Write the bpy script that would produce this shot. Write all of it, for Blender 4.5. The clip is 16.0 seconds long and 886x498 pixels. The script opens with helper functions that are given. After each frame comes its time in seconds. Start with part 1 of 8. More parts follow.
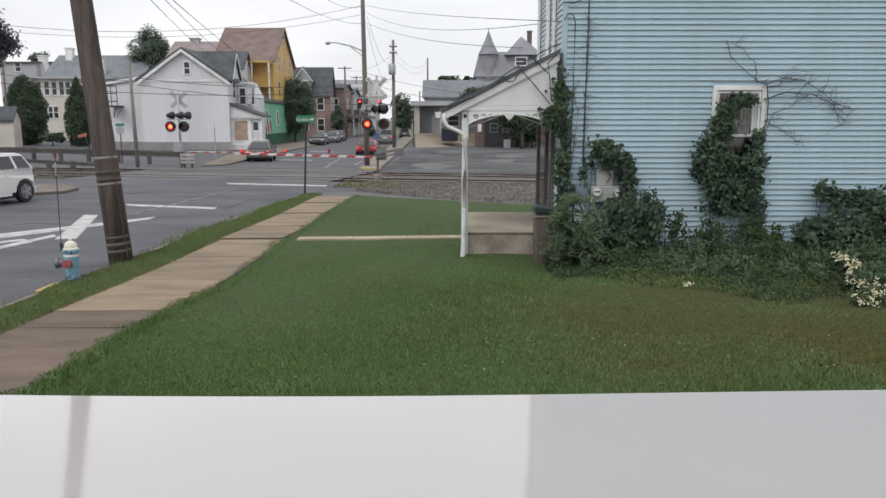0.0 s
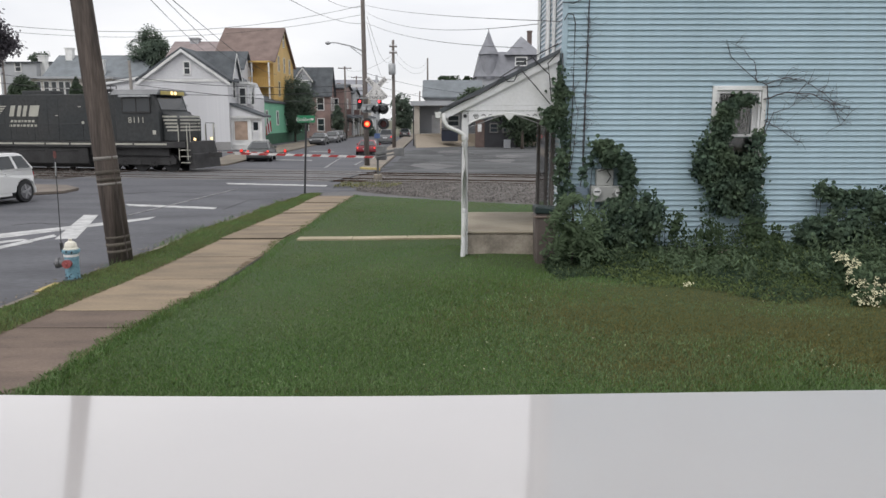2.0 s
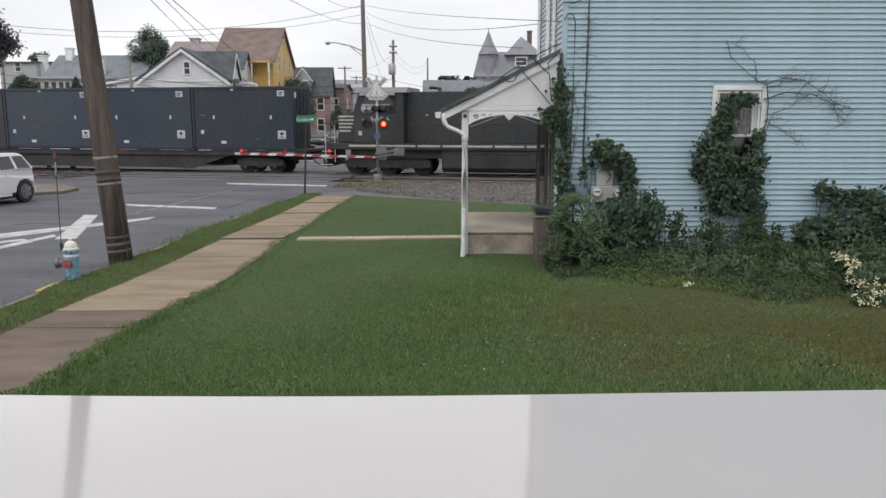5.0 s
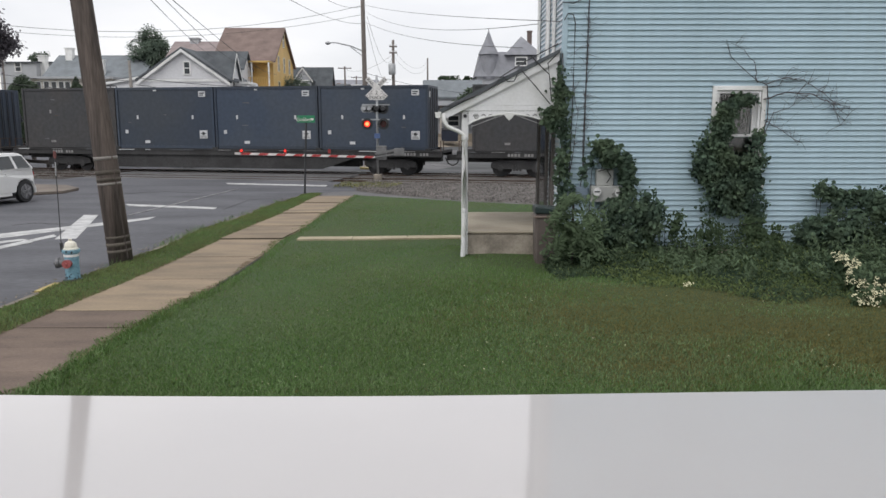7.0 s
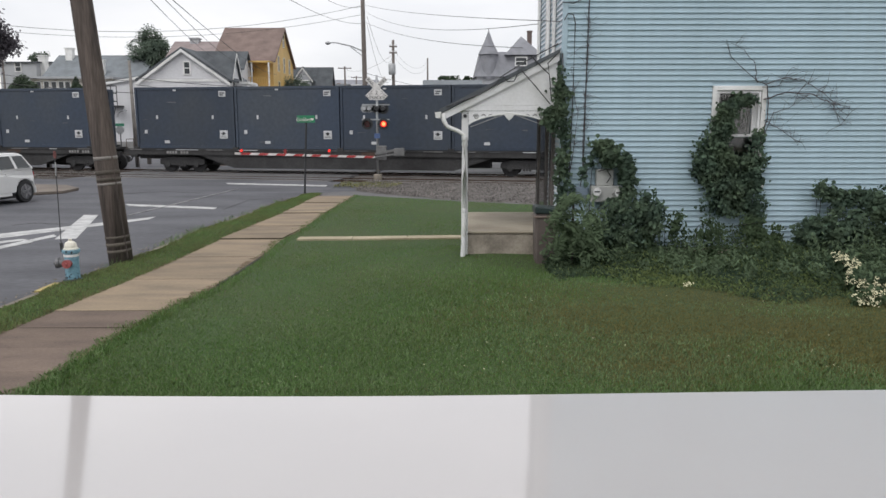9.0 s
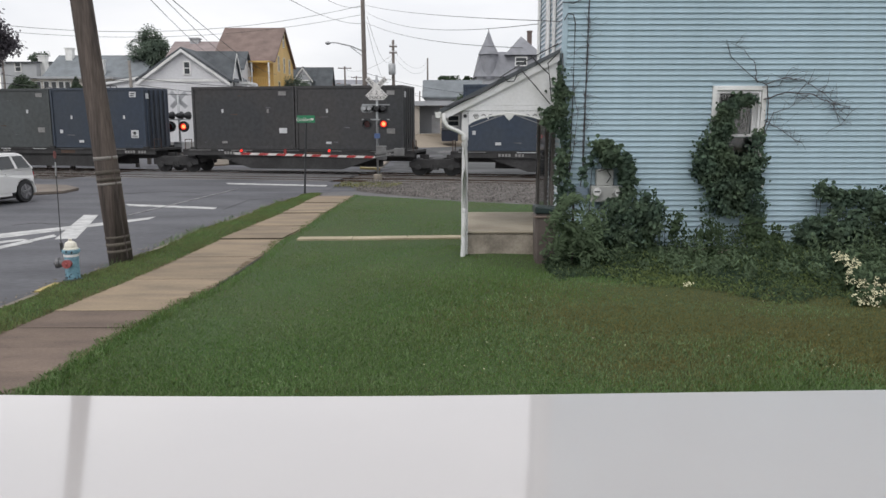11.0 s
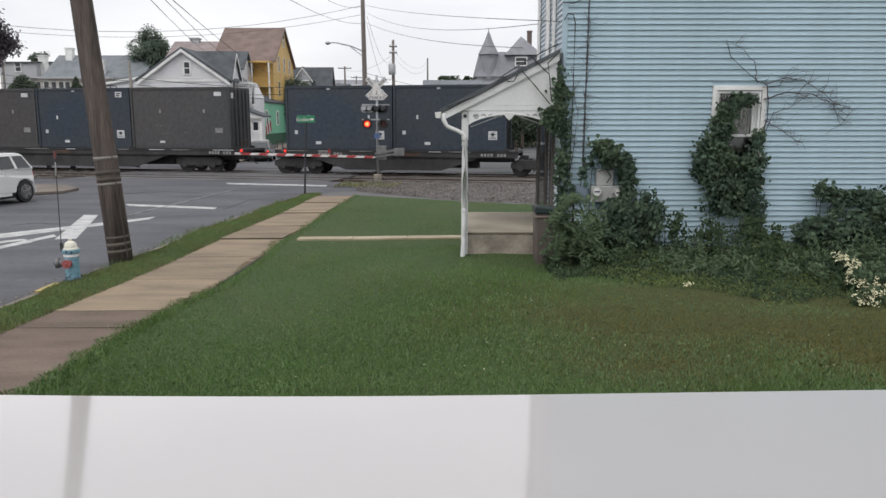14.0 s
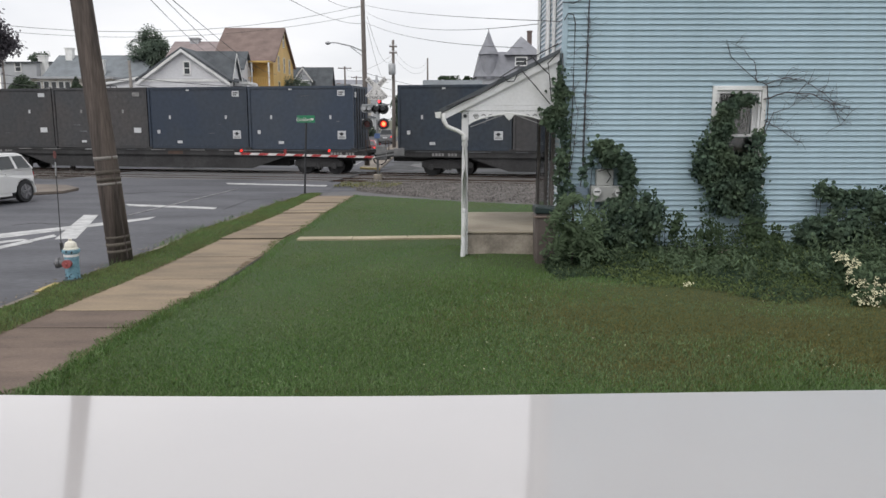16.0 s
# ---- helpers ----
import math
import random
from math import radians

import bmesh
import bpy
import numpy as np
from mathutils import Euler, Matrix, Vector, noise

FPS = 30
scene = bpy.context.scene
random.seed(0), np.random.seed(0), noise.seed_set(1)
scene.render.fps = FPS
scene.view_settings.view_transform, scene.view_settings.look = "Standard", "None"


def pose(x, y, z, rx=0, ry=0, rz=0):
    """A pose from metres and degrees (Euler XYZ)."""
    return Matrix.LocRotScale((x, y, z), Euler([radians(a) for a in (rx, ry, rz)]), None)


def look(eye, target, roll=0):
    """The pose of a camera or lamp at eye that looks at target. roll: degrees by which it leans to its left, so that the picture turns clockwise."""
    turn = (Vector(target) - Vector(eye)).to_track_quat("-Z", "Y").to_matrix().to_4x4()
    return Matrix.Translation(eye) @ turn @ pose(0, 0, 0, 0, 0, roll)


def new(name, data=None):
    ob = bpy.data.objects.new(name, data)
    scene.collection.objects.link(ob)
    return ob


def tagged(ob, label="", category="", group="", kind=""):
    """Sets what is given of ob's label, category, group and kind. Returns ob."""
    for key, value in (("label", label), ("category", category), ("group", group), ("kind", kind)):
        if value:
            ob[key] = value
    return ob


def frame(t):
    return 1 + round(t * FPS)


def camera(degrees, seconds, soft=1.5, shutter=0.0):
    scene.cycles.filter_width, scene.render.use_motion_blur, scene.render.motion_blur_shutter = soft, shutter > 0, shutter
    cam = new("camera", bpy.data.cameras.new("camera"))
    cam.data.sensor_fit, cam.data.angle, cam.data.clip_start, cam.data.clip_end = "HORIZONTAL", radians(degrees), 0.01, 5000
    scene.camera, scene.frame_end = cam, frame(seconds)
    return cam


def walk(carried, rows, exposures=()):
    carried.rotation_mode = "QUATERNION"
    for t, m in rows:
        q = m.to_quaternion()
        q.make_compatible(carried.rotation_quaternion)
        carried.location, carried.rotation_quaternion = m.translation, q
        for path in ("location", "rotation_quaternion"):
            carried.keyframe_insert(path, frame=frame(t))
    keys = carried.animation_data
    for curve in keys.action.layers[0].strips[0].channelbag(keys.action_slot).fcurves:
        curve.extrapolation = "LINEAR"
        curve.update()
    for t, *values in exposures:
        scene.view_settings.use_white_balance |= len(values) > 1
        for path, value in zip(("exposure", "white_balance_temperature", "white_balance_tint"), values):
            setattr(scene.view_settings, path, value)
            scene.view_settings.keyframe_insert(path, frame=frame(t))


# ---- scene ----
cam = camera(60.3, 16.0, soft=1.5)
walk(cam, [(0.0, pose(0, 0, 3.0, 80.37, 0, 0)), (16.0, pose(0, 0, 3.0, 80.37, 0, 0))], exposures=[(0.0, 0.0), (16.0, 0.0)])

# ---- light: an overcast sky and a wide, weak sun ----
SUN_HIGH, SUN_TURN = 50.0, 215.0
world = bpy.data.worlds.new("overcast_sky")
scene.world = world
world.use_nodes = True
wn, wl = world.node_tree.nodes, world.node_tree.links
wn.clear()
sky = wn.new("ShaderNodeTexSky")
sky.sky_type, sky.sun_disc, sky.sun_elevation, sky.sun_rotation = "NISHITA", False, radians(SUN_HIGH), radians(SUN_TURN)
bg_sky, bg_cloud = wn.new("ShaderNodeBackground"), wn.new("ShaderNodeBackground")
bg_sky.inputs["Strength"].default_value = 0.09
wl.new(sky.outputs[0], bg_sky.inputs["Color"])
tc, cloud = wn.new("ShaderNodeTexCoord"), wn.new("ShaderNodeTexNoise")
squash = wn.new("ShaderNodeMapping")
squash.inputs["Scale"].default_value = (1.0, 1.0, 3.2)
cloud.inputs["Scale"].default_value, cloud.inputs["Detail"].default_value = 2.6, 5.0
ramp = wn.new("ShaderNodeValToRGB")
ramp.color_ramp.elements[0].position, ramp.color_ramp.elements[0].color = 0.4, (0.765, 0.77, 0.8, 1)
ramp.color_ramp.elements[1].position, ramp.color_ramp.elements[1].color = 0.6, (0.885, 0.88, 0.895, 1)
wl.new(tc.outputs["Generated"], squash.inputs["Vector"])
wl.new(squash.outputs[0], cloud.inputs["Vector"])
wl.new(cloud.outputs["Fac"], ramp.inputs[0])
up, rise, dome = wn.new("ShaderNodeSeparateXYZ"), wn.new("ShaderNodeMapRange"), wn.new("ShaderNodeVectorMath")
rise.inputs[3].default_value, rise.inputs[4].default_value = 0.765, 1.08
dome.operation = "SCALE"
wl.new(tc.outputs["Generated"], up.inputs[0])
wl.new(up.outputs[2], rise.inputs[0])
wl.new(ramp.outputs[0], dome.inputs[0])
wl.new(rise.outputs[0], dome.inputs["Scale"])
wl.new(dome.outputs[0], bg_cloud.inputs["Color"])
bg_cloud.inputs["Strength"].default_value = 1.53
mixed, wout = wn.new("ShaderNodeMixShader"), wn.new("ShaderNodeOutputWorld")
mixed.inputs[0].default_value = 0.9
wl.new(bg_sky.outputs[0], mixed.inputs[1])
wl.new(bg_cloud.outputs[0], mixed.inputs[2])
wl.new(mixed.outputs[0], wout.inputs[0])
sun = new("sun", bpy.data.lights.new("sun", "SUN"))
sun.data.energy, sun.data.angle, sun.data.color = 0.95, radians(25), (1.0, 0.975, 0.94)
sun.matrix_world = look((0, 0, 40), (30 * math.sin(radians(35)), 30 * math.cos(radians(35)), 4))


# ---- materials ----
def surf(name, col, rough=0.6, metal=0.0, var=0.18, scale=1.5, fine=40.0, bump=0.15, col2=None, coat=0.0, island=0.0, rand=0.0, spec=0.5, grain=None):
    """A procedural surface: two scales of noise vary its colour, the finer one its relief."""
    m = bpy.data.materials.new(name)
    m.use_nodes = True
    n, l = m.node_tree.nodes, m.node_tree.links
    b = n["Principled BSDF"]
    b.inputs["Roughness"].default_value, b.inputs["Metallic"].default_value = rough, metal
    b.inputs["Specular IOR Level"].default_value = spec
    b.inputs["Coat Weight"].default_value = coat
    co = n.new("ShaderNodeTexCoord")
    big, small = n.new("ShaderNodeTexNoise"), n.new("ShaderNodeTexNoise")
    big.inputs["Scale"].default_value, big.inputs["Detail"].default_value = scale, 6
    small.inputs["Scale"].default_value, small.inputs["Detail"].default_value = fine, 3
    source = co.outputs["Object"]
    if grain:
        mp = n.new("ShaderNodeMapping")
        mp.inputs["Scale"].default_value = grain
        l.new(source, mp.inputs["Vector"])
        source = mp.outputs[0]
    for t in (big, small):
        l.new(source, t.inputs["Vector"])
    c2 = col2 or tuple(c * (1 - 1.6 * var) for c in col)
    mx = n.new("ShaderNodeMixRGB")
    mx.inputs[1].default_value, mx.inputs[2].default_value = (*col, 1), (*c2, 1)
    rp = n.new("ShaderNodeMapRange")
    rp.inputs[1].default_value, rp.inputs[2].default_value = 0.38, 0.68
    l.new(big.outputs["Fac"], rp.inputs[0])
    l.new(rp.outputs[0], mx.inputs[0])
    hs = n.new("ShaderNodeHueSaturation")
    val = n.new("ShaderNodeMapRange")
    val.inputs[1].default_value, val.inputs[2].default_value, val.inputs[3].default_value, val.inputs[4].default_value = 0.2, 0.8, 1 - var, 1 + var
    l.new(small.outputs["Fac"], val.inputs[0])
    l.new(mx.outputs[0], hs.inputs["Color"])
    last = val.outputs[0]
    for amount, kind, out in ((island, "ShaderNodeNewGeometry", "Random Per Island"), (rand, "ShaderNodeObjectInfo", "Random")):
        if amount:
            src, r2, mu = n.new(kind), n.new("ShaderNodeMapRange"), n.new("ShaderNodeMath")
            r2.inputs[3].default_value, r2.inputs[4].default_value = 1 - amount, 1 + amount
            mu.operation = "MULTIPLY"
            l.new(src.outputs[out], r2.inputs[0])
            l.new(last, mu.inputs[0])
            l.new(r2.outputs[0], mu.inputs[1])
            last = mu.outputs[0]
    l.new(last, hs.inputs["Value"])
    l.new(hs.outputs[0], b.inputs["Base Color"])
    if bump:
        bp = n.new("ShaderNodeBump")
        bp.inputs["Strength"].default_value, bp.inputs["Distance"].default_value = bump, 0.02
        l.new(small.outputs["Fac"], bp.inputs["Height"])
        l.new(bp.outputs[0], b.inputs["Normal"])
    return m


def glow(name, col, strength):
    m = bpy.data.materials.new(name)
    m.use_nodes = True
    b = m.node_tree.nodes["Principled BSDF"]
    b.inputs["Base Color"].default_value = (*col, 1)
    b.inputs["Emission Color"].default_value, b.inputs["Emission Strength"].default_value = (*col, 1), strength
    return m


def clear_glass(name, tint=(0.03, 0.035, 0.04), rough=0.06):
    """Window glass before a dark inside."""
    return surf(name, tint, rough, 0, 0.1, 0.8, 3.0, 0.02, spec=0.6)


ASPHALT = surf("asphalt", (0.112, 0.113, 0.124), 0.8, 0, 0.24, 0.5, 11, 0.5, col2=(0.072, 0.073, 0.082), grain=(0.45, 1.3, 1.0), spec=0.3)
LOT_PATCH = surf("tarry_patch", (0.07, 0.071, 0.074), 0.85, 0, 0.3, 0.6, 8, 0.4, spec=0.3)
DARK_LOT = surf("dark_lot_asphalt", (0.125, 0.127, 0.13), 0.9, 0, 0.35, 0.3, 3.5, 0.5, col2=(0.05, 0.052, 0.053), grain=(0.4, 1.2, 1.0), spec=0.2)
OLD_ASPHALT = surf("worn_asphalt", (0.135, 0.132, 0.134), 0.85, 0, 0.18, 0.35, 40, 0.35, col2=(0.09, 0.09, 0.092))
CONCRETE = surf("walk_concrete", (0.256, 0.196, 0.132), 0.9, 0, 0.2, 1.3, 30, 0.35, col2=(0.17, 0.133, 0.094), rand=0.1, grain=(0.5, 1.6, 1.0))
DARK_EDGE = surf("dark_slab_edge", (0.075, 0.062, 0.046), 0.95, 0, 0.3, 3, 30, 0.4)
DECK_CONCRETE = surf("deck_concrete", (0.4, 0.35, 0.275), 0.9, 0, 0.12, 1.1, 30, 0.3, col2=(0.28, 0.24, 0.185))
GREY_CONCRETE = surf("grey_concrete", (0.37, 0.325, 0.27), 0.9, 0, 0.2, 2.0, 24, 0.4, col2=(0.15, 0.13, 0.108))
SOIL = surf("lawn_soil", (0.04, 0.07, 0.022), 0.95, 0, 0.25, 0.5, 25, 0.6, col2=(0.052, 0.07, 0.022))
DIRT = surf("waste_ground", (0.13, 0.12, 0.09), 0.95, 0, 0.25, 0.3, 20, 0.5, col2=(0.07, 0.085, 0.04))
BALLAST = surf("ballast_stone", (0.178, 0.164, 0.155), 0.95, 0, 0.4, 1.2, 12, 0.9, col2=(0.125, 0.115, 0.108), island=0.45, spec=0.2)
RUST = surf("rail_steel", (0.11, 0.075, 0.06), 0.55, 0.6, 0.2, 2, 40, 0.2)
RAIL_TOP = surf("polished_rail", (0.5, 0.5, 0.5), 0.3, 0.9, 0.1, 2, 40, 0.05)
TIE = surf("tie_wood", (0.1, 0.085, 0.07), 0.9, 0, 0.25, 3, 30, 0.4, rand=0.25)
ROAD_PAINT = surf("road_paint", (0.52, 0.52, 0.515), 0.75, 0, 0.25, 2.5, 22, 0.25, col2=(0.33, 0.33, 0.33), spec=0.2)
YELLOW_PAINT = surf("kerb_paint", (0.48, 0.38, 0.15), 0.75, 0, 0.2, 2, 25, 0.2)
SIDING = surf("blue_vinyl", (0.385, 0.505, 0.575), 0.5, 0, 0.05, 0.6, 9, 0.03, col2=(0.345, 0.455, 0.515))
WHITE = surf("white_paint", (0.78, 0.78, 0.77), 0.55, 0, 0.07, 1.2, 14, 0.06, col2=(0.62, 0.62, 0.6))
OLD_WHITE = surf("chalky_white_paint", (0.7, 0.7, 0.71), 0.7, 0, 0.07, 1.8, 18, 0.12, col2=(0.6, 0.6, 0.59))
FAR_WHITE = surf("white_clapboard", (0.66, 0.66, 0.675), 0.6, 0, 0.08, 0.3, 6, 0.05, col2=(0.56, 0.56, 0.575))
SHINGLE = surf("dark_shingles", (0.098, 0.108, 0.118), 0.9, 0, 0.2, 1.2, 14, 0.3)
BROWN_SHINGLE = surf("brown_shingles", (0.205, 0.15, 0.132), 0.9, 0, 0.18, 0.8, 10, 0.3)
TEAL_SLATE = surf("weathered_teal_slate", (0.185, 0.205, 0.22), 0.85, 0, 0.15, 0.8, 10, 0.3)
MAUVE_SHINGLE = surf("faded_mauve_shingles", (0.29, 0.24, 0.235), 0.9, 0, 0.15, 0.8, 10, 0.3)
GREY_SHINGLE = surf("grey_slate", (0.27, 0.275, 0.3), 0.85, 0, 0.15, 0.8, 10, 0.3)
GLASS = clear_glass("window_glass")
PANE = bpy.data.materials.new("clear_pane")
PANE.use_nodes = True
pn, pl = PANE.node_tree.nodes, PANE.node_tree.links
pm, pt, pg = pn.new("ShaderNodeMixShader"), pn.new("ShaderNodeBsdfTransparent"), pn.new("ShaderNodeBsdfGlossy")
pm.inputs[0].default_value, pg.inputs["Roughness"].default_value = 0.045, 0.02
pl.new(pt.outputs[0], pm.inputs[1])
pl.new(pg.outputs[0], pm.inputs[2])
pl.new(pm.outputs[0], pn["Material Output"].inputs[0])
POLE_WOOD = surf("pole_timber", (0.125, 0.102, 0.09), 0.9, 0, 0.4, 4, 30, 0.8, col2=(0.058, 0.05, 0.046), grain=(1, 1, 0.08), spec=0.2)
FAR_STONE = surf("grey_stone_base", (0.3, 0.295, 0.29), 0.9, 0, 0.15, 0.8, 12, 0.2)
DARK = surf("black_steel", (0.046, 0.047, 0.05), 0.55, 0.3, 0.2, 1.5, 20, 0.1)
STEEL = surf("galvanised_steel", (0.42, 0.43, 0.44), 0.5, 0.6, 0.15, 3, 30, 0.08)
RUBBER = surf("tyre_rubber", (0.03, 0.03, 0.032), 0.85, 0, 0.2, 5, 60, 0.2)


# ---- mesh helpers ----
class Shape:
    """Collects vertices and faces of one mesh."""

    def __init__(self):
        self.v, self.f = [], []

    def add(self, vs, fs):
        k = len(self.v)
        self.v += [tuple(p) for p in vs]
        self.f += [tuple(i + k for i in q) for q in fs]
        return self

    def box(self, x0, y0, z0, x1, y1, z1):
        vs = [(x, y, z) for z in (z0, z1) for x, y in ((x0, y0), (x1, y0), (x1, y1), (x0, y1))]
        return self.add(vs, [(3, 2, 1, 0), (4, 5, 6, 7), (0, 1, 5, 4), (1, 2, 6, 5), (2, 3, 7, 6), (3, 0, 4, 7)])

    def beam(self, a, b, w, h):
        """A bar of section w x h from a to b."""
        a, b = Vector(a), Vector(b)
        d = (b - a).normalized()
        side = d.cross(Vector((0, 0, 1)))
        side = Vector((1, 0, 0)) if side.length < 1e-4 else side.normalized()
        up = side.cross(d)
        vs = [p + side * sx * w / 2 + up * sz * h / 2 for p in (a, b) for sx, sz in ((-1, -1), (1, -1), (1, 1), (-1, 1))]
        return self.add(vs, [(3, 2, 1, 0), (4, 5, 6, 7), (0, 1, 5, 4), (1, 2, 6, 5), (2, 3, 7, 6), (3, 0, 4, 7)])

    def prism(self, pts, a, b, axis="y"):
        """The outline pts, pushed from a to b along an axis."""
        def put(p, t):
            return {"x": (t, p[0], p[1]), "y": (p[0], t, p[1]), "z": (p[0], p[1], t)}[axis]
        n = len(pts)
        vs = [put(p, a) for p in pts] + [put(p, b) for p in pts]
        fs = [tuple(range(n)), tuple(range(2 * n - 1, n - 1, -1))] + [(i, n + i, n + (i + 1) % n, (i + 1) % n) for i in range(n)]
        return self.add(vs, fs)

    def tube(self, pts, r, n=8, caps=True):
        """A round bar along pts; r is a radius or one for each point."""
        pts = [Vector(p) for p in pts]
        rs = r if isinstance(r, (list, tuple)) else [r] * len(pts)
        vs, fs = [], []
        for i, p in enumerate(pts):
            d = (pts[min(i + 1, len(pts) - 1)] - pts[max(i - 1, 0)]).normalized()
            s = d.cross(Vector((0, 0, 1)))
            s = Vector((1, 0, 0)) if s.length < 1e-3 else s.normalized()
            u = s.cross(d)
            vs += [p + (s * math.cos(2 * math.pi * k / n) + u * math.sin(2 * math.pi * k / n)) * rs[i] for k in range(n)]
        for i in range(len(pts) - 1):
            fs += [(i * n + k, i * n + (k + 1) % n, (i + 1) * n + (k + 1) % n, (i + 1) * n + k) for k in range(n)]
        if caps:
            fs += [tuple(range(n - 1, -1, -1)), tuple(range((len(pts) - 1) * n, len(pts) * n))]
        return self.add(vs, fs)

    def lathe(self, prof, at=(0, 0, 0), n=16):
        """A turned form about z: prof lists (radius, height)."""
        vs = [(at[0] + r * math.cos(2 * math.pi * k / n), at[1] + r * math.sin(2 * math.pi * k / n), at[2] + z) for r, z in prof for k in range(n)]
        fs = [(i * n + k, i * n + (k + 1) % n, (i + 1) * n + (k + 1) % n, (i + 1) * n + k) for i in range(len(prof) - 1) for k in range(n)]
        fs += [tuple(range(n - 1, -1, -1)), tuple(range((len(prof) - 1) * n, len(prof) * n))]
        return self.add(vs, fs)

    def mesh(self, name, bevel=0.0, smooth=False, rings=1):
        me = bpy.data.meshes.new(name)
        bm = bmesh.new()
        vs = [bm.verts.new(p) for p in self.v]
        for q in self.f:
            if len(set(q)) > 2:
                try:
                    bm.faces.new([vs[i] for i in q])
                except ValueError:
                    pass
        bmesh.ops.recalc_face_normals(bm, faces=bm.faces)
        if bevel:
            bmesh.ops.bevel(bm, geom=list(bm.edges), offset=bevel, segments=rings, affect="EDGES", clamp_overlap=True)
        bm.to_mesh(me)
        bm.free()
        for p in me.polygons:
            p.use_smooth = smooth
        return me


def fix(ob, mat):
    ob.data.materials.append(mat)
    return ob


def part(name, shape, mat, parent, label="", bevel=0.0, smooth=False, at=None, rings=1):
    """One mesh under a thing or a part; at: its own pose on it."""
    ob = fix(new(name, shape.mesh(name, bevel, smooth, rings)), mat)
    ob.parent = parent
    if at is not None:
        ob.matrix_basis = at
    return tagged(ob, label=label)


def lone(name, shape, mat, label, category, group="", kind="", bevel=0.0, smooth=False, m=None):
    """A thing or a piece of the setting that is a single mesh."""
    ob = fix(new(name, shape.mesh(name, bevel, smooth)), mat)
    if m is not None:
        ob.matrix_basis = m
    return tagged(ob, label, category, group, kind)


def thing(name, m, label, category, group="", kind=""):
    ob = new(name)
    ob.empty_display_size = 0.2
    ob.matrix_basis = m
    return tagged(ob, label, category, group, kind)


def words(text, size):
    """A mesh of plain lettering."""
    cur = bpy.data.curves.new("lettering", "FONT")
    cur.body, cur.size, cur.extrude, cur.align_x = text, size, 0.004, "CENTER"
    txt = new("lettering", cur)
    me = bpy.data.meshes.new_from_object(txt.evaluated_get(bpy.context.evaluated_depsgraph_get()))
    bpy.data.objects.remove(txt)
    return me


def step01(t):
    t = min(1.0, max(0.0, t))
    return t * t * (3 - 2 * t)

# ---- the ground ----
def lawn_height(x, y):
    """The lawn climbs from the sidewalk to the blue house and lies flat farther on."""
    hollow = 0.13 * math.exp(-((x - 1.9) / 0.8) ** 2 - ((y - 13.6) / 0.9) ** 2)
    return 0.056 + 0.384 * step01((x + 3.6) / 4.9) * (1 - 0.88 * step01((y - 14.8) / 3.4)) - hollow


WALK_L = ((-20.0, -9.0), (2.0, -6.95), (10.3, -6.18), (12.5, -5.98), (14.8, -5.75), (18.6, -5.56), (21.2, -5.42), (24.1, -5.14), (31.5, -4.9))
WALK_R = ((-20.0, -6.95), (2.0, -4.9), (8.0, -4.6), (10.2, -4.51), (11.6, -4.37), (13.3, -4.07), (16.4, -3.95), (18.3, -4.05), (20.1, -3.86), (23.7, -3.79), (31.5, -3.4))
KERB_AT = ((-20.0, -8.6), (4.0, -7.5), (11.8, -7.07), (13.5, -7.0), (15.0, -6.75), (20.0, -6.6), (24.7, -6.15), (29.3, -5.74), (32.0, -5.2))


def along(table, y):
    """The value of a table of (y, x) at y, between its rows."""
    for (ya, xa), (yb, xb) in zip(table, table[1:]):
        if y <= yb:
            return xa + (xb - xa) * (y - ya) / (yb - ya)
    return table[-1][1]


def walk_edge(y, side):
    """x of the sidewalk's edges: side 0 by the road, 1 by the lawn."""
    return along(WALK_R if side else WALK_L, y)


def kerb_x(y):
    return along(KERB_AT, y)


def sheet(name, pts, z, mat, label, category):
    s = Shape().add([(x, y, z) for x, y in pts], [tuple(range(len(pts)))])
    return lone(name, s, mat, label, category, kind="structure")


sheet("ground", [(-1500, -60), (1500, -60), (1500, 2500), (-1500, 2500)], -0.12, DIRT, "wide flat waste ground reaching the horizon", "ground")
road_out = [(-60, -20), (kerb_x(-20), -20)] + [(kerb_x(y), y) for y in range(0, 30, 3)] + [(-5.3, 31.2), (-4.3, 32.3), (30, 33.0), (60, 30), (60, 140), (-60, 140)]
road_out[0] = (-60, -20)
sheet("road", road_out, 0.0, ASPHALT, "grey worn asphalt street crossing the railway", "road")

# lawn: a height field between the sidewalk and the house
LAWN_END = ((-9.0, 31.5), (-3.5, 30.1), (-1.0, 28.5), (0.6, 27.3), (3.2, 26.2), (40.0, 18.0))
s = Shape()
NX, NY = 60, 110
for j in range(NY + 1):
    for i in range(NX + 1):
        y = -8.0 + 38.0 * j / NY
        for _ in range(3):
            x0 = walk_edge(y, 1) - 0.05
            x = x0 + (14.0 - x0) * i / NX
            y = -8.0 + (along(LAWN_END, x) + 8.0) * j / NY
        s.v.append((x, y, lawn_height(x, y)))
s.f += [(j * (NX + 1) + i, j * (NX + 1) + i + 1, (j + 1) * (NX + 1) + i + 1, (j + 1) * (NX + 1) + i) for j in range(NY) for i in range(NX)]
lone("lawn", s, SOIL, "mown green lawn rising towards the blue house", "lawn", kind="structure", smooth=True)
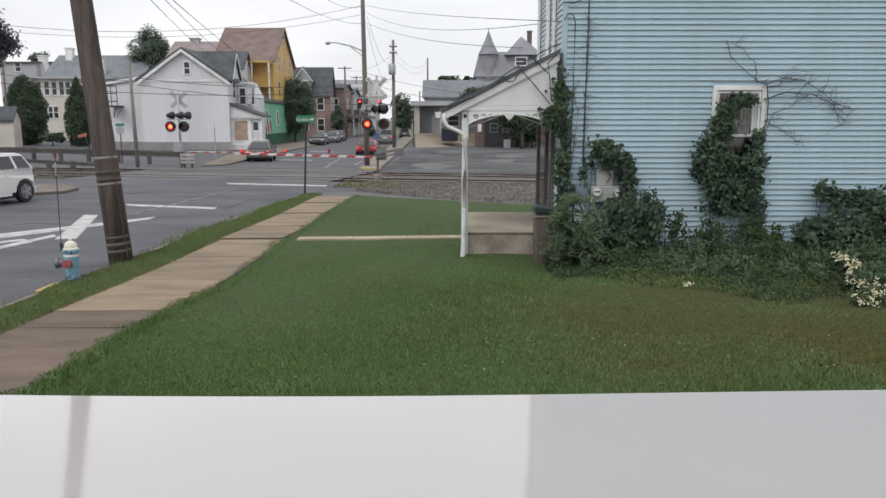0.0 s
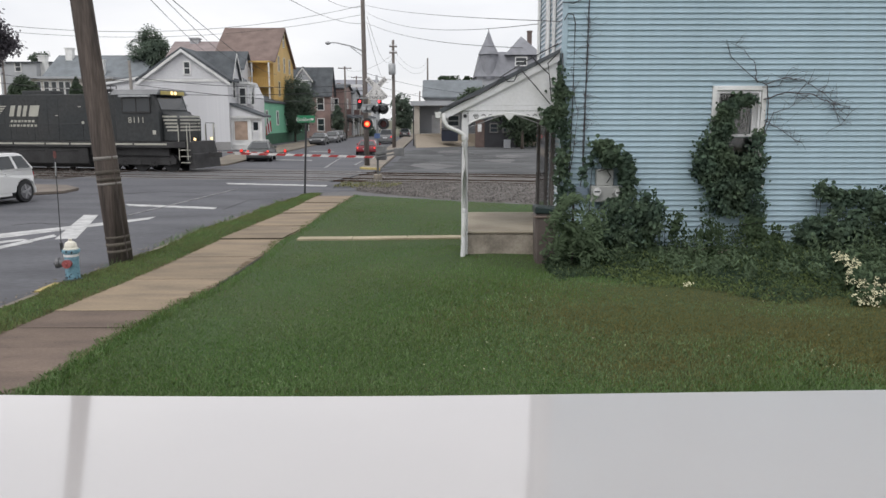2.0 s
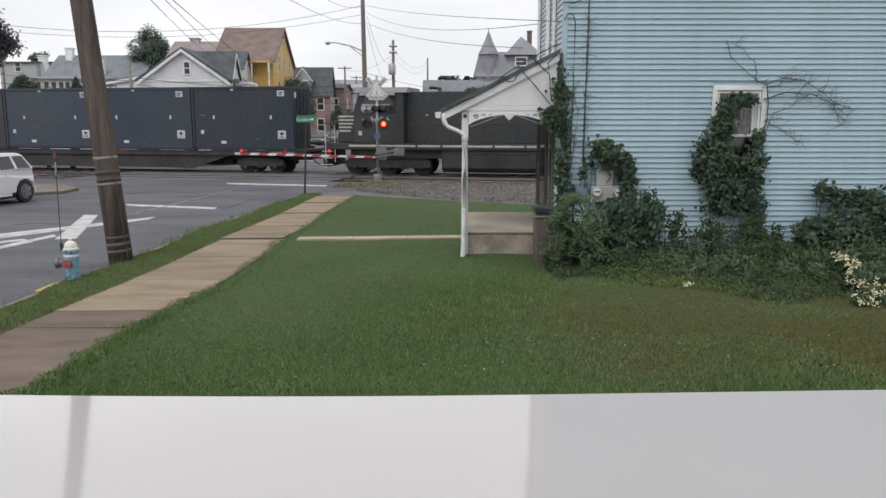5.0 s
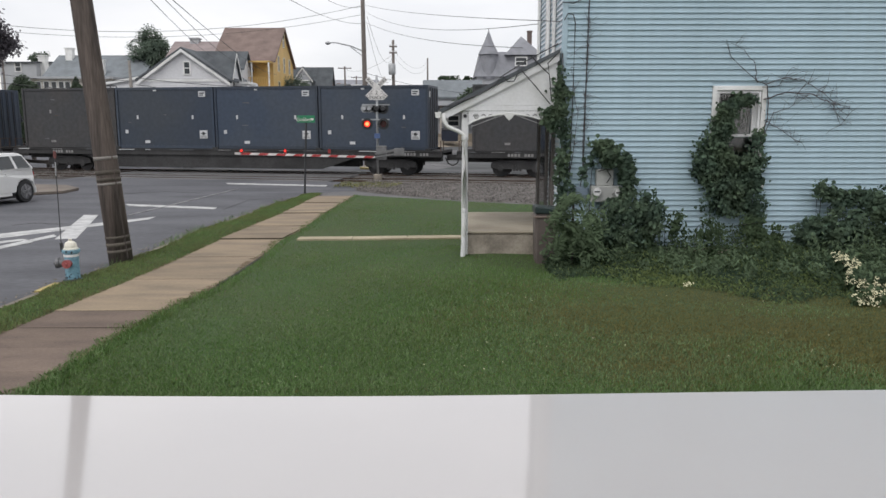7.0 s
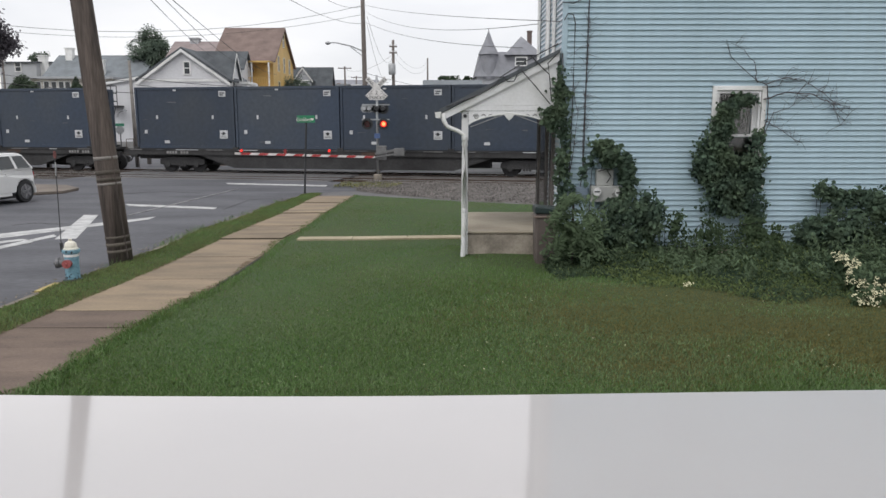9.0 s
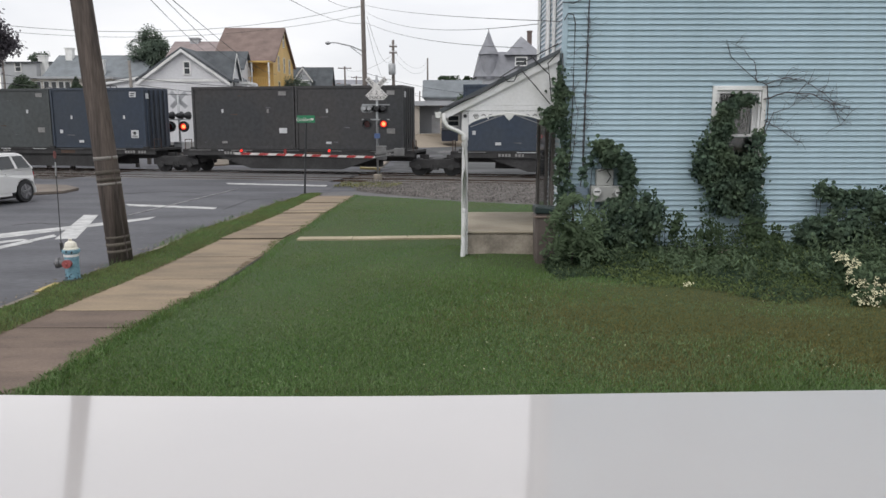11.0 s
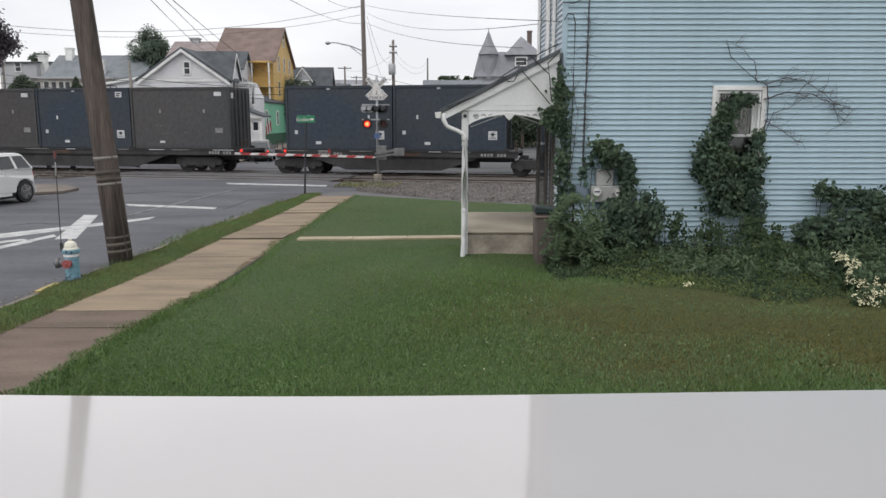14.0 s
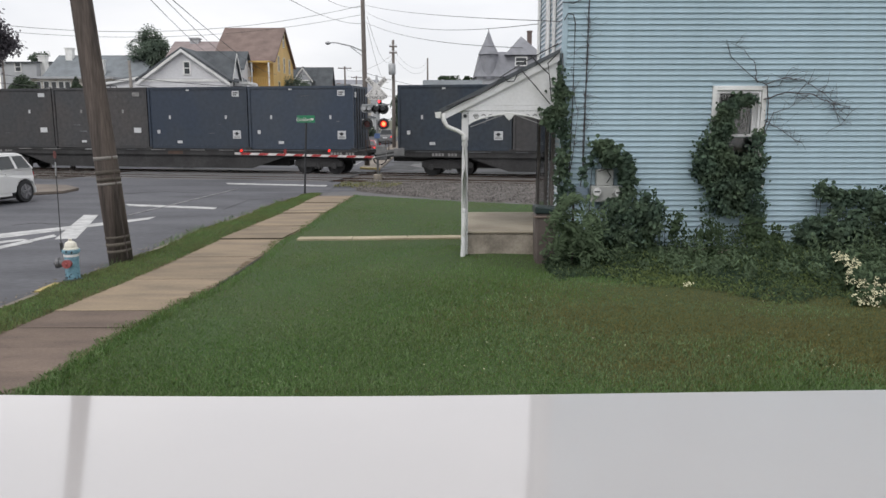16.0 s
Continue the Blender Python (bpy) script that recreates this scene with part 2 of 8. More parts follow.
# verge between kerb and sidewalk
s = Shape()
for j in range(41):
    y = -8.0 + 39.0 * j / 40
    a, b = kerb_x(y) + 0.12, walk_edge(y, 0) + 0.03
    b = max(b, a + 0.05)
    s.v += [(a, y, 0.06), ((a + b) / 2, y, 0.09), (b, y, 0.055)]
s.f += [(3 * j + i, 3 * j + i + 1, 3 * j + i + 4, 3 * j + i + 3) for j in range(40) for i in range(2)]
lone("verge", s, SOIL, "narrow grass verge between kerb and sidewalk", "verge", kind="structure", smooth=True)


# ---- the railway ----
TRACK_TURN = -11.5
TDIR = Vector((math.cos(radians(11.5)), -math.sin(radians(11.5)), 0))
TNEAR = Vector((-math.sin(radians(11.5)), -math.cos(radians(11.5)), 0))
TRACK_MID = Vector((-2.86, 41.16, 0)) - TNEAR * 0.75


def on_track(s, off, z=0.0):
    p = TRACK_MID + TDIR * s + TNEAR * off
    return Vector((p.x, p.y, z))


# ---- the train ----
LOCO_BLACK = surf("black_engine_paint", (0.04, 0.044, 0.046), 0.55, 0, 0.25, 0.5, 6, 0.05, col2=(0.052, 0.053, 0.053), spec=0.3)
UNDER = surf("grimy_underframe", (0.05, 0.049, 0.05), 0.8, 0.1, 0.25, 1.2, 12, 0.2)
CREAM = surf("cream_stripe", (0.46, 0.45, 0.39), 0.6, 0, 0.1, 2, 20, 0.05)
BLUE_BOX = surf("blue_container_paint", (0.029, 0.043, 0.069), 0.5, 0, 0.2, 0.35, 5, 0.05, col2=(0.042, 0.052, 0.067), rand=0.2)
DULL_BOX = surf("dull_blue_grey_paint", (0.03, 0.041, 0.058), 0.6, 0, 0.25, 0.4, 5, 0.08, col2=(0.044, 0.05, 0.057), rand=0.15, spec=0.35)
PLACARD = surf("white_placard", (0.6, 0.61, 0.62), 0.6, 0, 0.12, 3, 20, 0.05)
BROWN_BOX = surf("faded_container_paint", (0.044, 0.046, 0.05), 0.65, 0, 0.3, 0.4, 5, 0.08, col2=(0.058, 0.053, 0.052), rand=0.2)
GREY_BOX = surf("grey_green_box", (0.06, 0.068, 0.07), 0.6, 0, 0.25, 0.4, 5, 0.08, col2=(0.048, 0.052, 0.052), rand=0.1)
DULL_PLACARD = surf("dirty_placard", (0.27, 0.265, 0.26), 0.7, 0, 0.25, 3, 20, 0.05)
SCUFF = surf("bare_grey_scuff", (0.14, 0.145, 0.155), 0.7, 0, 0.3, 3, 20, 0.05)
ROOF_GREY = surf("dusty_roof_panel", (0.22, 0.22, 0.22), 0.8, 0, 0.25, 2, 20, 0.1)
LAMP_WARM = glow("headlight", (1.0, 0.72, 0.36), 1.5)
SPEED = 16.85
WHEELSETS = []


def wheelset_frame(name, x, car, axles, gap, r=0.46, low=-0.1):
    """A bogie: cast side frames with spring nests, axle boxes and wheelsets."""
    top = 1.05 if axles == 3 else 0.78
    h0, h1 = x - gap * (axles - 1) / 2 - 0.5, x + gap * (axles - 1) / 2 + 0.5
    sh = Shape()
    for y in (-1.12, 0.98):
        sh.prism([(h0, 0.36), (h0 + 0.35, 0.3), (h1 - 0.35, 0.3), (h1, 0.36), (h1, 0.62), (h1 - 0.45, top), (h0 + 0.45, top), (h0, 0.62)], y, y + 0.14)
    bogie = part(name, sh.box(x - 0.3, -0.97, 0.5, x + 0.3, 0.97, 0.8), UNDER, car, bevel=0.02)
    for k in range(axles - 1):
        sx = x + gap * (k - (axles - 2) / 2)
        for y in (-1.15, 1.02):
            for q in (-0.16, 0.0, 0.16):
                part("spring", Shape().tube([(sx + q, y + 0.065, 0.22), (sx + q, y + 0.065, 0.52)], 0.065, 8), UNDER, bogie)
    for k in range(axles):
        ax = x + gap * (k - (axles - 1) / 2)
        sh, rc = Shape(), r + low
        for y in (-0.82, 0.68):
            sh.tube([(0, y, 0), (0, y + 0.14, 0)], r, 24)
        sh.tube([(0, -1.13, 0), (0, 1.13, 0)], 0.09, 8)
        for y in (-1.17, 1.11):
            sh.tube([(0, y, 0), (0, y + 0.06, 0)], 0.16, 10)
            for q in range(3):
                a = q * 2 * math.pi / 3
                sh.box(0.09 * math.cos(a) - 0.02, y - 0.02, 0.09 * math.sin(a) - 0.02, 0.09 * math.cos(a) + 0.02, y + 0.08, 0.09 * math.sin(a) + 0.02)
        WHEELSETS.append((part("wheelset", sh, UNDER, bogie, at=pose(ax, 0, rc)), car, ax, rc, r))
    return bogie


def container(car, x0, x1, mat, worn, seed, base=1.25, h=3.33):
    """A tall closed box: posts, rails, shallow side ribs, placards, and a hinged door with bars on its front end."""
    rc = random.Random(seed)
    box = part("container", Shape().box(x0 + 0.05, -1.22, base, x1 - 0.05, 1.22, base + h), mat, car, "weathered container with scuffed paint" if worn else "", bevel=0.02)
    sh = Shape()
    for x in (x0 + 0.03, x1 - 0.15):
        for y in (-1.27, 1.15):
            sh.box(x, y, base, x + 0.12, y + 0.12, base + h + 0.03)
    for y in (-1.26, 1.17):
        sh.box(x0 + 0.15, y, base, x1 - 0.15, y + 0.09, base + 0.16)
        sh.box(x0 + 0.15, y, base + h - 0.1, x1 - 0.15, y + 0.09, base + h + 0.03)
    for x in (x0 + 0.03, x1 - 0.12):
        sh.box(x, -1.15, base + h - 0.1, x + 0.09, 1.15, base + h + 0.03)
    part("corner_frame", sh, mat, box)
    ribs = Shape()
    for k in range(5):
        ribs.box(x1 - 0.051, -1.0 + 0.46 * k, base + 0.1, x1 - 0.02, -0.92 + 0.46 * k, base + h - 0.12)
    part("rib", ribs, mat, box)
    for y in (-0.7, -0.25, 0.25, 0.7):
        part("lock_bar", Shape().tube([(x1 - 0.01, y, base + 0.08), (x1 - 0.01, y, base + h - 0.08)], 0.025, 6), UNDER, box)
    part("end_placard", Shape().box(x1 - 0.016, -1.06, base + 2.75, x1 - 0.004, -0.78, base + 3.05), PLACARD, box, "small pale placard")
    marks = [(0.882, 2.98, 0.4, 0.3), (0.882, 0.78, 0.46, 0.44), (0.1, 0.92, 0.17, 0.2), (0.31, 0.36, 0.3, 0.15), (0.22, 1.72, 0.1, 0.2), (0.78, 1.72, 0.1, 0.2), (0.41, 3.2, 0.18, 0.1)]
    if worn:
        marks = [(0.882, 2.98, 0.42, 0.22), (0.882, 1.0, 0.44, 0.28), (0.3, 2.05, 0.11, 0.2), (0.74, 2.05, 0.11, 0.2), (0.31, 0.36, 0.3, 0.12)]
    for u, z, w, d in marks:
        xa = x0 + (x1 - x0) * u
        pl = part("placard", Shape().box(xa - w / 2, -1.245, base + z - d / 2, xa + w / 2, -1.222, base + z + d / 2), PLACARD if not worn or rc.random() < 0.4 else DULL_PLACARD, box, "pale placard")
        if d > 0.4:
            part("emblem", Shape().tube([(xa, -1.252, base + z + d * 0.12), (xa, -1.246, base + z + d * 0.12)], w * 0.2, 12).box(xa - w * 0.34, -1.25, base + z + d * 0.1, xa + w * 0.34, -1.246, base + z + d * 0.17), DARK, pl, "dark winged emblem")
            part("lettering_bar", Shape().box(xa - w * 0.38, -1.252, base + z - d * 0.38, xa + w * 0.38, -1.246, base + z - d * 0.28).box(xa - w * 0.3, -1.252, base + z - d * 0.22, xa + w * 0.3, -1.246, base + z - d * 0.15), DULL_PLACARD, pl)
        elif w > 0.35 and not worn:
            part("lettering_bar", Shape().box(xa - w * 0.36, -1.252, base + z + d * 0.05, xa + w * 0.36, -1.246, base + z + d * 0.25).box(xa - w * 0.36, -1.252, base + z - d * 0.3, xa + w * 0.2, -1.246, base + z - d * 0.1), DARK, pl)
    # dents, scrapes and patches
    for _ in range(4 if worn else 2):
        w, d = rc.uniform(0.15, 0.6), rc.uniform(0.015, 0.045)
        xa, z = rc.uniform(x0 + 0.4, x1 - 0.4 - w), rc.uniform(0.3, h - 0.4)
        part("scrape", Shape().prism([(xa, base + z), (xa + w, base + z + rc.uniform(-0.05, 0.05)), (xa + w * 0.9, base + z + d), (xa + w * 0.1, base + z + d * 0.8)], -1.236, -1.229), RUST if worn and rc.random() < 0.3 else SCUFF, box, "scraped paint")
    return box


def flatcar(name, length, boxes, bogies, label, seed):
    """A flat wagon; x runs back from 0 at its front container edge to -length."""
    car = thing(name, Matrix.Identity(4), label, "rail wagon", "train")
    rc = random.Random(seed)
    n = len(boxes)
    front, rear = (0.75, length + 0.75) if length > 20 else (0.6, length + 0.6)
    part("deck", Shape().box(-rear, -1.29, 1.1, front, 1.29, 1.23), UNDER, car)
    for y in (-1.4, 1.3):
        part("side_sill", Shape().box(-rear, y, 0.9, front, y + 0.1, 1.2).box(-rear, y - 0.04, 1.16, front, y + 0.14, 1.2), UNDER, car)
    a, b = (-3.7, -length + 3.7) if length > 20 else (-1.2, -length + 1.2)
    for y in (-1.3, 1.22):
        part("belly_plate", Shape().prism([(a, 0.92), (a - 2.2, 0.2), (b + 2.2, 0.2), (b, 0.92)], y, y + 0.08), UNDER, car)
    part("centre_sill", Shape().box(-rear + 0.3, -0.35, 0.62, front - 0.3, 0.35, 1.095).box(b + 0.4, -0.35, 0.3, a - 0.4, 0.35, 0.62), UNDER, car)
    # pale strips, stencilled marks and grime along the sill
    x = -rear + 0.4
    while x < front - 1.0:
        w = rc.uniform(0.3, 1.6)
        part("sill_strip", Shape().box(x, -1.449, 1.165, x + w, -1.441, 1.2), rc.choice((DULL_PLACARD, SCUFF, PLACARD)), car, "pale strip along the sill")
        x += w + rc.uniform(0.4, 1.8)
    for xa in (-1.3, -length + 1.9):
        for k in range(8):
            if k != 4:
                part("lettering_bar", Shape().box(xa + 0.17 * k, -1.412, 0.96, xa + 0.17 * k + 0.12, -1.401, 1.11), DULL_PLACARD, car, "pale stencilled mark")
    part("rust_patch", Shape().box(-length * 0.45, -1.41, 0.94, -length * 0.45 + 0.9, -1.401, 1.12), RUST, car, "rusty patch")
    for k in range(n + 1):
        for y in (-1.36, 1.24):
            part("container_lock", Shape().box(-length * k / n - 0.16, y, 1.2, -length * k / n + 0.16, y + 0.12, 1.34), UNDER, car)
    for k, mat in enumerate(boxes):
        container(car, -length + (n - 1 - k) * length / n, -length + (n - k) * length / n, mat, mat in (BROWN_BOX, GREY_BOX), seed * 7 + k)
    for x in bogies:
        wheelset_frame("bogie", x, car, 2, 1.75)
    for x, q in ((front, 1), (-rear, -1)):
        part("coupler", Shape().box(min(x, x + 0.45 * q), -0.14, 0.7, max(x, x + 0.45 * q), 0.14, 0.98), UNDER, car)
        hose = [(x, -0.5, 0.85), (x + 0.15 * q, -0.52, 0.55), (x + 0.4 * q, -0.5, 0.42)]
        part("air_hose", Shape().tube(hose, 0.035, 6), UNDER, car, "hanging rubber air hose")
        part("end_rail", Shape().tube([(x - 0.1 * q, -1.3, 1.2), (x - 0.1 * q, -1.3, 1.75), (x - 0.1 * q, -0.6, 1.75), (x - 0.1 * q, -0.6, 1.2)], 0.025, 6), RUST, car)
    return car


def locomotive(name, label, number, backwards):
    """A six-axle hood diesel; the cab end is at x = 0, the long hood runs back to -22."""
    car = thing(name, Matrix.Identity(4), label, "locomotive", "train")
    K = LOCO_BLACK
    e = -1.0 if backwards else 0.7
    fr = Shape().box(-21.9 + e, -1.55, 1.28, -1.2, 1.55, 1.62)
    fr.prism([(-1.2, 0.35), (-0.95, 0.4), (-0.9, 1.0), (-1.05, 1.62), (-1.2, 1.62)], -1.5, 1.5)
    fr.box(-22.2 + e, -1.5, 0.5, -21.9 + e, 1.5, 1.62)
    part("frame", fr, UNDER, car, bevel=0.02)
    eh = -0.75 if backwards else 0.35
    dash, k = -20.6 + e, 0
    while dash < -2.4:
        w = (2.0, 1.5, 2.6, 1.2)[k % 4]
        for y in (-1.562, 1.552):
            part("sill_stripe", Shape().box(dash, y, 1.43, min(dash + w, -1.9), y + 0.01, 1.53), CREAM, car, "cream dash along the sill")
        dash, k = dash + w + 0.12, k + 1
    for y in (-1.25, 1.05):
        part("underframe_piping", Shape().box(-20.4 + e, y, 0.82, -2.4, y + 0.2, 1.279), UNDER, car, bevel=0.02)
    for k in range(7):
        for y in (-1.0, 0.99):
            part("hood_mark", Shape().box(-15.8 + 1.53 * k, y - 0.004 if y < 0 else y, 3.05 + 0.5 * (k % 2), -15.62 + 1.53 * k, y + 0.014, 3.1 + 0.5 * (k % 2)), CREAM, car)
    hood = Shape().box(-16.5, -0.98, 1.62, -5.4, 0.98, 4.28)
    hood.box(-21.2 + eh, -1.0, 1.62, -16.5, 1.0, 4.2)
    rw = 1.55 if backwards else 1.1
    hood.prism([(-rw, 3.6), (-rw, 4.15), (-1.0, 4.35), (1.0, 4.35), (rw, 4.15), (rw, 3.6)], -21.35 + eh, -16.9 + e, "x")
    part("long_hood", hood, K, car, bevel=0.03)
    part("radiator_wing", Shape().box(-20.6 + eh, -rw - 0.03, 3.75, -17.6 + e, -rw - 0.004, 4.1).box(-20.6 + eh, -1.25, 4.36, -19.4 + e, 1.25, 4.44).box(-19.1 + e, -1.25, 4.36, -17.6 + e, 1.25, 4.44), ROOF_GREY if backwards else UNDER, car)
    for side in (-1, 1):
        for k in range(9):
            xd = -15.9 + k * 0.72
            part("hood_door", Shape().box(xd, side * 0.98 - 0.012 * (side < 0), 2.0, xd + 0.66, side * 0.98 + 0.012 * (side > 0), 4.0), K, car)
        part("door_latch", Shape().box(-16.4, side * 1.0 - 0.01, 3.78, -16.1, side * 1.0 + 0.01, 3.84), CREAM, car)
        part("marker", Shape().box(-7.6, side * 1.51 - 0.01, 2.6, -7.45, side * 1.51 + 0.01, 2.75), CREAM, car)
    part("exhaust_hatch", Shape().box(-12.2, -0.5, 4.28, -10.2, 0.5, 4.52), K, car, bevel=0.03)
    cab = part("cab", Shape().prism([(-5.4, 1.62), (-2.7, 1.62), (-2.7, 3.3), (-3.0, 4.25), (-5.4, 4.25)], -1.55, 1.55), K, car, bevel=0.03)
    part("cab_roof", Shape().prism([(-1.62, 4.22), (-1.3, 4.5), (1.3, 4.5), (1.62, 4.22)], -5.6, -2.75, "x"), surf(name + "_roof", (0.2, 0.205, 0.21), 0.6, 0, 0.15), cab, "grey weathered roof")
    for y in (-1.585, 1.565):
        fw = part("cab_window", Shape().box(-4.9, y, 3.28, -3.2, y + 0.02, 4.0), GLASS, cab)
        s2 = Shape()
        for xx in (-4.95, -4.1, -3.25):
            s2.box(xx, y - 0.012, 3.22, xx + 0.06, y + 0.032, 4.02)
        s2.box(-4.95, y - 0.012, 3.2, -3.19, y + 0.032, 3.27)
        part("window_frame", s2, UNDER, fw)
        part("sun_visor", Shape().prism([(-5.0, 4.08), (-3.1, 4.08), (-3.15, 4.2), (-4.95, 4.2)], y - 0.25 if y < 0 else y, y if y < 0 else y + 0.25), STEEL, cab)
    part("windscreen", Shape().add([(-2.69, -1.3, 3.4), (-2.69, 1.3, 3.4), (-2.95, 1.3, 4.15), (-2.95, -1.3, 4.15)], [(0, 1, 2, 3)]), GLASS, cab)
    part("number_board", Shape().box(-3.0, -1.2, 4.22, -2.68, 1.2, 4.42), surf(name + "_board", (0.55, 0.45, 0.15), 0.5), cab, "amber-lit board over the windscreen")
    nose = part("nose", Shape().prism([(-2.7, 1.62), (-1.72, 1.62), (-1.7, 2.9), (-2.7, 3.32)], -1.25, 1.25), K, car, bevel=0.06)
    st = Shape()
    for k in range(5):
        z = 2.2 + 0.19 * k
        st.prism([(-1.78, z), (-2.45 - 0.07 * k, z), (-2.4 - 0.07 * k, z + 0.09), (-1.78, z + 0.09)], -1.262, -1.252)
        st.prism([(-1.78, z), (-2.45 - 0.07 * k, z), (-2.4 - 0.07 * k, z + 0.09), (-1.78, z + 0.09)], 1.252, 1.262)
        st.box(-1.712, -1.1, z, -1.692, 1.1, z + 0.09)
    part("nose_stripe", st, CREAM, nose, "cream chevron stripes")
    lamps = []
    if not backwards:
        for y in (-0.18, 0.18):
            lamps.append(Shape().tube([(-2.68, y, 4.32), (-2.63, y, 4.32)], 0.1, 12))
        for y in (-0.95, 0.95):
            lamps.append(Shape().tube([(-0.98, y, 1.75), (-0.9, y, 1.75)], 0.075, 12))
        for lamp in lamps:
            part("headlight", lamp, LAMP_WARM, car, "glowing warm headlight")
    # side emblem, lettering bars and road number, on the side that faces the lawn
    turned = pose(-13.0, 1.005, 0, 0, 0, 180) if backwards else pose(-13.0, -1.005, 0)
    em = Shape()
    for k in range(5):
        z = 3.02 + 0.135 * k
        em.prism([(-2.0 + 0.04 * k, z), (-0.5 + 0.13 * k, z), (-0.45 + 0.15 * k, z + 0.075), (-1.97 + 0.04 * k, z + 0.075)], 0, 0.01)
    for q, wq in ((0.12, 0.3), (0.62, 0.24), (1.0, 0.24), (1.42, 0.62)):
        em.prism([(q + 0.12, 3.02), (q + 0.12 + wq, 3.02), (q + 0.3 + wq, 3.65), (q + 0.3, 3.65)], 0, 0.01)
    part("emblem", em, CREAM, car, "cream striped emblem", at=turned)
    for row, (count, x, z) in enumerate(((7, 0.3, 2.68), (8, 0.2, 2.43))):
        for k in range(count):
            w = 0.2 if k != 3 else 0.12
            part("lettering_bar", Shape().prism([(x, z), (x + w - 0.03, z), (x + w, z + 0.13), (x + 0.03, z + 0.13)], 0, 0.01), CREAM, car, "slanted cream lettering bar", at=turned)
            x += w + 0.05
    for k, digit in enumerate(number):
        nb = fix(new("digit", words(digit, 0.47)), CREAM)
        side = -1 if backwards else 1
        nb.parent, nb.matrix_basis = cab, pose(-4.1 + side * (k - 1.5) * 0.27, 1.57 if backwards else -1.57, 2.66, 90, 0, 180 if backwards else 0)
    # walkway rails, steps and tank
    for y in (-1.5, 1.5):
        rail = Shape()
        for k in range(10):
            x = -20.9 + e + k * (1.65 - e / 10)
            rail.tube([(x, y, 1.62), (x, y, 2.6)], 0.02, 5)
        rail.tube([(-20.9 + e, y, 2.6), (-5.6, y, 2.6)], 0.02, 5)
        part("handrail", rail, DARK, car)
        for x in (-21.9 + e, -21.2 + e, -1.62, -1.1):
            part("grab_rail", Shape().tube([(x, y, 0.6), (x, y, 2.55)], 0.028, 5), CREAM, car)
    for x in (-21.85 + e, -1.5):
        for z in (0.45, 0.8, 1.15):
            for y in (-1.56, 1.2):
                tread = part("step", Shape().box(x, y, z, x + 0.6, y + 0.36, z + 0.04), UNDER, car)
                part("step_edge", Shape().box(x, y - 0.006 if y < 0 else y + 0.361, z, x + 0.6, y - 0.001 if y < 0 else y + 0.366, z + 0.045), CREAM, tread)
    if backwards:
        es = Shape()
        for k in range(5):
            for y in (1.005, -1.015):
                es.box(-21.9, y, 2.1 + 0.2 * k, -20.55 - 0.06 * k, y + 0.01, 2.21 + 0.2 * k)
        part("end_stripe", es, surf("yellow_safety_paint", (0.55, 0.5, 0.22), 0.6), car, "yellow safety striping")
    for y in (-1.4, -0.5, 0.5, 1.4):
        part("end_stanchion", Shape().tube([(-22.0 + e, y, 1.62), (-22.0 + e, y, 2.6), (-21.9 + e, y * 0.9, 2.7)], 0.025, 6), CREAM, car)
    part("end_rail", Shape().tube([(-22.0 + e, -1.4, 2.6), (-22.0 + e, -0.5, 2.6)], 0.02, 6), CREAM, car)
    for y in (-0.35, 0.35):
        part("air_hose", Shape().tube([(-22.2 + e, y, 0.9), (-22.4 + e, y, 0.6), (-22.6 + e, y * 0.8, 0.5)], 0.035, 6), UNDER, car, "hanging rubber air hose")
    for y in (-1.35, -0.45, 0.45, 1.35):
        part("front_stanchion", Shape().tube([(-1.0, y, 1.62), (-1.0, y, 2.65)], 0.022, 6), CREAM if abs(y) > 1 else DARK, car)
    for y in (-0.9, 0.9):
        part("front_rail", Shape().tube([(-1.0, y - 0.45, 2.65), (-1.0, y + 0.45, 2.65)], 0.02, 6), DARK, car)
    for y in (-1.552, 1.54):
        part("cab_step_light", Shape().box(-3.15, y, 2.02, -2.95, y + 0.012, 2.25), CREAM, cab)
    for k in range(3):
        for y in (-1.0, 1.0):
            part("air_reservoir", Shape().tube([(-14.2 + 2.2 * k, y * 1.32, 1.1), (-12.4 + 2.2 * k, y * 1.32, 1.1)], 0.14, 10), UNDER, car, smooth=True)
    part("horn", Shape().tube([(-7.0, -0.3, 4.5), (-6.4, -0.3, 4.52)], [0.04, 0.09], 8).tube([(-7.0, 0.1, 4.5), (-6.5, 0.1, 4.52)], [0.04, 0.08], 8).box(-7.05, -0.35, 4.28, -6.95, 0.15, 4.5), UNDER, car)
    part("fuel_tank", Shape().prism([(-1.4, 0.35), (-1.1, 0.12), (1.1, 0.12), (1.4, 0.35), (1.45, 1.28), (-1.45, 1.28)], -14.7, -7.4, "x"), UNDER, car, bevel=0.03)
    if not backwards:
        part("pilot", Shape().prism([(-1.1, 0.12), (-0.68, 0.15), (-0.78, 0.95), (-1.0, 1.0)], -1.45, 1.45), UNDER, car, bevel=0.02)
    for x in (-4.4, -17.8 + e):
        wheelset_frame("bogie", x, car, 3, 1.85, 0.53)
    part("coupler", Shape().box(-0.6, -0.14, 0.72, 0.1, 0.14, 1.0).box(-22.75 + e, -0.14, 0.72, -22.1 + e, 0.14, 1.0), UNDER, car)
    return car


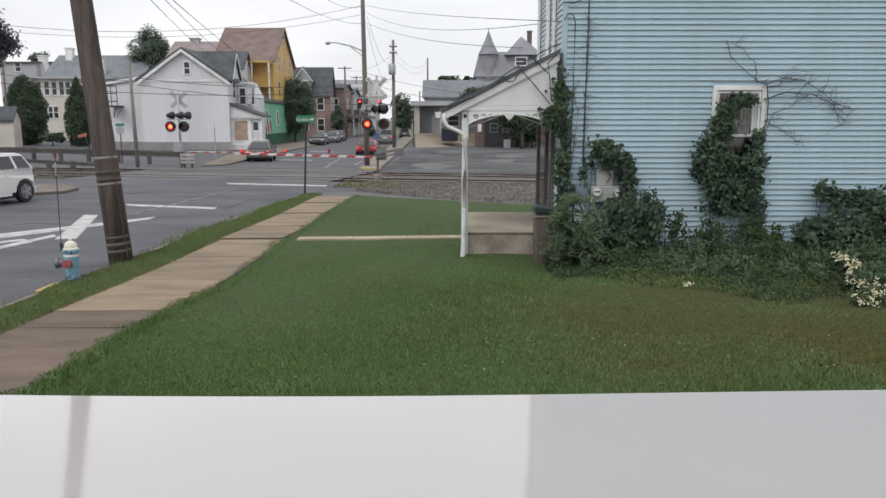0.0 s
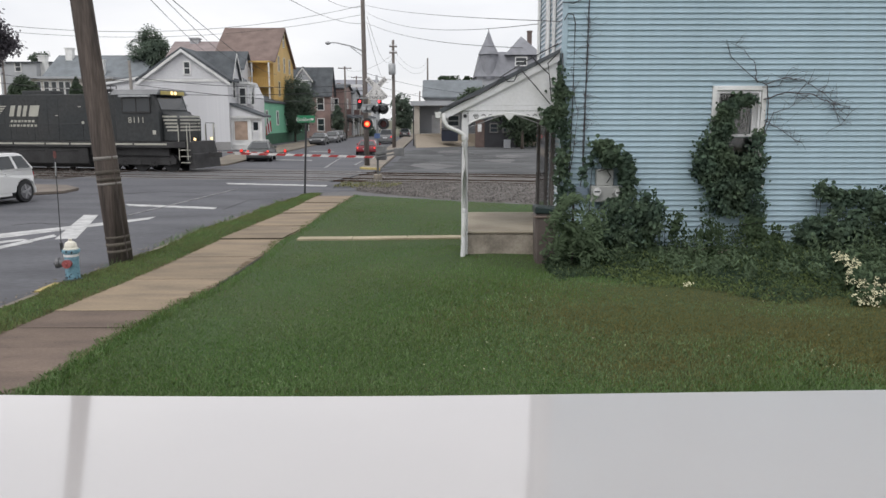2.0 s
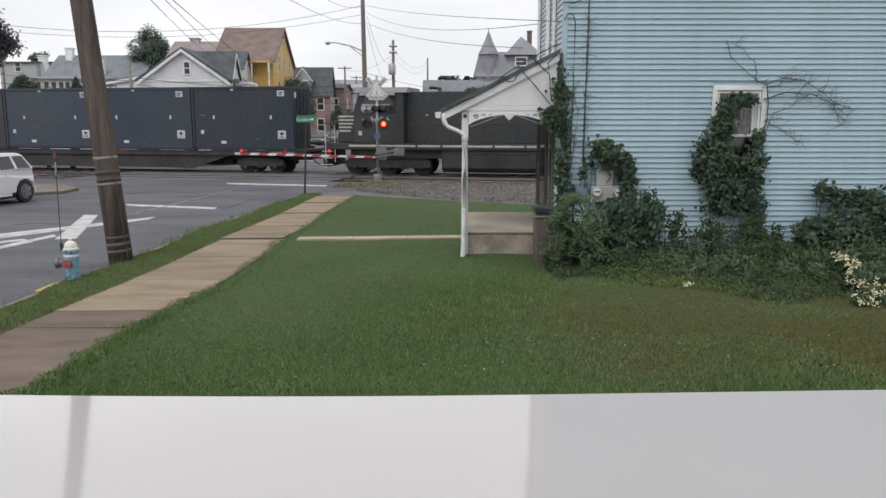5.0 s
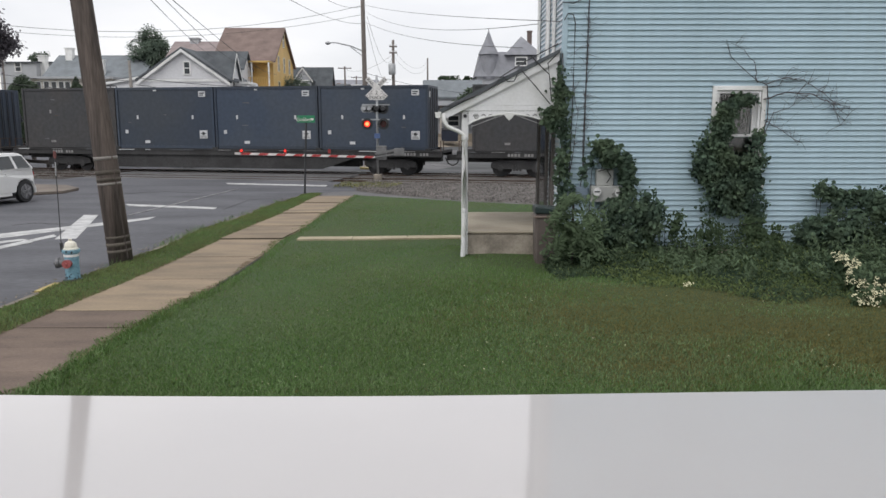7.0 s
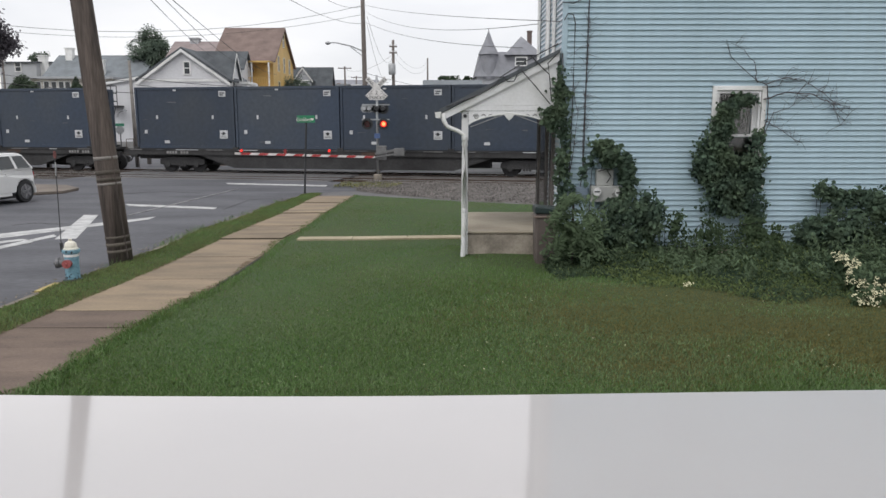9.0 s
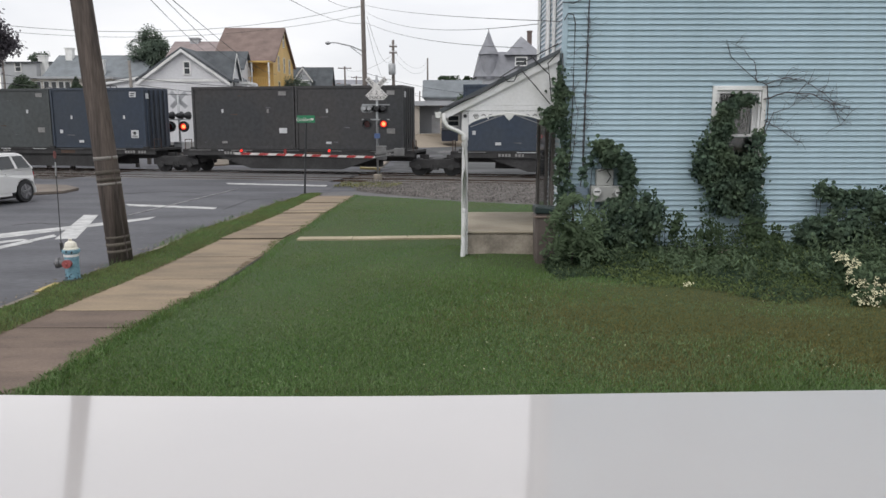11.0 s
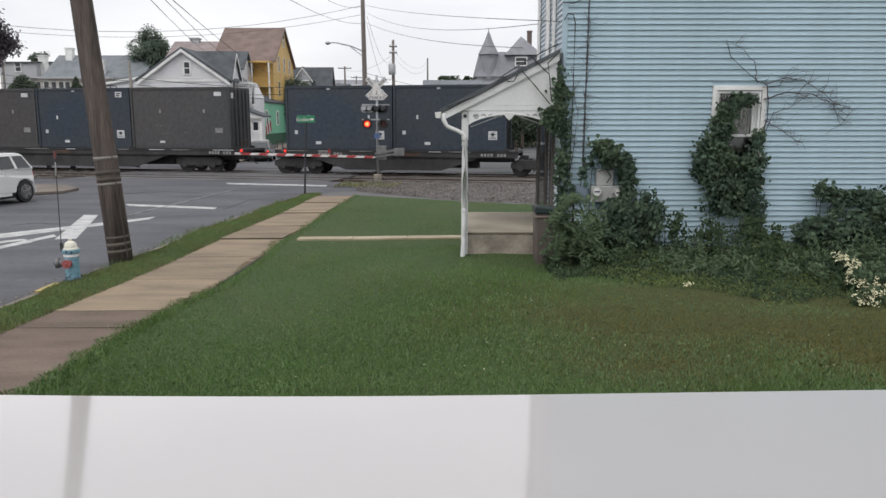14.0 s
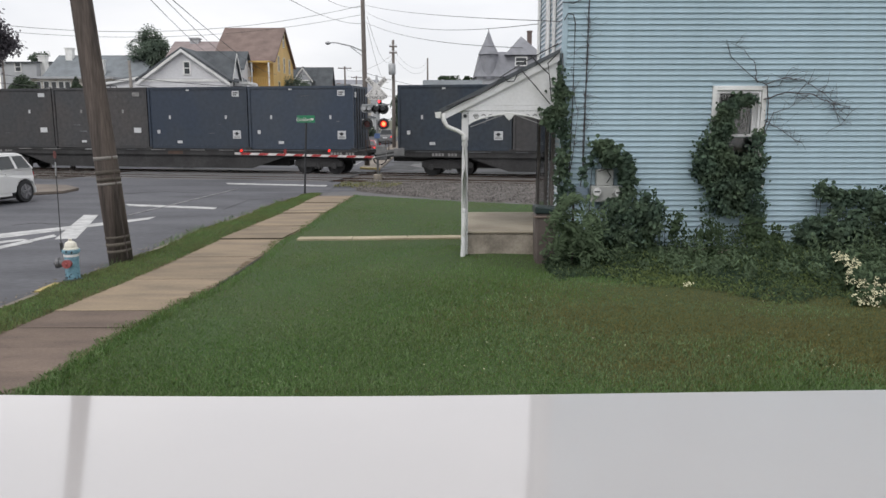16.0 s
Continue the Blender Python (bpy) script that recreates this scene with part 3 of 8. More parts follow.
# the make-up of the train, each with the distance of its x = 0 behind the leading nose
TRAIN = []
TRAIN.append((locomotive("lead_locomotive", "black six-axle diesel locomotive with cream striped nose", "8111", False), 0.3, False))
TRAIN.append((locomotive("rear_facing_locomotive", "black six-axle diesel locomotive running cab last", "3654", True), 44.97, True))
B, F, G = BLUE_BOX, BROWN_BOX, DULL_BOX
full = "long flat wagon carrying four tall waste containers"
short = "articulated flat platform carrying two tall waste containers"
for name, at, length, boxes, bogies, label in (
        ("flat_wagon", 45.75, 23.97, [G, B, B, F], (-2.1, -21.6), full),
        ("flat_wagon", 71.99, 24.16, [B, B, B, F], (-2.1, -21.45), full),
        ("flat_wagon", 98.45, 24.15, [B, B, B, B], (-2.1, -21.5), full),
        ("articulated_platform", 125.6, 12.0, [B, B], (-0.4,), short),
        ("articulated_platform", 140.72, 12.08, [F, F], (1.6,), short),
        ("articulated_platform", 155.71, 12.0, [B, GREY_BOX], (1.65,), short),
        ("articulated_platform", 170.73, 12.02, [B, B], (1.6,), short),
        ("articulated_platform", 185.87, 12.0, [G, G], (1.6, -11.4), short),
        ("flat_wagon", 201.08, 24.25, [F, G, F, G], (-2.1, -21.6), full),
        ("flat_wagon", 227.69, 24.15, [B, B, F, F], (-2.1, -21.5), full),
        ("flat_wagon", 254.2, 24.15, [B, F, B, B], (-2.1, -21.5), full)):
    TRAIN.append((flatcar(name, length, boxes, bogies, label, int(at)), at, False))
TRAIN_START = -43.7


def motions():
    for car, behind, flip in TRAIN:
        rows = []
        for t in (0.0, 8.0, 16.0):
            p = on_track(TRAIN_START + SPEED * t - behind, 0, 0.16)
            rows.append((t, Matrix.Translation(p) @ pose(0, 0, 0, 0, 0, TRACK_TURN + (180 if flip else 0))))
        walk(car, rows)
    # the wheelsets roll without slipping, backwards under the engine that runs cab last
    reverse = {car for car, behind, flip in TRAIN if flip}
    for wheels, car, x, z, r in WHEELSETS:
        spin = math.degrees(SPEED / r) * (-1 if car in reverse else 1)
        walk(wheels, [(k / FPS, pose(x, 0, z, 0, spin * k / FPS, 0)) for k in range(16 * FPS + 1)])
    # a car on the far street: its nose comes out from behind the brick row and goes on to the east
    rows = []
    for t, x in ((0.0, -25.5), (0.5, -21.2), (0.8, -18.0), (1.3, -10.2), (2.0, 2.0), (5.0, 60.0), (9.0, 140.0), (16.0, 285.0)):
        rows.append((t, pose(x, 133.5, 0.0)))
    walk(crossing_car, rows)
    # crossing lamps: flashing is imitated by sliding each glowing lens before the dark one for 0.6 s, then behind it
    # for 0.6 s
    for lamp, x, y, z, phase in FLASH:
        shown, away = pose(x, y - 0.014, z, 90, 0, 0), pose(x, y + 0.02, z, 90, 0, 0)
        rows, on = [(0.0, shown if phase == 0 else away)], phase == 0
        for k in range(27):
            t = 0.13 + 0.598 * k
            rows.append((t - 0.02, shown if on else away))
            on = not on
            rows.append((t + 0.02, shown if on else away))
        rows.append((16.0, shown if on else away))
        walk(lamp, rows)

# ---- the blue house ----
WALL_Y, HOUSE_X = 14.5, 2.22
WX0, WX1, WZ0, WZ1 = 5.02, 6.03, 1.78, 3.62
house = thing("blue_house", pose(HOUSE_X, WALL_Y, 0.3), "tall narrow house in pale blue vinyl siding", "house")


def hx(x):
    return x - HOUSE_X


house_wall = part("wall", Shape().box(0, 0.02, 0, hx(WX0), 0.2, 11.4), SIDING, house)
for x0, y0, z0, x1, y1, z1 in ((hx(WX1), 0.02, 0, 13, 0.2, 11.4), (hx(WX0), 0.02, 0, hx(WX1), 0.2, WZ0 - 0.3), (hx(WX0), 0.02, WZ1 - 0.3, hx(WX1), 0.2, 11.4), (0, 0.2, 0, 0.2, 3.6, 11.4), (0.2, 3.4, 0, 13, 3.6, 11.4), (12.8, 0.2, 0, 13, 3.4, 11.4)):
    part("wall", Shape().box(x0, y0, z0, x1, y1, z1), SIDING, house)
part("inner_floor", Shape().box(0.2, 0.2, 3.8, 12.8, 3.4, 3.9), TIE, house)
part("roof", Shape().prism([(-0.15, 11.4), (1.8, 13.2), (3.75, 11.4)], -0.1, 13.2, "x"), SHINGLE, house, bevel=0.02)
LAP = 0.101
FRONT_SIDING = surf("pale_front_vinyl", (0.56, 0.6, 0.64), 0.5, 0, 0.06, 0.6, 9, 0.03)
boards = {}


def board(length, mat=SIDING):
    """One lap of siding: thin at its top, with a rolled butt at its foot."""
    k = (round(length, 3), mat.name)
    if k not in boards:
        boards[k] = fix_data(Shape().prism([(0.02, 0.0), (-0.019, 0.0), (-0.021, 0.012), (-0.008, 0.018), (0.011, LAP + 0.012), (0.02, LAP + 0.012)], 0, k[0], "x").mesh("board"), mat)
    return boards[k]


def fix_data(me, mat):
    me.materials.append(mat)
    return me


for row in range(109):
    z = 0.283 + row * LAP
    spans = [(0.07, 12.9)]
    if z + LAP > WZ0 - 0.3 - 0.04 and z < WZ1 - 0.3 + 0.02:
        spans = [(0.07, hx(WX0) - 0.005), (hx(WX1) + 0.005, 12.9)]
    for a, b in spans:
        ob = new("board", board(b - a))
        ob.parent, ob.location = house_wall, (a, 0, z)
    ob = new("board", board(3.4, FRONT_SIDING))
    ob.parent, ob.location, ob.rotation_euler = house_wall, (0, 3.5, z), (0, 0, -math.pi / 2)
part("corner_trim", Shape().box(-0.02, -0.02, 0, 0.07, 0.02, 11.4).box(-0.02, 0.02, 0, 0.02, 0.1, 11.4), SIDING, house)
part("foundation", Shape().box(0.02, 0.0, -0.2, 12.9, 0.16, 0.3), GREY_CONCRETE, house)

win = part("window", Shape().box(hx(WX0), -0.03, WZ0 - 0.3, hx(WX0) + 0.085, 0.1, WZ1 - 0.3).box(hx(WX1) - 0.085, -0.03, WZ0 - 0.3, hx(WX1), 0.1, WZ1 - 0.3)
           .box(hx(WX0) + 0.085, -0.03, WZ1 - 0.385, hx(WX1) - 0.085, 0.1, WZ1 - 0.3).box(hx(WX0) - 0.04, -0.06, WZ0 - 0.36, hx(WX1) + 0.04, 0.1, WZ0 - 0.3), WHITE, house, "white window casing", bevel=0.006)
mid_z = (WZ0 + WZ1) / 2 - 0.3
a, b = hx(WX0) + 0.09, hx(WX1) - 0.09
for z0, z1, y in ((WZ0 - 0.29, mid_z + 0.03, 0.03), (mid_z - 0.02, WZ1 - 0.39, 0.0)):
    part("sash", Shape().box(a, y, z0, a + 0.05, y + 0.035, z1).box(b - 0.05, y, z0, b, y + 0.035, z1)
         .box(a + 0.05, y, z0, b - 0.05, y + 0.035, z0 + 0.05).box(a + 0.05, y, z1 - 0.05, b - 0.05, y + 0.035, z1), OLD_WHITE, win, bevel=0.004)
    part("pane", Shape().box(a + 0.05, y + 0.014, z0 + 0.05, b - 0.05, y + 0.02, z1 - 0.05), PANE, win)
lace = Shape()
for k in range(41):
    x = a + 0.04 + (b - a - 0.2) * k / 40
    y = 0.085 + 0.018 * math.sin(k * 1.25) + 0.006 * math.sin(k * 2.9)
    lace.v += [(x, y, mid_z - 0.02), (x + 0.01 * math.sin(k), y + 0.01, WZ1 - 0.4)]
lace.f = [(2 * k, 2 * k + 2, 2 * k + 3, 2 * k + 1) for k in range(40)]
part("lace_curtain", lace, surf("dusty_lace", (0.13, 0.13, 0.12), 0.9, 0, 0.4, 9, 60, 0.1), win, "dusty grey lace curtain", smooth=True)
part("curtain", Shape().box(b - 0.13, 0.07, mid_z - 0.1, b - 0.02, 0.09, WZ1 - 0.4), OLD_WHITE, win, "pale hanging curtain")
DOOR_BROWN = surf("weathered_brown_trim", (0.13, 0.115, 0.105), 0.7, 0, 0.2, 3, 30, 0.1)
for y0, y1 in ((0.92, 1.12), (1.75, 2.1), (3.3, 3.55)):
    part("front_trim", Shape().box(-0.06, y0, 3.4, -0.022, y1, 11.3), WHITE, house, "white vertical trim")
for y0, y1, z0, z1 in ((0.7, 1.05, 0.75, 3.0), (1.6, 2.5, 0.7, 2.9), (2.9, 3.2, 0.75, 3.0)):
    w = part("front_window", Shape().box(-0.07, y0, z0, -0.005, y1, z1), DOOR_BROWN, house)
    part("pane", Shape().box(-0.078, y0 + 0.09, z0 + 0.09, -0.072, y1 - 0.09, z1 - 0.09), GLASS, w)

# ---- the porch on the street front ----
PY = 14.55
LX0, LX1, DECK = 0.41, HOUSE_X - 0.03, 0.87
porch = thing("porch", pose(0, 0, 0), "white shed-roofed porch with fretwork on a concrete deck", "porch")
deck = part("deck", Shape().box(LX0 + 0.05, PY + 0.1, 0.1, LX1, 17.7, DECK - 0.05), GREY_CONCRETE, porch, "stained concrete deck base", bevel=0.02)
part("deck_slab", Shape().box(LX0 + 0.02, PY + 0.07, DECK - 0.048, LX1, 17.73, DECK), DECK_CONCRETE, porch, "pale concrete deck slab", bevel=0.01)
EX, EZ, RX, RZ = -0.05, 3.115, 2.15, 4.21
BEAM_Z0, BEAM_Z1 = 3.19, 3.26
slope = (RZ - EZ) / (RX - EX)
part("roof", Shape().prism([(EX, EZ), (RX, RZ), (RX, RZ + 0.07), (EX - 0.03, EZ + 0.07)], PY - 0.12, 18.0), SHINGLE, porch, "thin dark shingle roof")
part("rake_board", Shape().prism([(EX + 0.02, EZ - 0.14), (RX, RZ - 0.14), (RX, RZ - 0.005), (EX + 0.02, EZ - 0.005)], PY - 0.09, PY - 0.05), OLD_WHITE, porch)
px0 = LX0 - 0.06
part("gable_panel", Shape().prism([(px0, BEAM_Z1 + 0.002), (RX - 0.03, BEAM_Z1 + 0.002), (RX - 0.03, RZ - 0.15), (px0, EZ - 0.15 + slope * (px0 - EX))], PY - 0.045, PY), OLD_WHITE, porch, "plain white gable panel")
part("beam", Shape().box(px0, PY - 0.05, BEAM_Z0 - 0.03, LX1, PY + 0.07, BEAM_Z1), OLD_WHITE, porch, bevel=0.006)
part("beam", Shape().box(px0, PY + 0.08, BEAM_Z0 - 0.03, px0 + 0.12, 17.9, BEAM_Z1), OLD_WHITE, porch, bevel=0.006)
ph = BEAM_Z0 - 0.032
for y in (PY, 17.5):
    pc_, z0 = (px0 + (0.065 if y == PY else 0.145), y + 0.055), DECK - 0.45 if y == PY else DECK
    pst = part("post", Shape().box(pc_[0] - 0.063, pc_[1] - 0.063, ph - 0.55, pc_[0] + 0.063, pc_[1] + 0.063, ph).box(pc_[0] - 0.063, pc_[1] - 0.063, z0, pc_[0] + 0.063, pc_[1] + 0.063, DECK + 0.62), OLD_WHITE, porch, "white turned porch post", bevel=0.008)
    part("turned_shaft", Shape().lathe([(0.05, DECK + 0.62), (0.062, DECK + 0.66), (0.048, DECK + 0.7), (0.058, DECK + 0.78), (0.06, DECK + 1.0), (0.054, ph - 0.78), (0.046, ph - 0.68), (0.062, ph - 0.63), (0.05, ph - 0.552)], (*pc_, 0), 14), OLD_WHITE, pst, smooth=True)
# arched fretwork under the beam, with a pendant and scrolls
FX0, FX1 = px0 + 0.13, 2.0
fm = (FX0 + FX1) / 2
top, n = BEAM_Z0 - 0.034, 14
fret = Shape()
for k in range(2 * n + 1):
    u = k / (2 * n)
    x, z = FX0 + (FX1 - FX0) * u, top - 0.255 + 0.19 * math.sin(math.pi * u) ** 0.7
    fret.v += [(x, PY - 0.045, top), (x, PY - 0.045, z), (x, PY - 0.01, z), (x, PY - 0.01, top)]
for k in range(2 * n):
    for j in range(4):
        fret.f.append((4 * k + j, 4 * k + (j + 1) % 4, 4 * k + 4 + (j + 1) % 4, 4 * k + 4 + j))
br = part("fretwork", fret, OLD_WHITE, porch, "carved white fretwork arch")
part("arch_moulding", Shape().tube([(FX0 + (FX1 - FX0) * k / 28, PY - 0.05, top - 0.245 + 0.19 * math.sin(math.pi * k / 28) ** 0.7) for k in range(29)], 0.016, 6), WHITE, br)
part("pendant", Shape().prism([(fm - 0.09, top - 0.03), (fm - 0.09, top - 0.08), (fm - 0.05, top - 0.13), (fm, top - 0.175), (fm + 0.05, top - 0.13), (fm + 0.09, top - 0.08), (fm + 0.09, top - 0.03)], PY - 0.075, PY - 0.046), WHITE, br, bevel=0.006)
scroll = Shape()
for sgn in (-1, 1):
    cx, cz = fm + sgn * 0.62, top - 0.1
    scroll.tube([(cx + sgn * 0.055 * (1 - k / 22) * math.cos(k * 0.6), PY - 0.05, cz + 0.055 * (1 - k / 22) * math.sin(k * 0.6)) for k in range(18)], 0.008, 4)
    scroll.tube([(cx - sgn * (0.1 + 0.02 * k), PY - 0.05, cz + 0.02 + 0.022 * math.sin(k * 0.9)) for k in range(16)], 0.009, 4)
    scroll.tube([(fm + sgn * (0.12 + 0.043 * k), PY - 0.05, top - 0.075 - 0.0135 * k ** 1.05) for k in range(15)], 0.008, 4)
# grey tubes put the shade of carved grooves into colour
part("scrollwork", scroll, surf("scroll_shade", (0.3, 0.3, 0.3), 0.8), br, "scrolls in grey that stands for shaded grooves")
part("rosette", Shape().tube([(px0 + 0.065, PY - 0.03, top - 0.09), (px0 + 0.065, PY - 0.012, top - 0.09)], 0.035, 12), DARK, porch)
dx = 0.41
DY = PY - 0.1
part("downspout", Shape().tube([(EX + 0.06, DY, EZ + 0.0), (EX + 0.07, DY, EZ - 0.14), (EX + 0.13, DY, EZ - 0.24), (dx - 0.12, DY, EZ - 0.33), (dx - 0.02, DY, EZ - 0.39), (dx, DY, EZ - 0.47), (dx, DY, 1.9), (dx - 0.008, DY, 1.1), (dx - 0.025, DY, 0.42)], [0.043, 0.043, 0.04, 0.038, 0.04, 0.038, 0.037, 0.04, 0.042], 8), WHITE, porch, "dented white downspout", smooth=True)
for z in (2.62, 1.25):
    part("spout_joint", Shape().lathe([(0.046, 0.0), (0.047, 0.06), (0.042, 0.07)], (dx - 0.005 * (2.62 - z), DY, z), 10), OLD_WHITE, porch)
part("spout_foot", Shape().tube([(dx - 0.015, DY, 0.78), (dx - 0.026, DY, 0.4)], [0.043, 0.05], 8), OLD_WHITE, porch, "outer sleeve at the foot of the spout")
part("gutter", Shape().prism([(EX - 0.1, EZ + 0.02), (EX - 0.09, EZ - 0.08), (EX + 0.0, EZ - 0.09), (EX + 0.02, EZ + 0.03)], PY - 0.14, 18.0), WHITE, porch)

# ---- the pale ledge under the lens ----
LEDGE = surf("glossy_white_enamel", (0.82, 0.775, 0.757), 0.07, 0, 0.015, 3, 9, 0.0, spec=0.8, coat=0.6)
ledge = thing("window_ledge", pose(0, 0, 2.852, 0, 0, 2.2), "glossy white ledge reflecting the sky and pole", "ledge")
# the board is slightly dished towards one end
cols = [-0.9 + 1.8 * k / 48 for k in range(49)]
dish = [0.05 * min(0.0, max(x, -0.45) - 0.06) ** 2 for x in cols]
s = Shape()
for y in (-0.1, 0.1, 0.22, 0.31, 0.395):
    s.v += [(x, y, z * (0.78 + 0.22 * max(0.0, (y - 0.1) / 0.295)) + 0.12 * (0.395 - y) * min(0.0, x) ** 2 / (abs(x) + 0.03)) for x, z in zip(cols, dish)]
s.f = [(r * 49 + i, r * 49 + i + 1, r * 49 + 50 + i, r * 49 + 49 + i) for r in range(4) for i in range(48)]
part("enamel_face", s, LEDGE, ledge, smooth=True)
s = Shape()
for y, dz in ((-0.1, -0.005), (0.395, -0.001), (0.398, -0.004), (0.398, -0.022), (-0.1, -0.022)):
    s.v += [(x, y, z + dz) for x, z in zip(cols, dish)]
s.f = [(r * 49 + i, r * 49 + i + 1, ((r + 1) % 5) * 49 + i + 1, ((r + 1) % 5) * 49 + i) for r in range(5) for i in range(48)]
part("board", s, LEDGE, ledge)
part("lip", Shape().box(-0.9, 0.34, -0.05, 0.9, 0.39, -0.023), LEDGE, ledge, bevel=0.002)
# unseen, added to close off light behind the lens: a house wall with the ledge's open window, and its plain room
WB0, WB1, RB = -0.55, -0.115, -3.8
south = Shape().box(-3.6, WB0, -0.2, 6.0, WB1, 2.8).box(-3.6, WB0, 2.8, -0.95, WB1, 4.6).box(0.95, WB0, 2.8, 6.0, WB1, 4.6).box(-0.95, WB0, 4.3, 0.95, WB1, 4.6)
lone("wall_south", south, OLD_WHITE, "plain white house wall round the open window", "wall", kind="structure")
lone("floor", Shape().box(-3.4, RB, 1.9, 5.8, WB0, 2.0), TIE, "dark plank floor of the room behind the window", "floor", kind="structure")
lone("ceiling", Shape().box(-3.6, RB - 0.2, 4.6, 6.0, WB1, 4.75), WHITE, "plain white ceiling of the room", "ceiling", kind="structure")
lone("wall_north", Shape().box(-3.6, RB - 0.2, -0.2, 6.0, RB, 4.6), OLD_WHITE, "plain back wall of the room", "wall", kind="structure")
lone("wall_west", Shape().box(-3.6, RB, -0.2, -3.4, WB0, 4.6), OLD_WHITE, "plain side wall of the room", "wall", kind="structure")
lone("wall_east", Shape().box(5.8, RB, -0.2, 6.0, WB0, 4.6), OLD_WHITE, "plain side wall of the room", "wall", kind="structure")

# ---- houses beyond the railway ----
YELLOW = surf("yellow_clapboard", (0.64, 0.42, 0.14), 0.6, 0, 0.1, 0.3, 6, 0.05)
GREEN = surf("green_clapboard", (0.2, 0.5, 0.33), 0.6, 0, 0.1, 0.3, 6, 0.05)
BRICK = surf("red_brick", (0.31, 0.215, 0.195), 0.85, 0, 0.22, 0.6, 12, 0.2)
BEIGE = surf("beige_stucco", (0.47, 0.425, 0.37), 0.85, 0, 0.1, 0.4, 12, 0.1)
GREY_WALL = surf("grey_cladding", (0.4, 0.41, 0.43), 0.7, 0, 0.1, 0.4, 8, 0.05)


def laps(house, x0, x1, z0, z1, step, y=0.0, axis="y"):
    """Courses of clapboard on a wall that faces -y, or +x; each course is a piece of its own."""
    z = z0
    me = Shape().prism([(0, 0), (-0.035, 0), (-0.006, step), (0, step)], 0, x1 - x0, "x").mesh("clapboard")
    me.materials.append(FAR_WHITE)
    while z < z1 - step * 0.6:
        ob = new("clapboard", me)
        ob.parent = house
        ob.matrix_basis = pose(x0, y, z) if axis == "y" else pose(y, x0, z, 0, 0, 90)
        z += step


def framed_window(parent, x, z, w, h, y=0.0, axis="y", trim=WHITE, glass=GLASS):
    """A casing, a pane and a meeting rail; axis y faces -y, axis x faces +x."""
    def bx(s, u0, d0, z0, u1, d1, z1):
        return s.box(u0, y + d0, z0, u1, y + d1, z1) if axis == "y" else s.box(y - d1, u0, z0, y - d0, u1, z1)
    t = 0.13
    s = Shape()
    bx(s, x - w / 2 - t, -0.1, z - t, x + w / 2 + t, 0.02, z)
    bx(s, x - w / 2 - t, -0.1, z + h, x + w / 2 + t, 0.02, z + h + t)
    bx(s, x - w / 2 - t, -0.1, z, x - w / 2, 0.02, z + h)
    bx(s, x + w / 2, -0.1, z, x + w / 2 + t, 0.02, z + h)
    bx(s, x - w / 2, -0.07, z + h / 2 - 0.04, x + w / 2, 0.0, z + h / 2 + 0.04)
    win = part("window", s, trim, parent)
    p = Shape()
    bx(p, x - w / 2, -0.05, z, x + w / 2, -0.02, z + h)
    part("pane", p, glass, win)
    return win


def gable_house(name, label, x0, x1, y0, y1, eave, peak, wall, roof, ridge="y", category="house", base=0.0, over=0.35):
    """Walls and a ridged roof. ridge y: the gable faces the railway; ridge x: the slope does."""
    h = thing(name, pose(x0, y0, base), label, category, "houses beyond the railway")
    w, d = x1 - x0, y1 - y0
    if ridge == "y":
        body = Shape().prism([(0, 0), (w, 0), (w, eave), (w / 2, peak), (0, eave)], 0, d)
        r = Shape()
        for q in (0, 1):
            a, b = ((-over, eave - over * (peak - eave) / (w / 2)), (w / 2, peak))
            if q:
                a, b = (w - a[0], a[1]), (w - b[0], b[1])
            r.prism([(a[0], a[1] + 0.03), (b[0], b[1] + 0.03), (b[0], b[1] + 0.25), (a[0], a[1] + 0.25)], -over, d + over)
    else:
        body = Shape().prism([(0, 0), (d, 0), (d, eave), (d / 2, peak), (0, eave)], 0, w, "x")
        r = Shape()
        for q in (0, 1):
            a, b = ((-over, eave - over * (peak - eave) / (d / 2)), (d / 2, peak))
            if q:
                a, b = (d - a[0], a[1]), (d - b[0], b[1])
            r.prism([(a[0], a[1] + 0.03), (b[0], b[1] + 0.03), (b[0], b[1] + 0.25), (a[0], a[1] + 0.25)], -over, w + over, "x")
    part("wall", body, wall, h)
    part("roof", r, roof, h)
    return h


def chimney(house, x, y, z, h, mat, w=0.8):
    c = part("chimney", Shape().box(x - w / 2, y - w / 2, z, x + w / 2, y + w / 2, z + h).box(x - w * 0.6, y - w * 0.6, z + h, x + w * 0.6, y + w * 0.6, z + h + 0.18), mat, house, "square chimney")
    return c


# white clapboard house at the corner
HX0, HX1, HY = -29.92, -21.26, 77.0
EAVE, PEAK = 6.9, 9.77
white = gable_house("white_house", "white clapboard corner house with a steep gable", HX0, HX1, HY, 84.6, EAVE, PEAK, FAR_WHITE, SHINGLE)
laps(white, 0, HX1 - HX0, 0.8, EAVE - 0.1, 0.24, -0.01)
part("foundation", Shape().box(-0.03, -0.08, 0, HX1 - HX0 + 0.03, 0.0, 0.8), FAR_STONE, white)
w = HX1 - HX0
for q in (-1, 1):
    part("rake_board", Shape().prism([(w / 2, PEAK - 0.25), (w / 2, PEAK + 0.05), (w / 2 + q * (w / 2 + 0.35), EAVE - 0.35), (w / 2 + q * (w / 2 + 0.35), EAVE - 0.65)], -0.42, -0.36), WHITE, white)
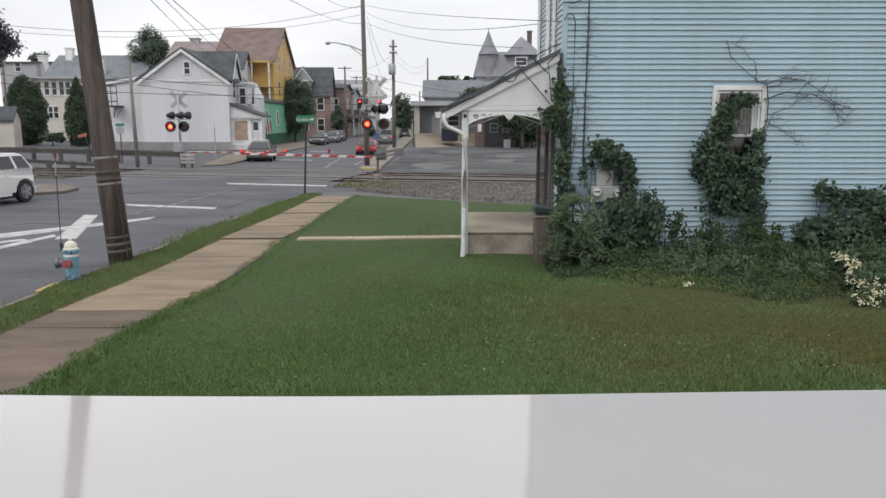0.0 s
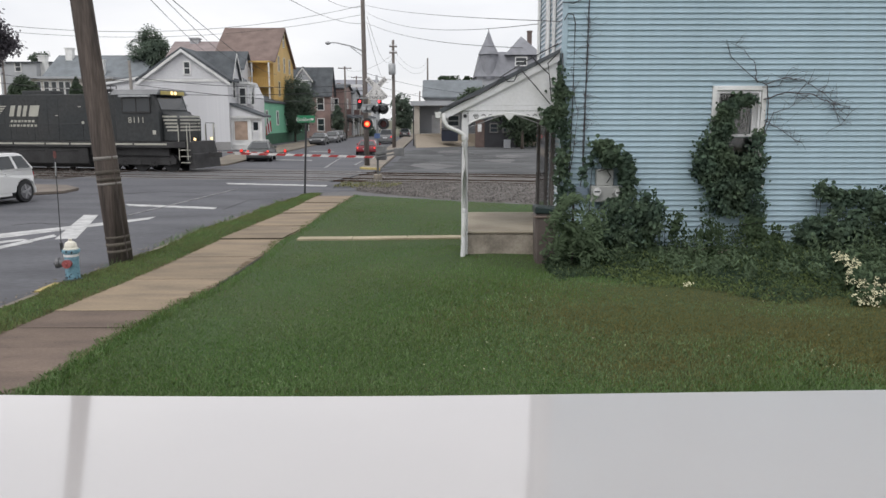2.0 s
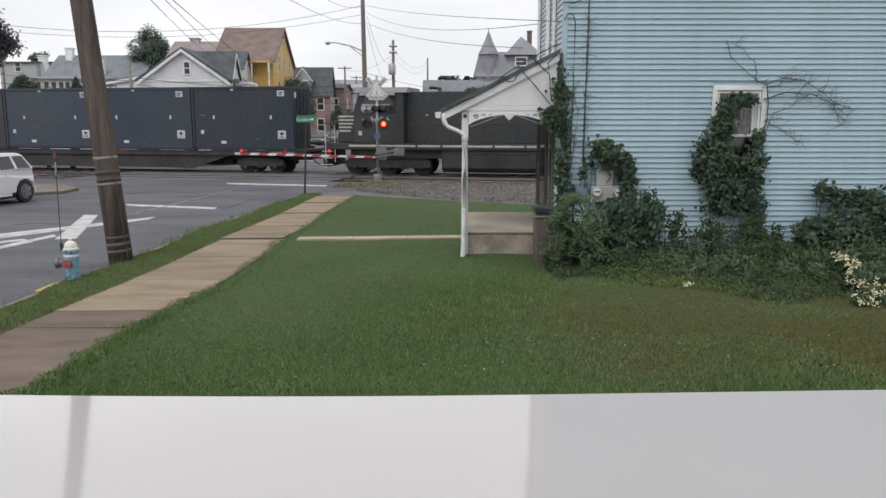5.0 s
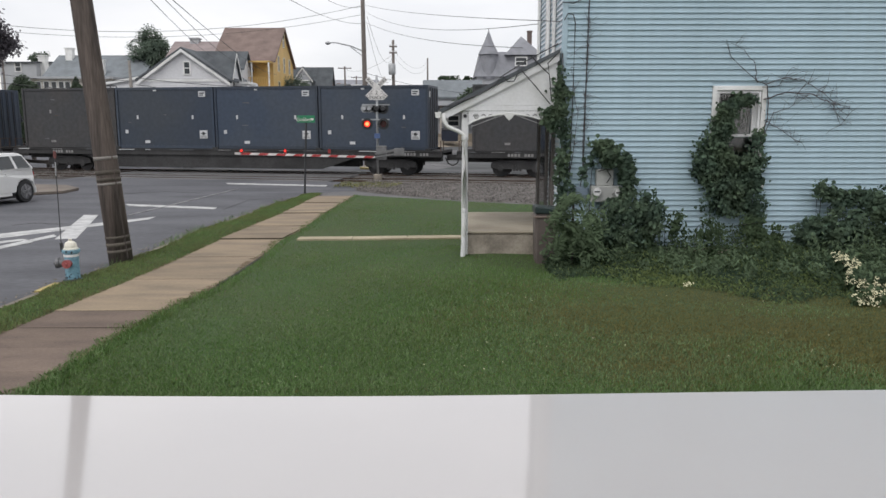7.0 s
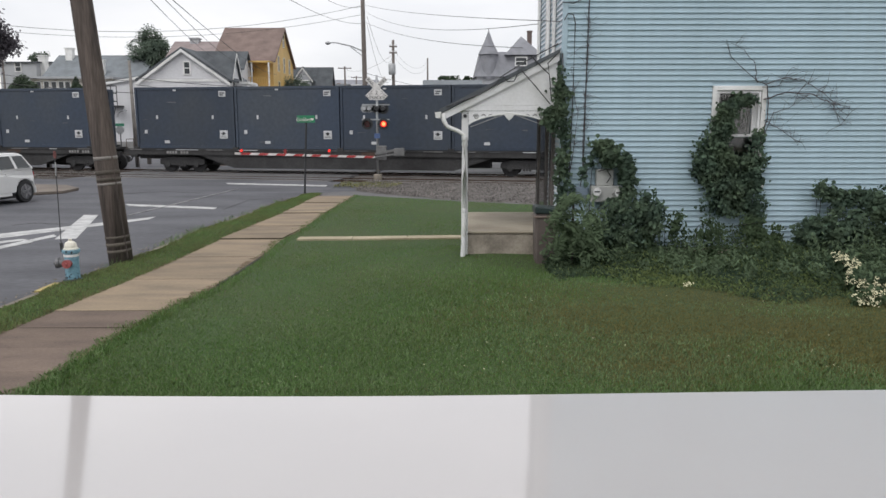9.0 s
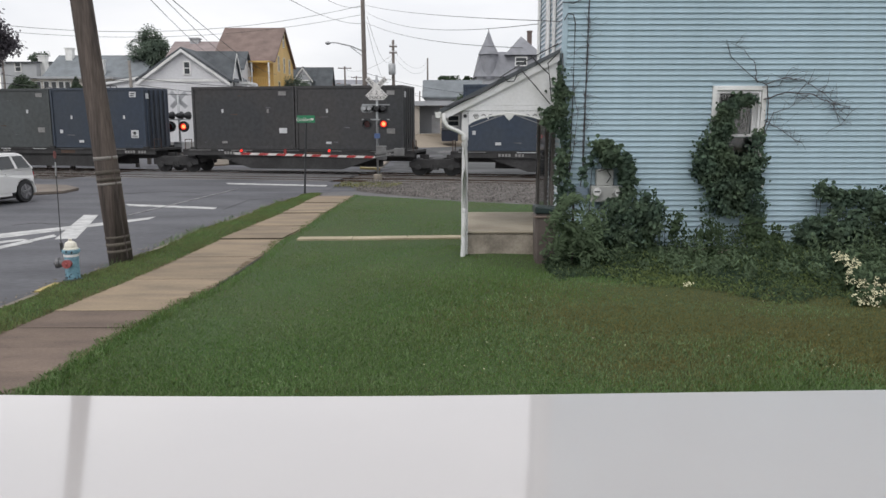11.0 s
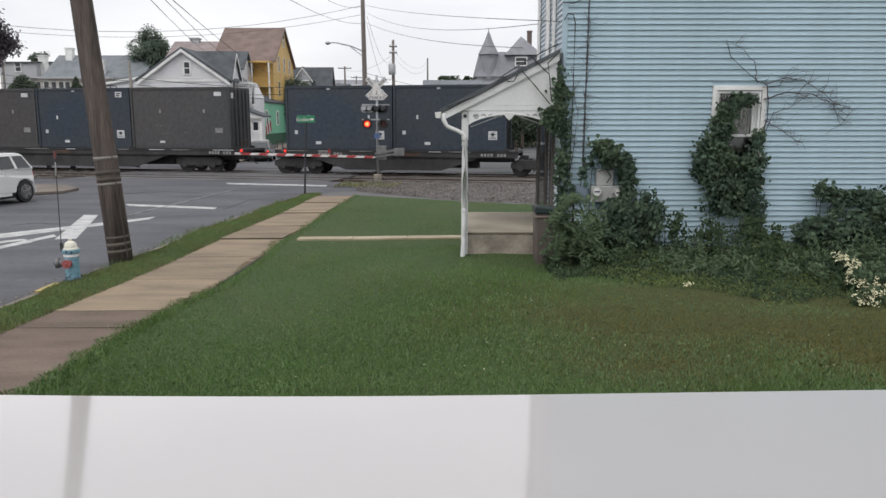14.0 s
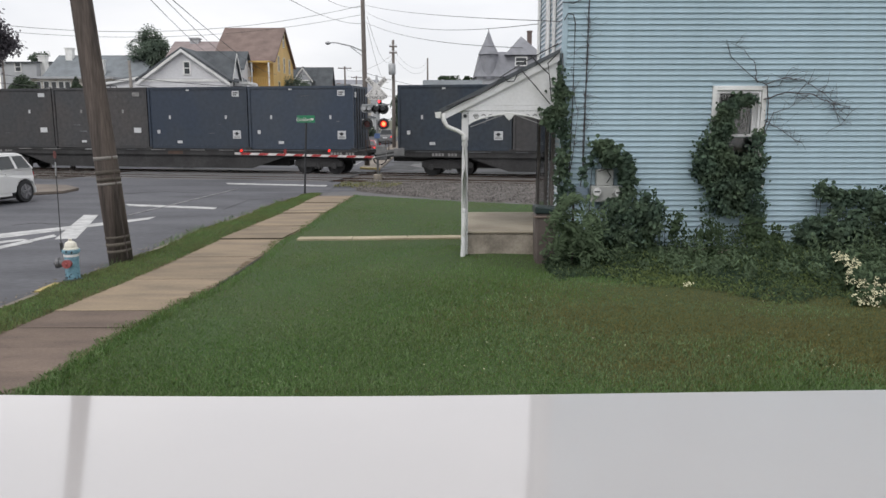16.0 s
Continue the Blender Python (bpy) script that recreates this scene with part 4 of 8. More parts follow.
part("band_board", Shape().box(0, -0.12, EAVE - 0.2, w, -0.045, EAVE + 0.05), WHITE, white)
framed_window(white, w / 2 + 0.4, 7.45, 0.5, 1.1)
z = EAVE + 0.1
while z < PEAK - 0.4:
    half = (PEAK - z - 0.24) / (PEAK - EAVE) * w / 2
    part("clapboard", Shape().prism([(-0.01, z), (-0.045, z), (-0.016, z + 0.24), (-0.01, z + 0.24)], w / 2 - half, w / 2 + half, "x"), FAR_WHITE, white)
    z += 0.24
# the cross wing, whose gable looks along the railway
part("cross_wing", Shape().prism([(0.8, 0), (4.6, 0), (4.6, 6.9), (2.7, 9.62), (0.8, 6.9)], w - 4.6, w + 0.012, "x"), FAR_WHITE, white, "white clapboard cross wing")
cr = Shape()
for q in (1, -1):
    a, b = (2.7 - q * 2.15, 6.6), (2.7, 9.64)
    cr.prism([(a[0], a[1]), b, (b[0], b[1] + 0.22), (a[0], a[1] + 0.22)], w - 4.6, w + 0.28, "x")
    part("rake_board", Shape().prism([(2.7 - q * 2.15, 6.38), (2.7, 9.45), (2.7, 9.68), (2.7 - q * 2.15, 6.62)], w + 0.282, w + 0.34, "x"), WHITE, white)
part("wing_roof", cr, SHINGLE, white, "steep dark shingle roof of the wing")
rg = part("rear_gable", Shape().prism([(7.78, 0), (9.22, 0), (9.22, 5.45), (8.5, 7.05), (7.78, 5.45)], 7.7, 12.9), FAR_WHITE, white, "narrow white gabled rear wing")
for q in (-1, 1):
    part("rake_board", Shape().prism([(8.5, 7.0), (8.5, 7.25), (8.5 + q * 0.9, 5.25), (8.5 + q * 0.9, 5.0)], 7.45, 7.6), GREY_WALL, rg)
framed_window(rg, 8.5, 5.0, 0.4, 0.8, 7.7)
laps(white, 0.82, 3.1, 4.75, 6.4, 0.22, w + 0.014, "x")
for y, z in ((2.0, 5.2), (2.5, 1.3)):
    framed_window(white, y, z, 0.9, 1.7, w, "x")
BW = 1.15
bay = part("bay", Shape().box(w + 0.02, 3.2, 4.6, w + BW, 6.4, EAVE - 0.3), FAR_WHITE, white, "square two-storey bay")
framed_window(bay, w + 0.62, 4.61, 0.55, 1.55, 3.18)
framed_window(bay, 4.8, 4.61, 1.2, 1.7, w + BW + 0.02, "x")
laps(bay, w + 0.03, w + 0.2, 4.65, EAVE - 0.4, 0.2, 3.2)
laps(bay, w + 1.03, w + BW, 4.65, EAVE - 0.4, 0.2, 3.2)
part("cornice", Shape().box(w + 0.01, 3.05, EAVE - 0.3, w + BW + 0.15, 6.5, EAVE - 0.05), WHITE, bay)
PW = 3.07
pr = part("porch_base", Shape().box(w + 0.01, 0.6, 0, w + PW, 3.4, 0.95), WHITE, white, "white base of the enclosed porch")
for xa, xb, zt in ((0.01, 0.2, 3.4), (1.75, 2.0, 2.946), (PW - 0.22, PW, 3.1)):
    part("porch_post", Shape().box(w + xa, 0.6, 0.95, w + xb, 0.76, zt), WHITE, pr)
part("porch_beam", Shape().box(w + 0.2, 0.6, 2.95, w + PW - 0.22, 0.75, 3.3), WHITE, pr)
part("porch_floor", Shape().box(w + 0.2, 0.9, 0.954, w + PW - 0.3, 3.3, 1.0), WHITE, pr)
part("porch_roof", Shape().prism([(w, 4.66), (w + PW + 0.3, 3.39), (w + PW + 0.3, 3.22), (w, 4.44)], 0.3, 3.6), SHINGLE, white, "dark sloping porch roof")
part("porch_gable", Shape().prism([(w + 0.02, 4.38), (w + PW + 0.1, 3.28), (w + PW + 0.1, 3.1), (w + 0.02, 3.1)], 0.5, 0.58), FAR_WHITE, white)
fascia = part("fascia", Shape().box(w + 0.0, 0.4, 3.14, w + PW + 0.22, 0.48, 3.3).box(w + 0.0, 0.36, 3.3, w + PW + 0.26, 0.48, 3.36), WHITE, pr, "moulded white fascia")
for k in range(9):
    part("bracket", Shape().box(w + 0.15 + 0.34 * k, 0.42, 2.98, w + 0.21 + 0.34 * k, 0.56, 3.14), WHITE, fascia)
part("board_frame", Shape().box(w + 0.2, 0.58, 0.96, w + 0.32, 0.64, 2.96).box(w + 1.63, 0.58, 0.96, w + 1.76, 0.64, 2.96).box(w + 0.32, 0.58, 2.84, w + 1.63, 0.64, 2.96).box(w + 0.2, 0.54, 0.86, w + 1.78, 0.64, 0.95), WHITE, pr, "white frame round the boarded opening")
door = part("porch_door", Shape().box(w + 2.03, 0.75, 0.96, w + 2.8, 0.8, 2.93), OLD_WHITE, pr, "pale panelled porch door")
part("door_pane", Shape().box(w + 2.18, 0.735, 1.95, w + 2.65, 0.748, 2.75), GLASS, door)
for k in (0, 1):
    part("door_panel", Shape().box(w + 2.13 + 0.3 * k, 0.72, 1.05, w + 2.37 + 0.3 * k, 0.748, 1.75), FAR_WHITE, door, bevel=0.01)
for k in range(11):
    part("lattice_slat", Shape().box(w + 0.25 + 0.14 * k, 0.565, 0.02, w + 0.34 + 0.14 * k, 0.597, 0.42), WHITE, pr)
part("base_moulding", Shape().box(w + 0.02, 0.54, 0.44, w + PW + 0.03, 0.597, 0.52), WHITE, pr)
part("boarding", Shape().box(w + 0.22, 0.64, 0.98, w + 1.73, 0.7, 2.93), surf("tan_boarding", (0.42, 0.31, 0.24), 0.8), pr, "tan board over the opening")
for k in (0, 1):
    part("cellar_light", Shape().box(w + 2.1 + 0.55 * k, 0.56, 0.35, w + 2.5 + 0.55 * k, 0.595, 0.75), GLASS, pr, "small dark cellar light")
EX0 = -33.95
ext = thing("white_annex", pose(EX0, 78.0, 0), "low white clapboard annex with a slightly pitched lean-to roof", "house", "houses beyond the railway")
ew = HX0 - EX0 - 0.05
part("wall", Shape().prism([(0, 0), (ew, 0), (ew, 7.22), (0, 6.56)], 0.0, 10.0), FAR_WHITE, ext)
part("roof", Shape().prism([(-0.2, 6.53), (ew, 7.222), (ew, 7.34), (-0.2, 6.65)], -0.2, 10.2), SHINGLE, ext, "low lean-to roof")
part("rake_board", Shape().prism([(-0.2, 6.36), (ew, 7.05), (ew, 7.3), (-0.2, 6.61)], -0.26, -0.205), WHITE, ext)
laps(ext, 0, HX0 - EX0 - 0.05, 0.8, 6.46, 0.24, -0.01)
part("foundation", Shape().box(0, -0.07, 0, HX0 - EX0 - 0.05, 0, 0.8), FAR_STONE, ext)

# yellow house
YX1 = -21.26
yel = gable_house("yellow_house", "tall yellow clapboard house with a brown roof", -28.56, YX1, 98.0, 111.0, 10.25, 14.74, YELLOW, BROWN_SHINGLE, "x")
wy = YX1 - -28.56
for y, z in ((3.0, 9.2), (6.5, 9.2), (10.0, 9.2), (3.0, 6.0), (10.0, 6.0), (6.5, 12.5)):
    framed_window(yel, y, z, 0.9, 1.8, wy, "x", trim=surf("cream_trim", (0.7, 0.6, 0.4), 0.6))
balc = part("balcony", Shape().box(wy - 4.5, -2.2, 6.9, wy, 0, 7.1).box(wy - 4.5, -2.2, 9.9, wy, 0, 10.1), YELLOW, yel, "two-tier yellow balcony")
for x in (wy - 4.4, wy - 2.2, wy - 0.1):
    part("balcony_post", Shape().box(x - 0.08, -2.2, 4.2, x + 0.08, -2.04, 10.0), WHITE, balc)
for k in range(16):
    part("baluster", Shape().box(wy - 4.4 + 0.28 * k, -2.18, 7.1, wy - 4.34 + 0.28 * k, -2.12, 8.0), YELLOW, balc)
part("handrail", Shape().box(wy - 4.5, -2.2, 8.0, wy, -2.1, 8.1), YELLOW, balc)
rear_roof = gable_house("brown_roofed_house", "house with a low faded mauve roof behind the white one", -38.17, -30.29, 108.0, 118.0, 10.83, 13.81, GREY_WALL, MAUVE_SHINGLE, "x")
chimney(rear_roof, 2.6, 5, 11.0, 3.36, GREY_WALL, 1.2)
gable_house("white_gabled_rear", "white rear wing with a dark roof beside the yellow house", -28.66, -23.91, 93.0, 97.0, 9.09, 10.89, FAR_WHITE, SHINGLE, "x")

# green house along the street
GX1 = -21.2
grn = gable_house("green_house", "bright green low house with a porch along the street", -22.9, GX1, 91.0, 119.0, 5.11, 5.11 + 0.55, GREEN, SHINGLE, "y", over=0.2)
framed_window(grn, 0.85, 2.6, 0.6, 1.5)
for y in (2.0, 8.0, 14.0, 20.0):
    framed_window(grn, y, 2.4, 0.9, 1.6, 1.7, "x")
part("skirting", Shape().box(-0.05, -0.06, 0.0, 1.76, 27.5, 1.3), surf("dark_green", (0.03, 0.11, 0.06), 0.7), grn, "dark green skirting")
fg = part("flag_staff", Shape().tube([(1.66, -0.03, 1.5), (2.75, -0.6, 3.05)], 0.03, 6), WHITE, grn, "slanted white flag staff")
FR = surf("flag_red", (0.45, 0.06, 0.06), 0.8)
for k in range(5):
    x = 2.1 + 0.13 * k
    part("flag_stripe", Shape().prism([(x, 2.16 + 0.15 * k), (x + 0.13, 2.31 + 0.15 * k), (x + 0.2, 1.25 + 0.1 * k), (x + 0.07, 1.2 + 0.1 * k)], -0.49 + 0.02 * (k % 2), -0.47 + 0.02 * (k % 2)), FR if k % 2 == 0 else OLD_WHITE, fg, "striped flag cloth")

# brick row
for k, (ya, yb, mat, xr, eave, peak) in enumerate(((128, 133, BRICK, -18.6, 7.22, 11.36), (133.2, 143, BRICK, -16.9, 8.2, 9.0), (143.2, 153, GREY_WALL, -16.6, 7.7, 8.6), (153.2, 176, BEIGE, -16.4, 7.3, 8.0))):
    row = gable_house("row_house", "dark-roofed row house along the far street", -33.0, xr, ya, yb, eave, peak, mat, SHINGLE, "x")
    wr_ = xr + 33.0
    for j in range(2):
        for z in (1.2, 4.6):
            framed_window(row, 1.5 + 2.6 * j, z, 1.0, 1.9, wr_, "x")
    for z in (1.2, 4.6):
        for x in (wr_ - 1.6, wr_ - 4.2):
            framed_window(row, x, z, 1.0, 1.9)
    if k == 0:
        dm = part("gable_dormer", Shape().prism([(8.9, eave - 0.4), (11.3, eave - 0.4), (11.3, 9.4), (10.09, 11.1), (8.9, 9.4)], -0.5, 2.0), GREY_WALL, row, "gabled dormer with white bargeboards")
        for q in (-1, 1):
            part("bargeboard", Shape().prism([(10.09, 11.1), (10.09, 11.45), (10.09 + q * 1.65, 9.3), (10.09 + q * 1.65, 8.95)], -0.75, -0.6), WHITE, dm, "white bargeboard")
            part("dormer_roof", Shape().prism([(10.09, 11.46), (10.09, 11.56), (10.09 + q * 1.75, 9.28), (10.09 + q * 1.75, 9.18)], -0.8, 2.0), SHINGLE, dm)
        part("tie_board", Shape().box(9.0, -0.62, 9.2, 11.2, -0.52, 9.4), WHITE, dm)
        framed_window(dm, 10.09, eave + 0.2, 0.9, 1.5, -0.6)
    part("porch_roof", Shape().prism([(wr_, 3.9), (wr_ + 1.6, 3.4), (wr_ + 1.6, 3.25), (wr_, 3.25)], 0.3, yb - ya - 0.3), SHINGLE, row)
    for y in (0.5, yb - ya - 0.5):
        part("porch_post", Shape().box(wr_ + 1.4, y, 0, wr_ + 1.52, y + 0.12, 3.3), OLD_WHITE, row)

    if k:
        part("awning", Shape().prism([(wr_, 3.1), (wr_ + 1.3, 2.5), (wr_ + 1.3, 2.3), (wr_, 2.9)], 1.0, 4.2), surf("dark_awning_%d" % k, (0.05, 0.045, 0.05), 0.8), row, "dark cloth awning")
        part("shop_sign", Shape().box(wr_ + 0.1, 0.4, 3.9, wr_ + 1.1, 0.5, 4.8), surf("faded_sign_%d" % k, (0.16, 0.1, 0.09), 0.7), row, "hanging sign board")
        part("chimney", Shape().box(wr_ - 3.2, 2.0, peak - 0.6, wr_ - 2.5, 2.7, peak + 1.1), BRICK, row, "brick chimney")

fe = part("fire_escape", Shape().box(-32.93 - EX0 - 0.3, -1.7, 4.22, -32.93 - EX0 + 0.9, -0.04, 4.27 + 0.1), DARK, ext, "dark steel stair landing")
ox = -32.93 - EX0
for x, y in ((-0.25, -1.65), (0.85, -1.65), (0.3, -1.65)):
    part("upright", Shape().box(ox + x, y, 4.22, ox + x + 0.06, y + 0.06, 6.3), DARK, fe)
for z in (4.77, 5.54, 6.25):
    part("guard", Shape().box(ox - 0.25, -1.66, z - 0.05, ox + 0.9, -1.6, z + 0.05), DARK, fe)
part("bracket", Shape().beam((ox - 0.2, -0.05, 3.28), (ox + 0.6, -1.4, 4.22), 0.08, 0.08), DARK, fe)
wl_ = part("wall_lamp", Shape().tube([(ox + 0.1, -0.02, 3.33), (ox + 0.7, -0.8, 3.72), (ox + 1.3, -1.2, 3.89)], 0.04, 6), STEEL, ext, "grey lamp arm on the wall")
part("lamp_head", Shape().lathe([(0.06, 0), (0.2, 0.05), (0.2, 0.16), (0.08, 0.22)], (ox + 1.4, -1.25, 3.77), 10), STEEL, wl_)

# beige building with an open bay, and the houses behind it
bx0, by = -3.35, 90.0
bei = thing("beige_garage", pose(bx0, by, 0), "low beige building with a flat overhanging roof and open bay", "garage", "houses beyond the railway")
part("wall", Shape().box(0, 0, 0, 0.3, 2.6, 4.6).box(0.3, 0.0, 0, 0.62, 0.3, 4.6).box(0.3, 0.1, 0, 14, 0.3, 1.4), BEIGE, bei)
part("back_wall", Shape().box(0, 2.6, 0, 14, 2.9, 4.6), GREY_WALL, bei, "grey back wall of the open bay")
part("drain_pipe", Shape().tube([(-0.08, -0.06, 0), (-0.08, -0.06, 3.2), (-0.08, -0.06, 4.6)], 0.06, 6), DARK, bei, "dark drain pipe at the corner")
part("roof", Shape().box(-0.4, -0.6, 4.6, 14.4, 6.8, 5.1), GREY_WALL, bei)
for x in (3.0, 7.5):
    part("post", Shape().box(x, 0.0, 1.4, x + 0.2, 0.2, 4.6), BEIGE, bei)
part("door", Shape().box(2.0, 2.52, 1.4, 3.0, 2.58, 3.5), OLD_WHITE, bei, "pale door")
framed_window(bei, 4.6, 2.3, 1.2, 1.1, 2.6)
gable_house("dark_roofed_house", "long house with a dark green-grey roof", -2.45, 5.06, 105.0, 112.0, 6.01, 8.17, GREY_WALL, TEAL_SLATE, "x")
vic = thing("turreted_house", pose(5.17, 120, 0), "grey slate-roofed house with a pointed turret", "house", "houses beyond the railway")
vw = 12.45
part("wall", Shape().box(0, 0, 0, vw, 10, 9.59), GREY_WALL, vic)
part("roof", Shape().add([(-0.3, -0.4, 9.51), (vw, -0.4, 9.51), (vw, 10.4, 9.51), (-0.3, 10.4, 9.51), (0.6, 1.2, 13.3), (vw, 1.2, 13.3), (vw, 9, 13.3), (0.6, 9, 13.3)], [(0, 1, 5, 4), (1, 2, 6, 5), (2, 3, 7, 6), (3, 0, 4, 7), (0, 3, 2, 1), (4, 5, 6, 7)]), GREY_SHINGLE, vic)
part("turret", Shape().lathe([(1.35, 9.17), (1.3, 12.8), (1.6, 12.88), (0.7, 14.73), (0.04, 16.48)], (1.84, 1.0, 0), 14), GREY_SHINGLE, vic, "conical slate turret", smooth=False)
part("finial", Shape().tube([(1.84, 1.0, 16.31), (1.84, 1.0, 16.73)], 0.06, 6), GREY_SHINGLE, vic)
gx0 = 6.91
part("cross_gable", Shape().add([(gx0 - 2.6, 0.0, 12.8), (gx0 + 3.2, 0.0, 12.8), (gx0 + 3.2, 5, 12.8), (gx0 - 2.6, 5, 12.8), (gx0, 2.0, 15.73)], [(0, 1, 4), (1, 2, 4), (2, 3, 4), (3, 0, 4), (3, 2, 1, 0)]), GREY_SHINGLE, vic)
chimney(vic, 8.33, 3, 13.65, 2.82, surf("sooty_brick", (0.17, 0.13, 0.12), 0.9), 0.7)
framed_window(vic, 6.75, 11.2, 1.6, 1.1, -0.45)

# pale building and dark-roofed houses on the far left
lef = thing("cream_building", pose(-59.22, 112, 0), "cream two-storey building with rows of tall windows", "building", "houses beyond the railway")
lw = 11.86
part("wall", Shape().box(0, 0, 0, lw, 12, 8.76), surf("cream_wall", (0.62, 0.58, 0.52), 0.8, 0, 0.08, 0.4, 8, 0.05), lef)
part("roof", Shape().box(-0.5, -0.8, 8.76, lw + 0.3, 12.5, 9.07), GREY_WALL, lef)
for x in (1.13, 2.28, 3.35, 4.41, 5.31):
    framed_window(lef, x, 6.53, 0.65, 1.8)
for x in (1.87, 2.53, 3.35):
    framed_window(lef, x, 3.24, 0.6, 1.6)
back = gable_house("green_roofed_house", "long house with a dark grey-green roof", -63.81, -48.29, 125.0, 137.0, 9.69, 13.33, GREY_WALL, TEAL_SLATE, "x")
chimney(back, 2.01, 5, 12.61, 1.91, WHITE, 1.1)
chimney(back, 9.22, 0.3, 9.87, 2.37, WHITE, 0.8)
gh2 = gable_house("grey_flat_house", "grey flat-roofed house far behind", -76.51, -70.2, 135.0, 145.0, 12.6, 12.98, GREY_WALL, SHINGLE, "x")
framed_window(gh2, 3.2, 11.27, 0.9, 1.4)
chimney(gh2, 6.61, 2, 10.52, 3.38, WHITE, 1.2)
gable_house("small_shed", "small tan shed with a dark roof", -52.39, -47.3, 85.0, 86.6, 3.0, 4.19, surf("pale_shed_paint", (0.62, 0.58, 0.52), 0.8, 0, 0.1, 0.5, 10, 0.1), SHINGLE, "x", "shed", over=0.2)

# the end of the far street
end = thing("white_commercial_building", pose(-25.12, 200, 0), "white building closing the end of the street", "building", "houses beyond the railway")
part("wall", Shape().box(0, 0, 0, 6.2, 10, 7.16), FAR_WHITE, end)
part("roof", Shape().prism([(-0.5, 7.02), (3.1, 8.16), (6.7, 7.02)], -0.4, 10.4), GREY_SHINGLE, end)
for x, z in ((1.2, 1.0), (3.6, 1.0), (1.2, 4.4), (3.6, 4.4)):
    framed_window(end, x, z, 0.9, 1.9, trim=DARK)
gable_house("grey_roofed_block", "grey-roofed block far along the street", -32.54, -19.55, 225.0, 240.0, 9.45, 14.43, GREY_WALL, GREY_SHINGLE, "x")

# ---- sidewalk, kerbs and road paint ----
OLD_SLAB = surf("reddish_old_slab", (0.178, 0.136, 0.11), 0.92, 0, 0.2, 1.4, 40, 0.35, col2=(0.13, 0.1, 0.084), rand=0.08, grain=(0.6, 1.5, 1.0), spec=0.2)
sidewalk = sheet("sidewalk", [(walk_edge(y, 0), y) for y in (-8, 2, 12, 22, 29.75)] + [(walk_edge(y, 1), y) for y in (29.75, 22, 12, 2, -8)], 0.022, DARK_EDGE, "concrete sidewalk of separate slabs with grassy joints", "sidewalk")
rnd = random.Random(7)
JOINTS = [-8.0 + 0.978 * k for k in range(21)] + [13.95, 16.3, 18.75, 21.2, 24.1, 27.2, 29.8]
OPEN_JOINTS = (18.75, 24.1, 27.2)
for y, y2 in zip(JOINTS, JOINTS[1:]):
    g0, g1 = (0.014 if y in OPEN_JOINTS else 0.003), (0.014 if y2 in OPEN_JOINTS else 0.003)
    a = [(walk_edge(y, 0), y + g0), (walk_edge(y, 1), y + g0), (walk_edge(y2, 1), y2 - g1), (walk_edge(y2, 0), y2 - g1)]
    heave = rnd.uniform(0.018, 0.034) if y in OPEN_JOINTS else rnd.uniform(-0.003, 0.004)
    top = [0.062 + heave, 0.058 + rnd.uniform(-0.003, 0.003)]
    skew = rnd.uniform(-0.006, 0.01)
    s = Shape()
    s.v = [(px, py, 0.0) for px, py in a] + [(px, py, top[i // 2] + (0.004 + skew if i in (1, 2) else 0)) for i, (px, py) in enumerate(a)]
    s.f = [(3, 2, 1, 0), (4, 5, 6, 7), (0, 1, 5, 4), (1, 2, 6, 5), (2, 3, 7, 6), (3, 0, 4, 7)]
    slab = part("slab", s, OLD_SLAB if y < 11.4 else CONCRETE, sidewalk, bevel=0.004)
    slab.data.materials.append(DARK_EDGE)
    # slab tops keep the concrete, all other faces take the dark edge colour
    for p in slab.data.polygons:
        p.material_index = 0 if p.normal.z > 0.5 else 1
# soil, moss and clippings that creep over the edge of the slabs
s = Shape()
for _ in range(900):
    y = 7.5 + 22.5 * rnd.random() ** 1.3
    side = 1 if rnd.random() < 0.7 else 0
    w = (0.03 + 0.16 * rnd.random() ** 3) * (1.2 if side and y > 11 else 0.5) * (0.75 + 0.45 * math.sin(y * 2.1))
    d = rnd.uniform(0.02, 0.06)
    x, q = walk_edge(y, side), (-1 if side else 1)
    s.add([(x - q * 0.03, y - d, 0.064), (x + q * w * 0.6, y - d * 0.5, 0.078), (x + q * w, y + d * 0.1, 0.074), (x + q * w * 0.5, y + d * 0.6, 0.078), (x - q * 0.03, y + d, 0.064)], [(0, 1, 2, 3, 4)])
lone("edge_soil", s, surf("mossy_soil", (0.225, 0.172, 0.115), 0.95, 0, 0.3, 2, 30, 0.1, island=0.22), "dark soil and moss creeping over the slab edges", "soil", kind="stuff")
# a dark strip laid over the slab edge represents a gap beside the lawn
s = Shape()
for j in range(18):
    ya, yb = 12.9 + 0.21 * j, 12.9 + 0.21 * (j + 1)
    w = 0.015 + 0.05 * math.sin(math.pi * j / 17)
    s.add([(walk_edge(ya, 1) - 0.005, ya, 0.071), (walk_edge(ya, 1) + w, ya, 0.075), (walk_edge(yb, 1) + w, yb, 0.075), (walk_edge(yb, 1) - 0.005, yb, 0.071)], [(0, 1, 2, 3)])
lone("edge_gap", s, surf("dark_edge_strip", (0.045, 0.042, 0.032), 0.95, 0, 0.3, 3, 30, 0.3), "dark strip laid over the slab edge to stand for a gap", "soil", kind="structure")
s = Shape()
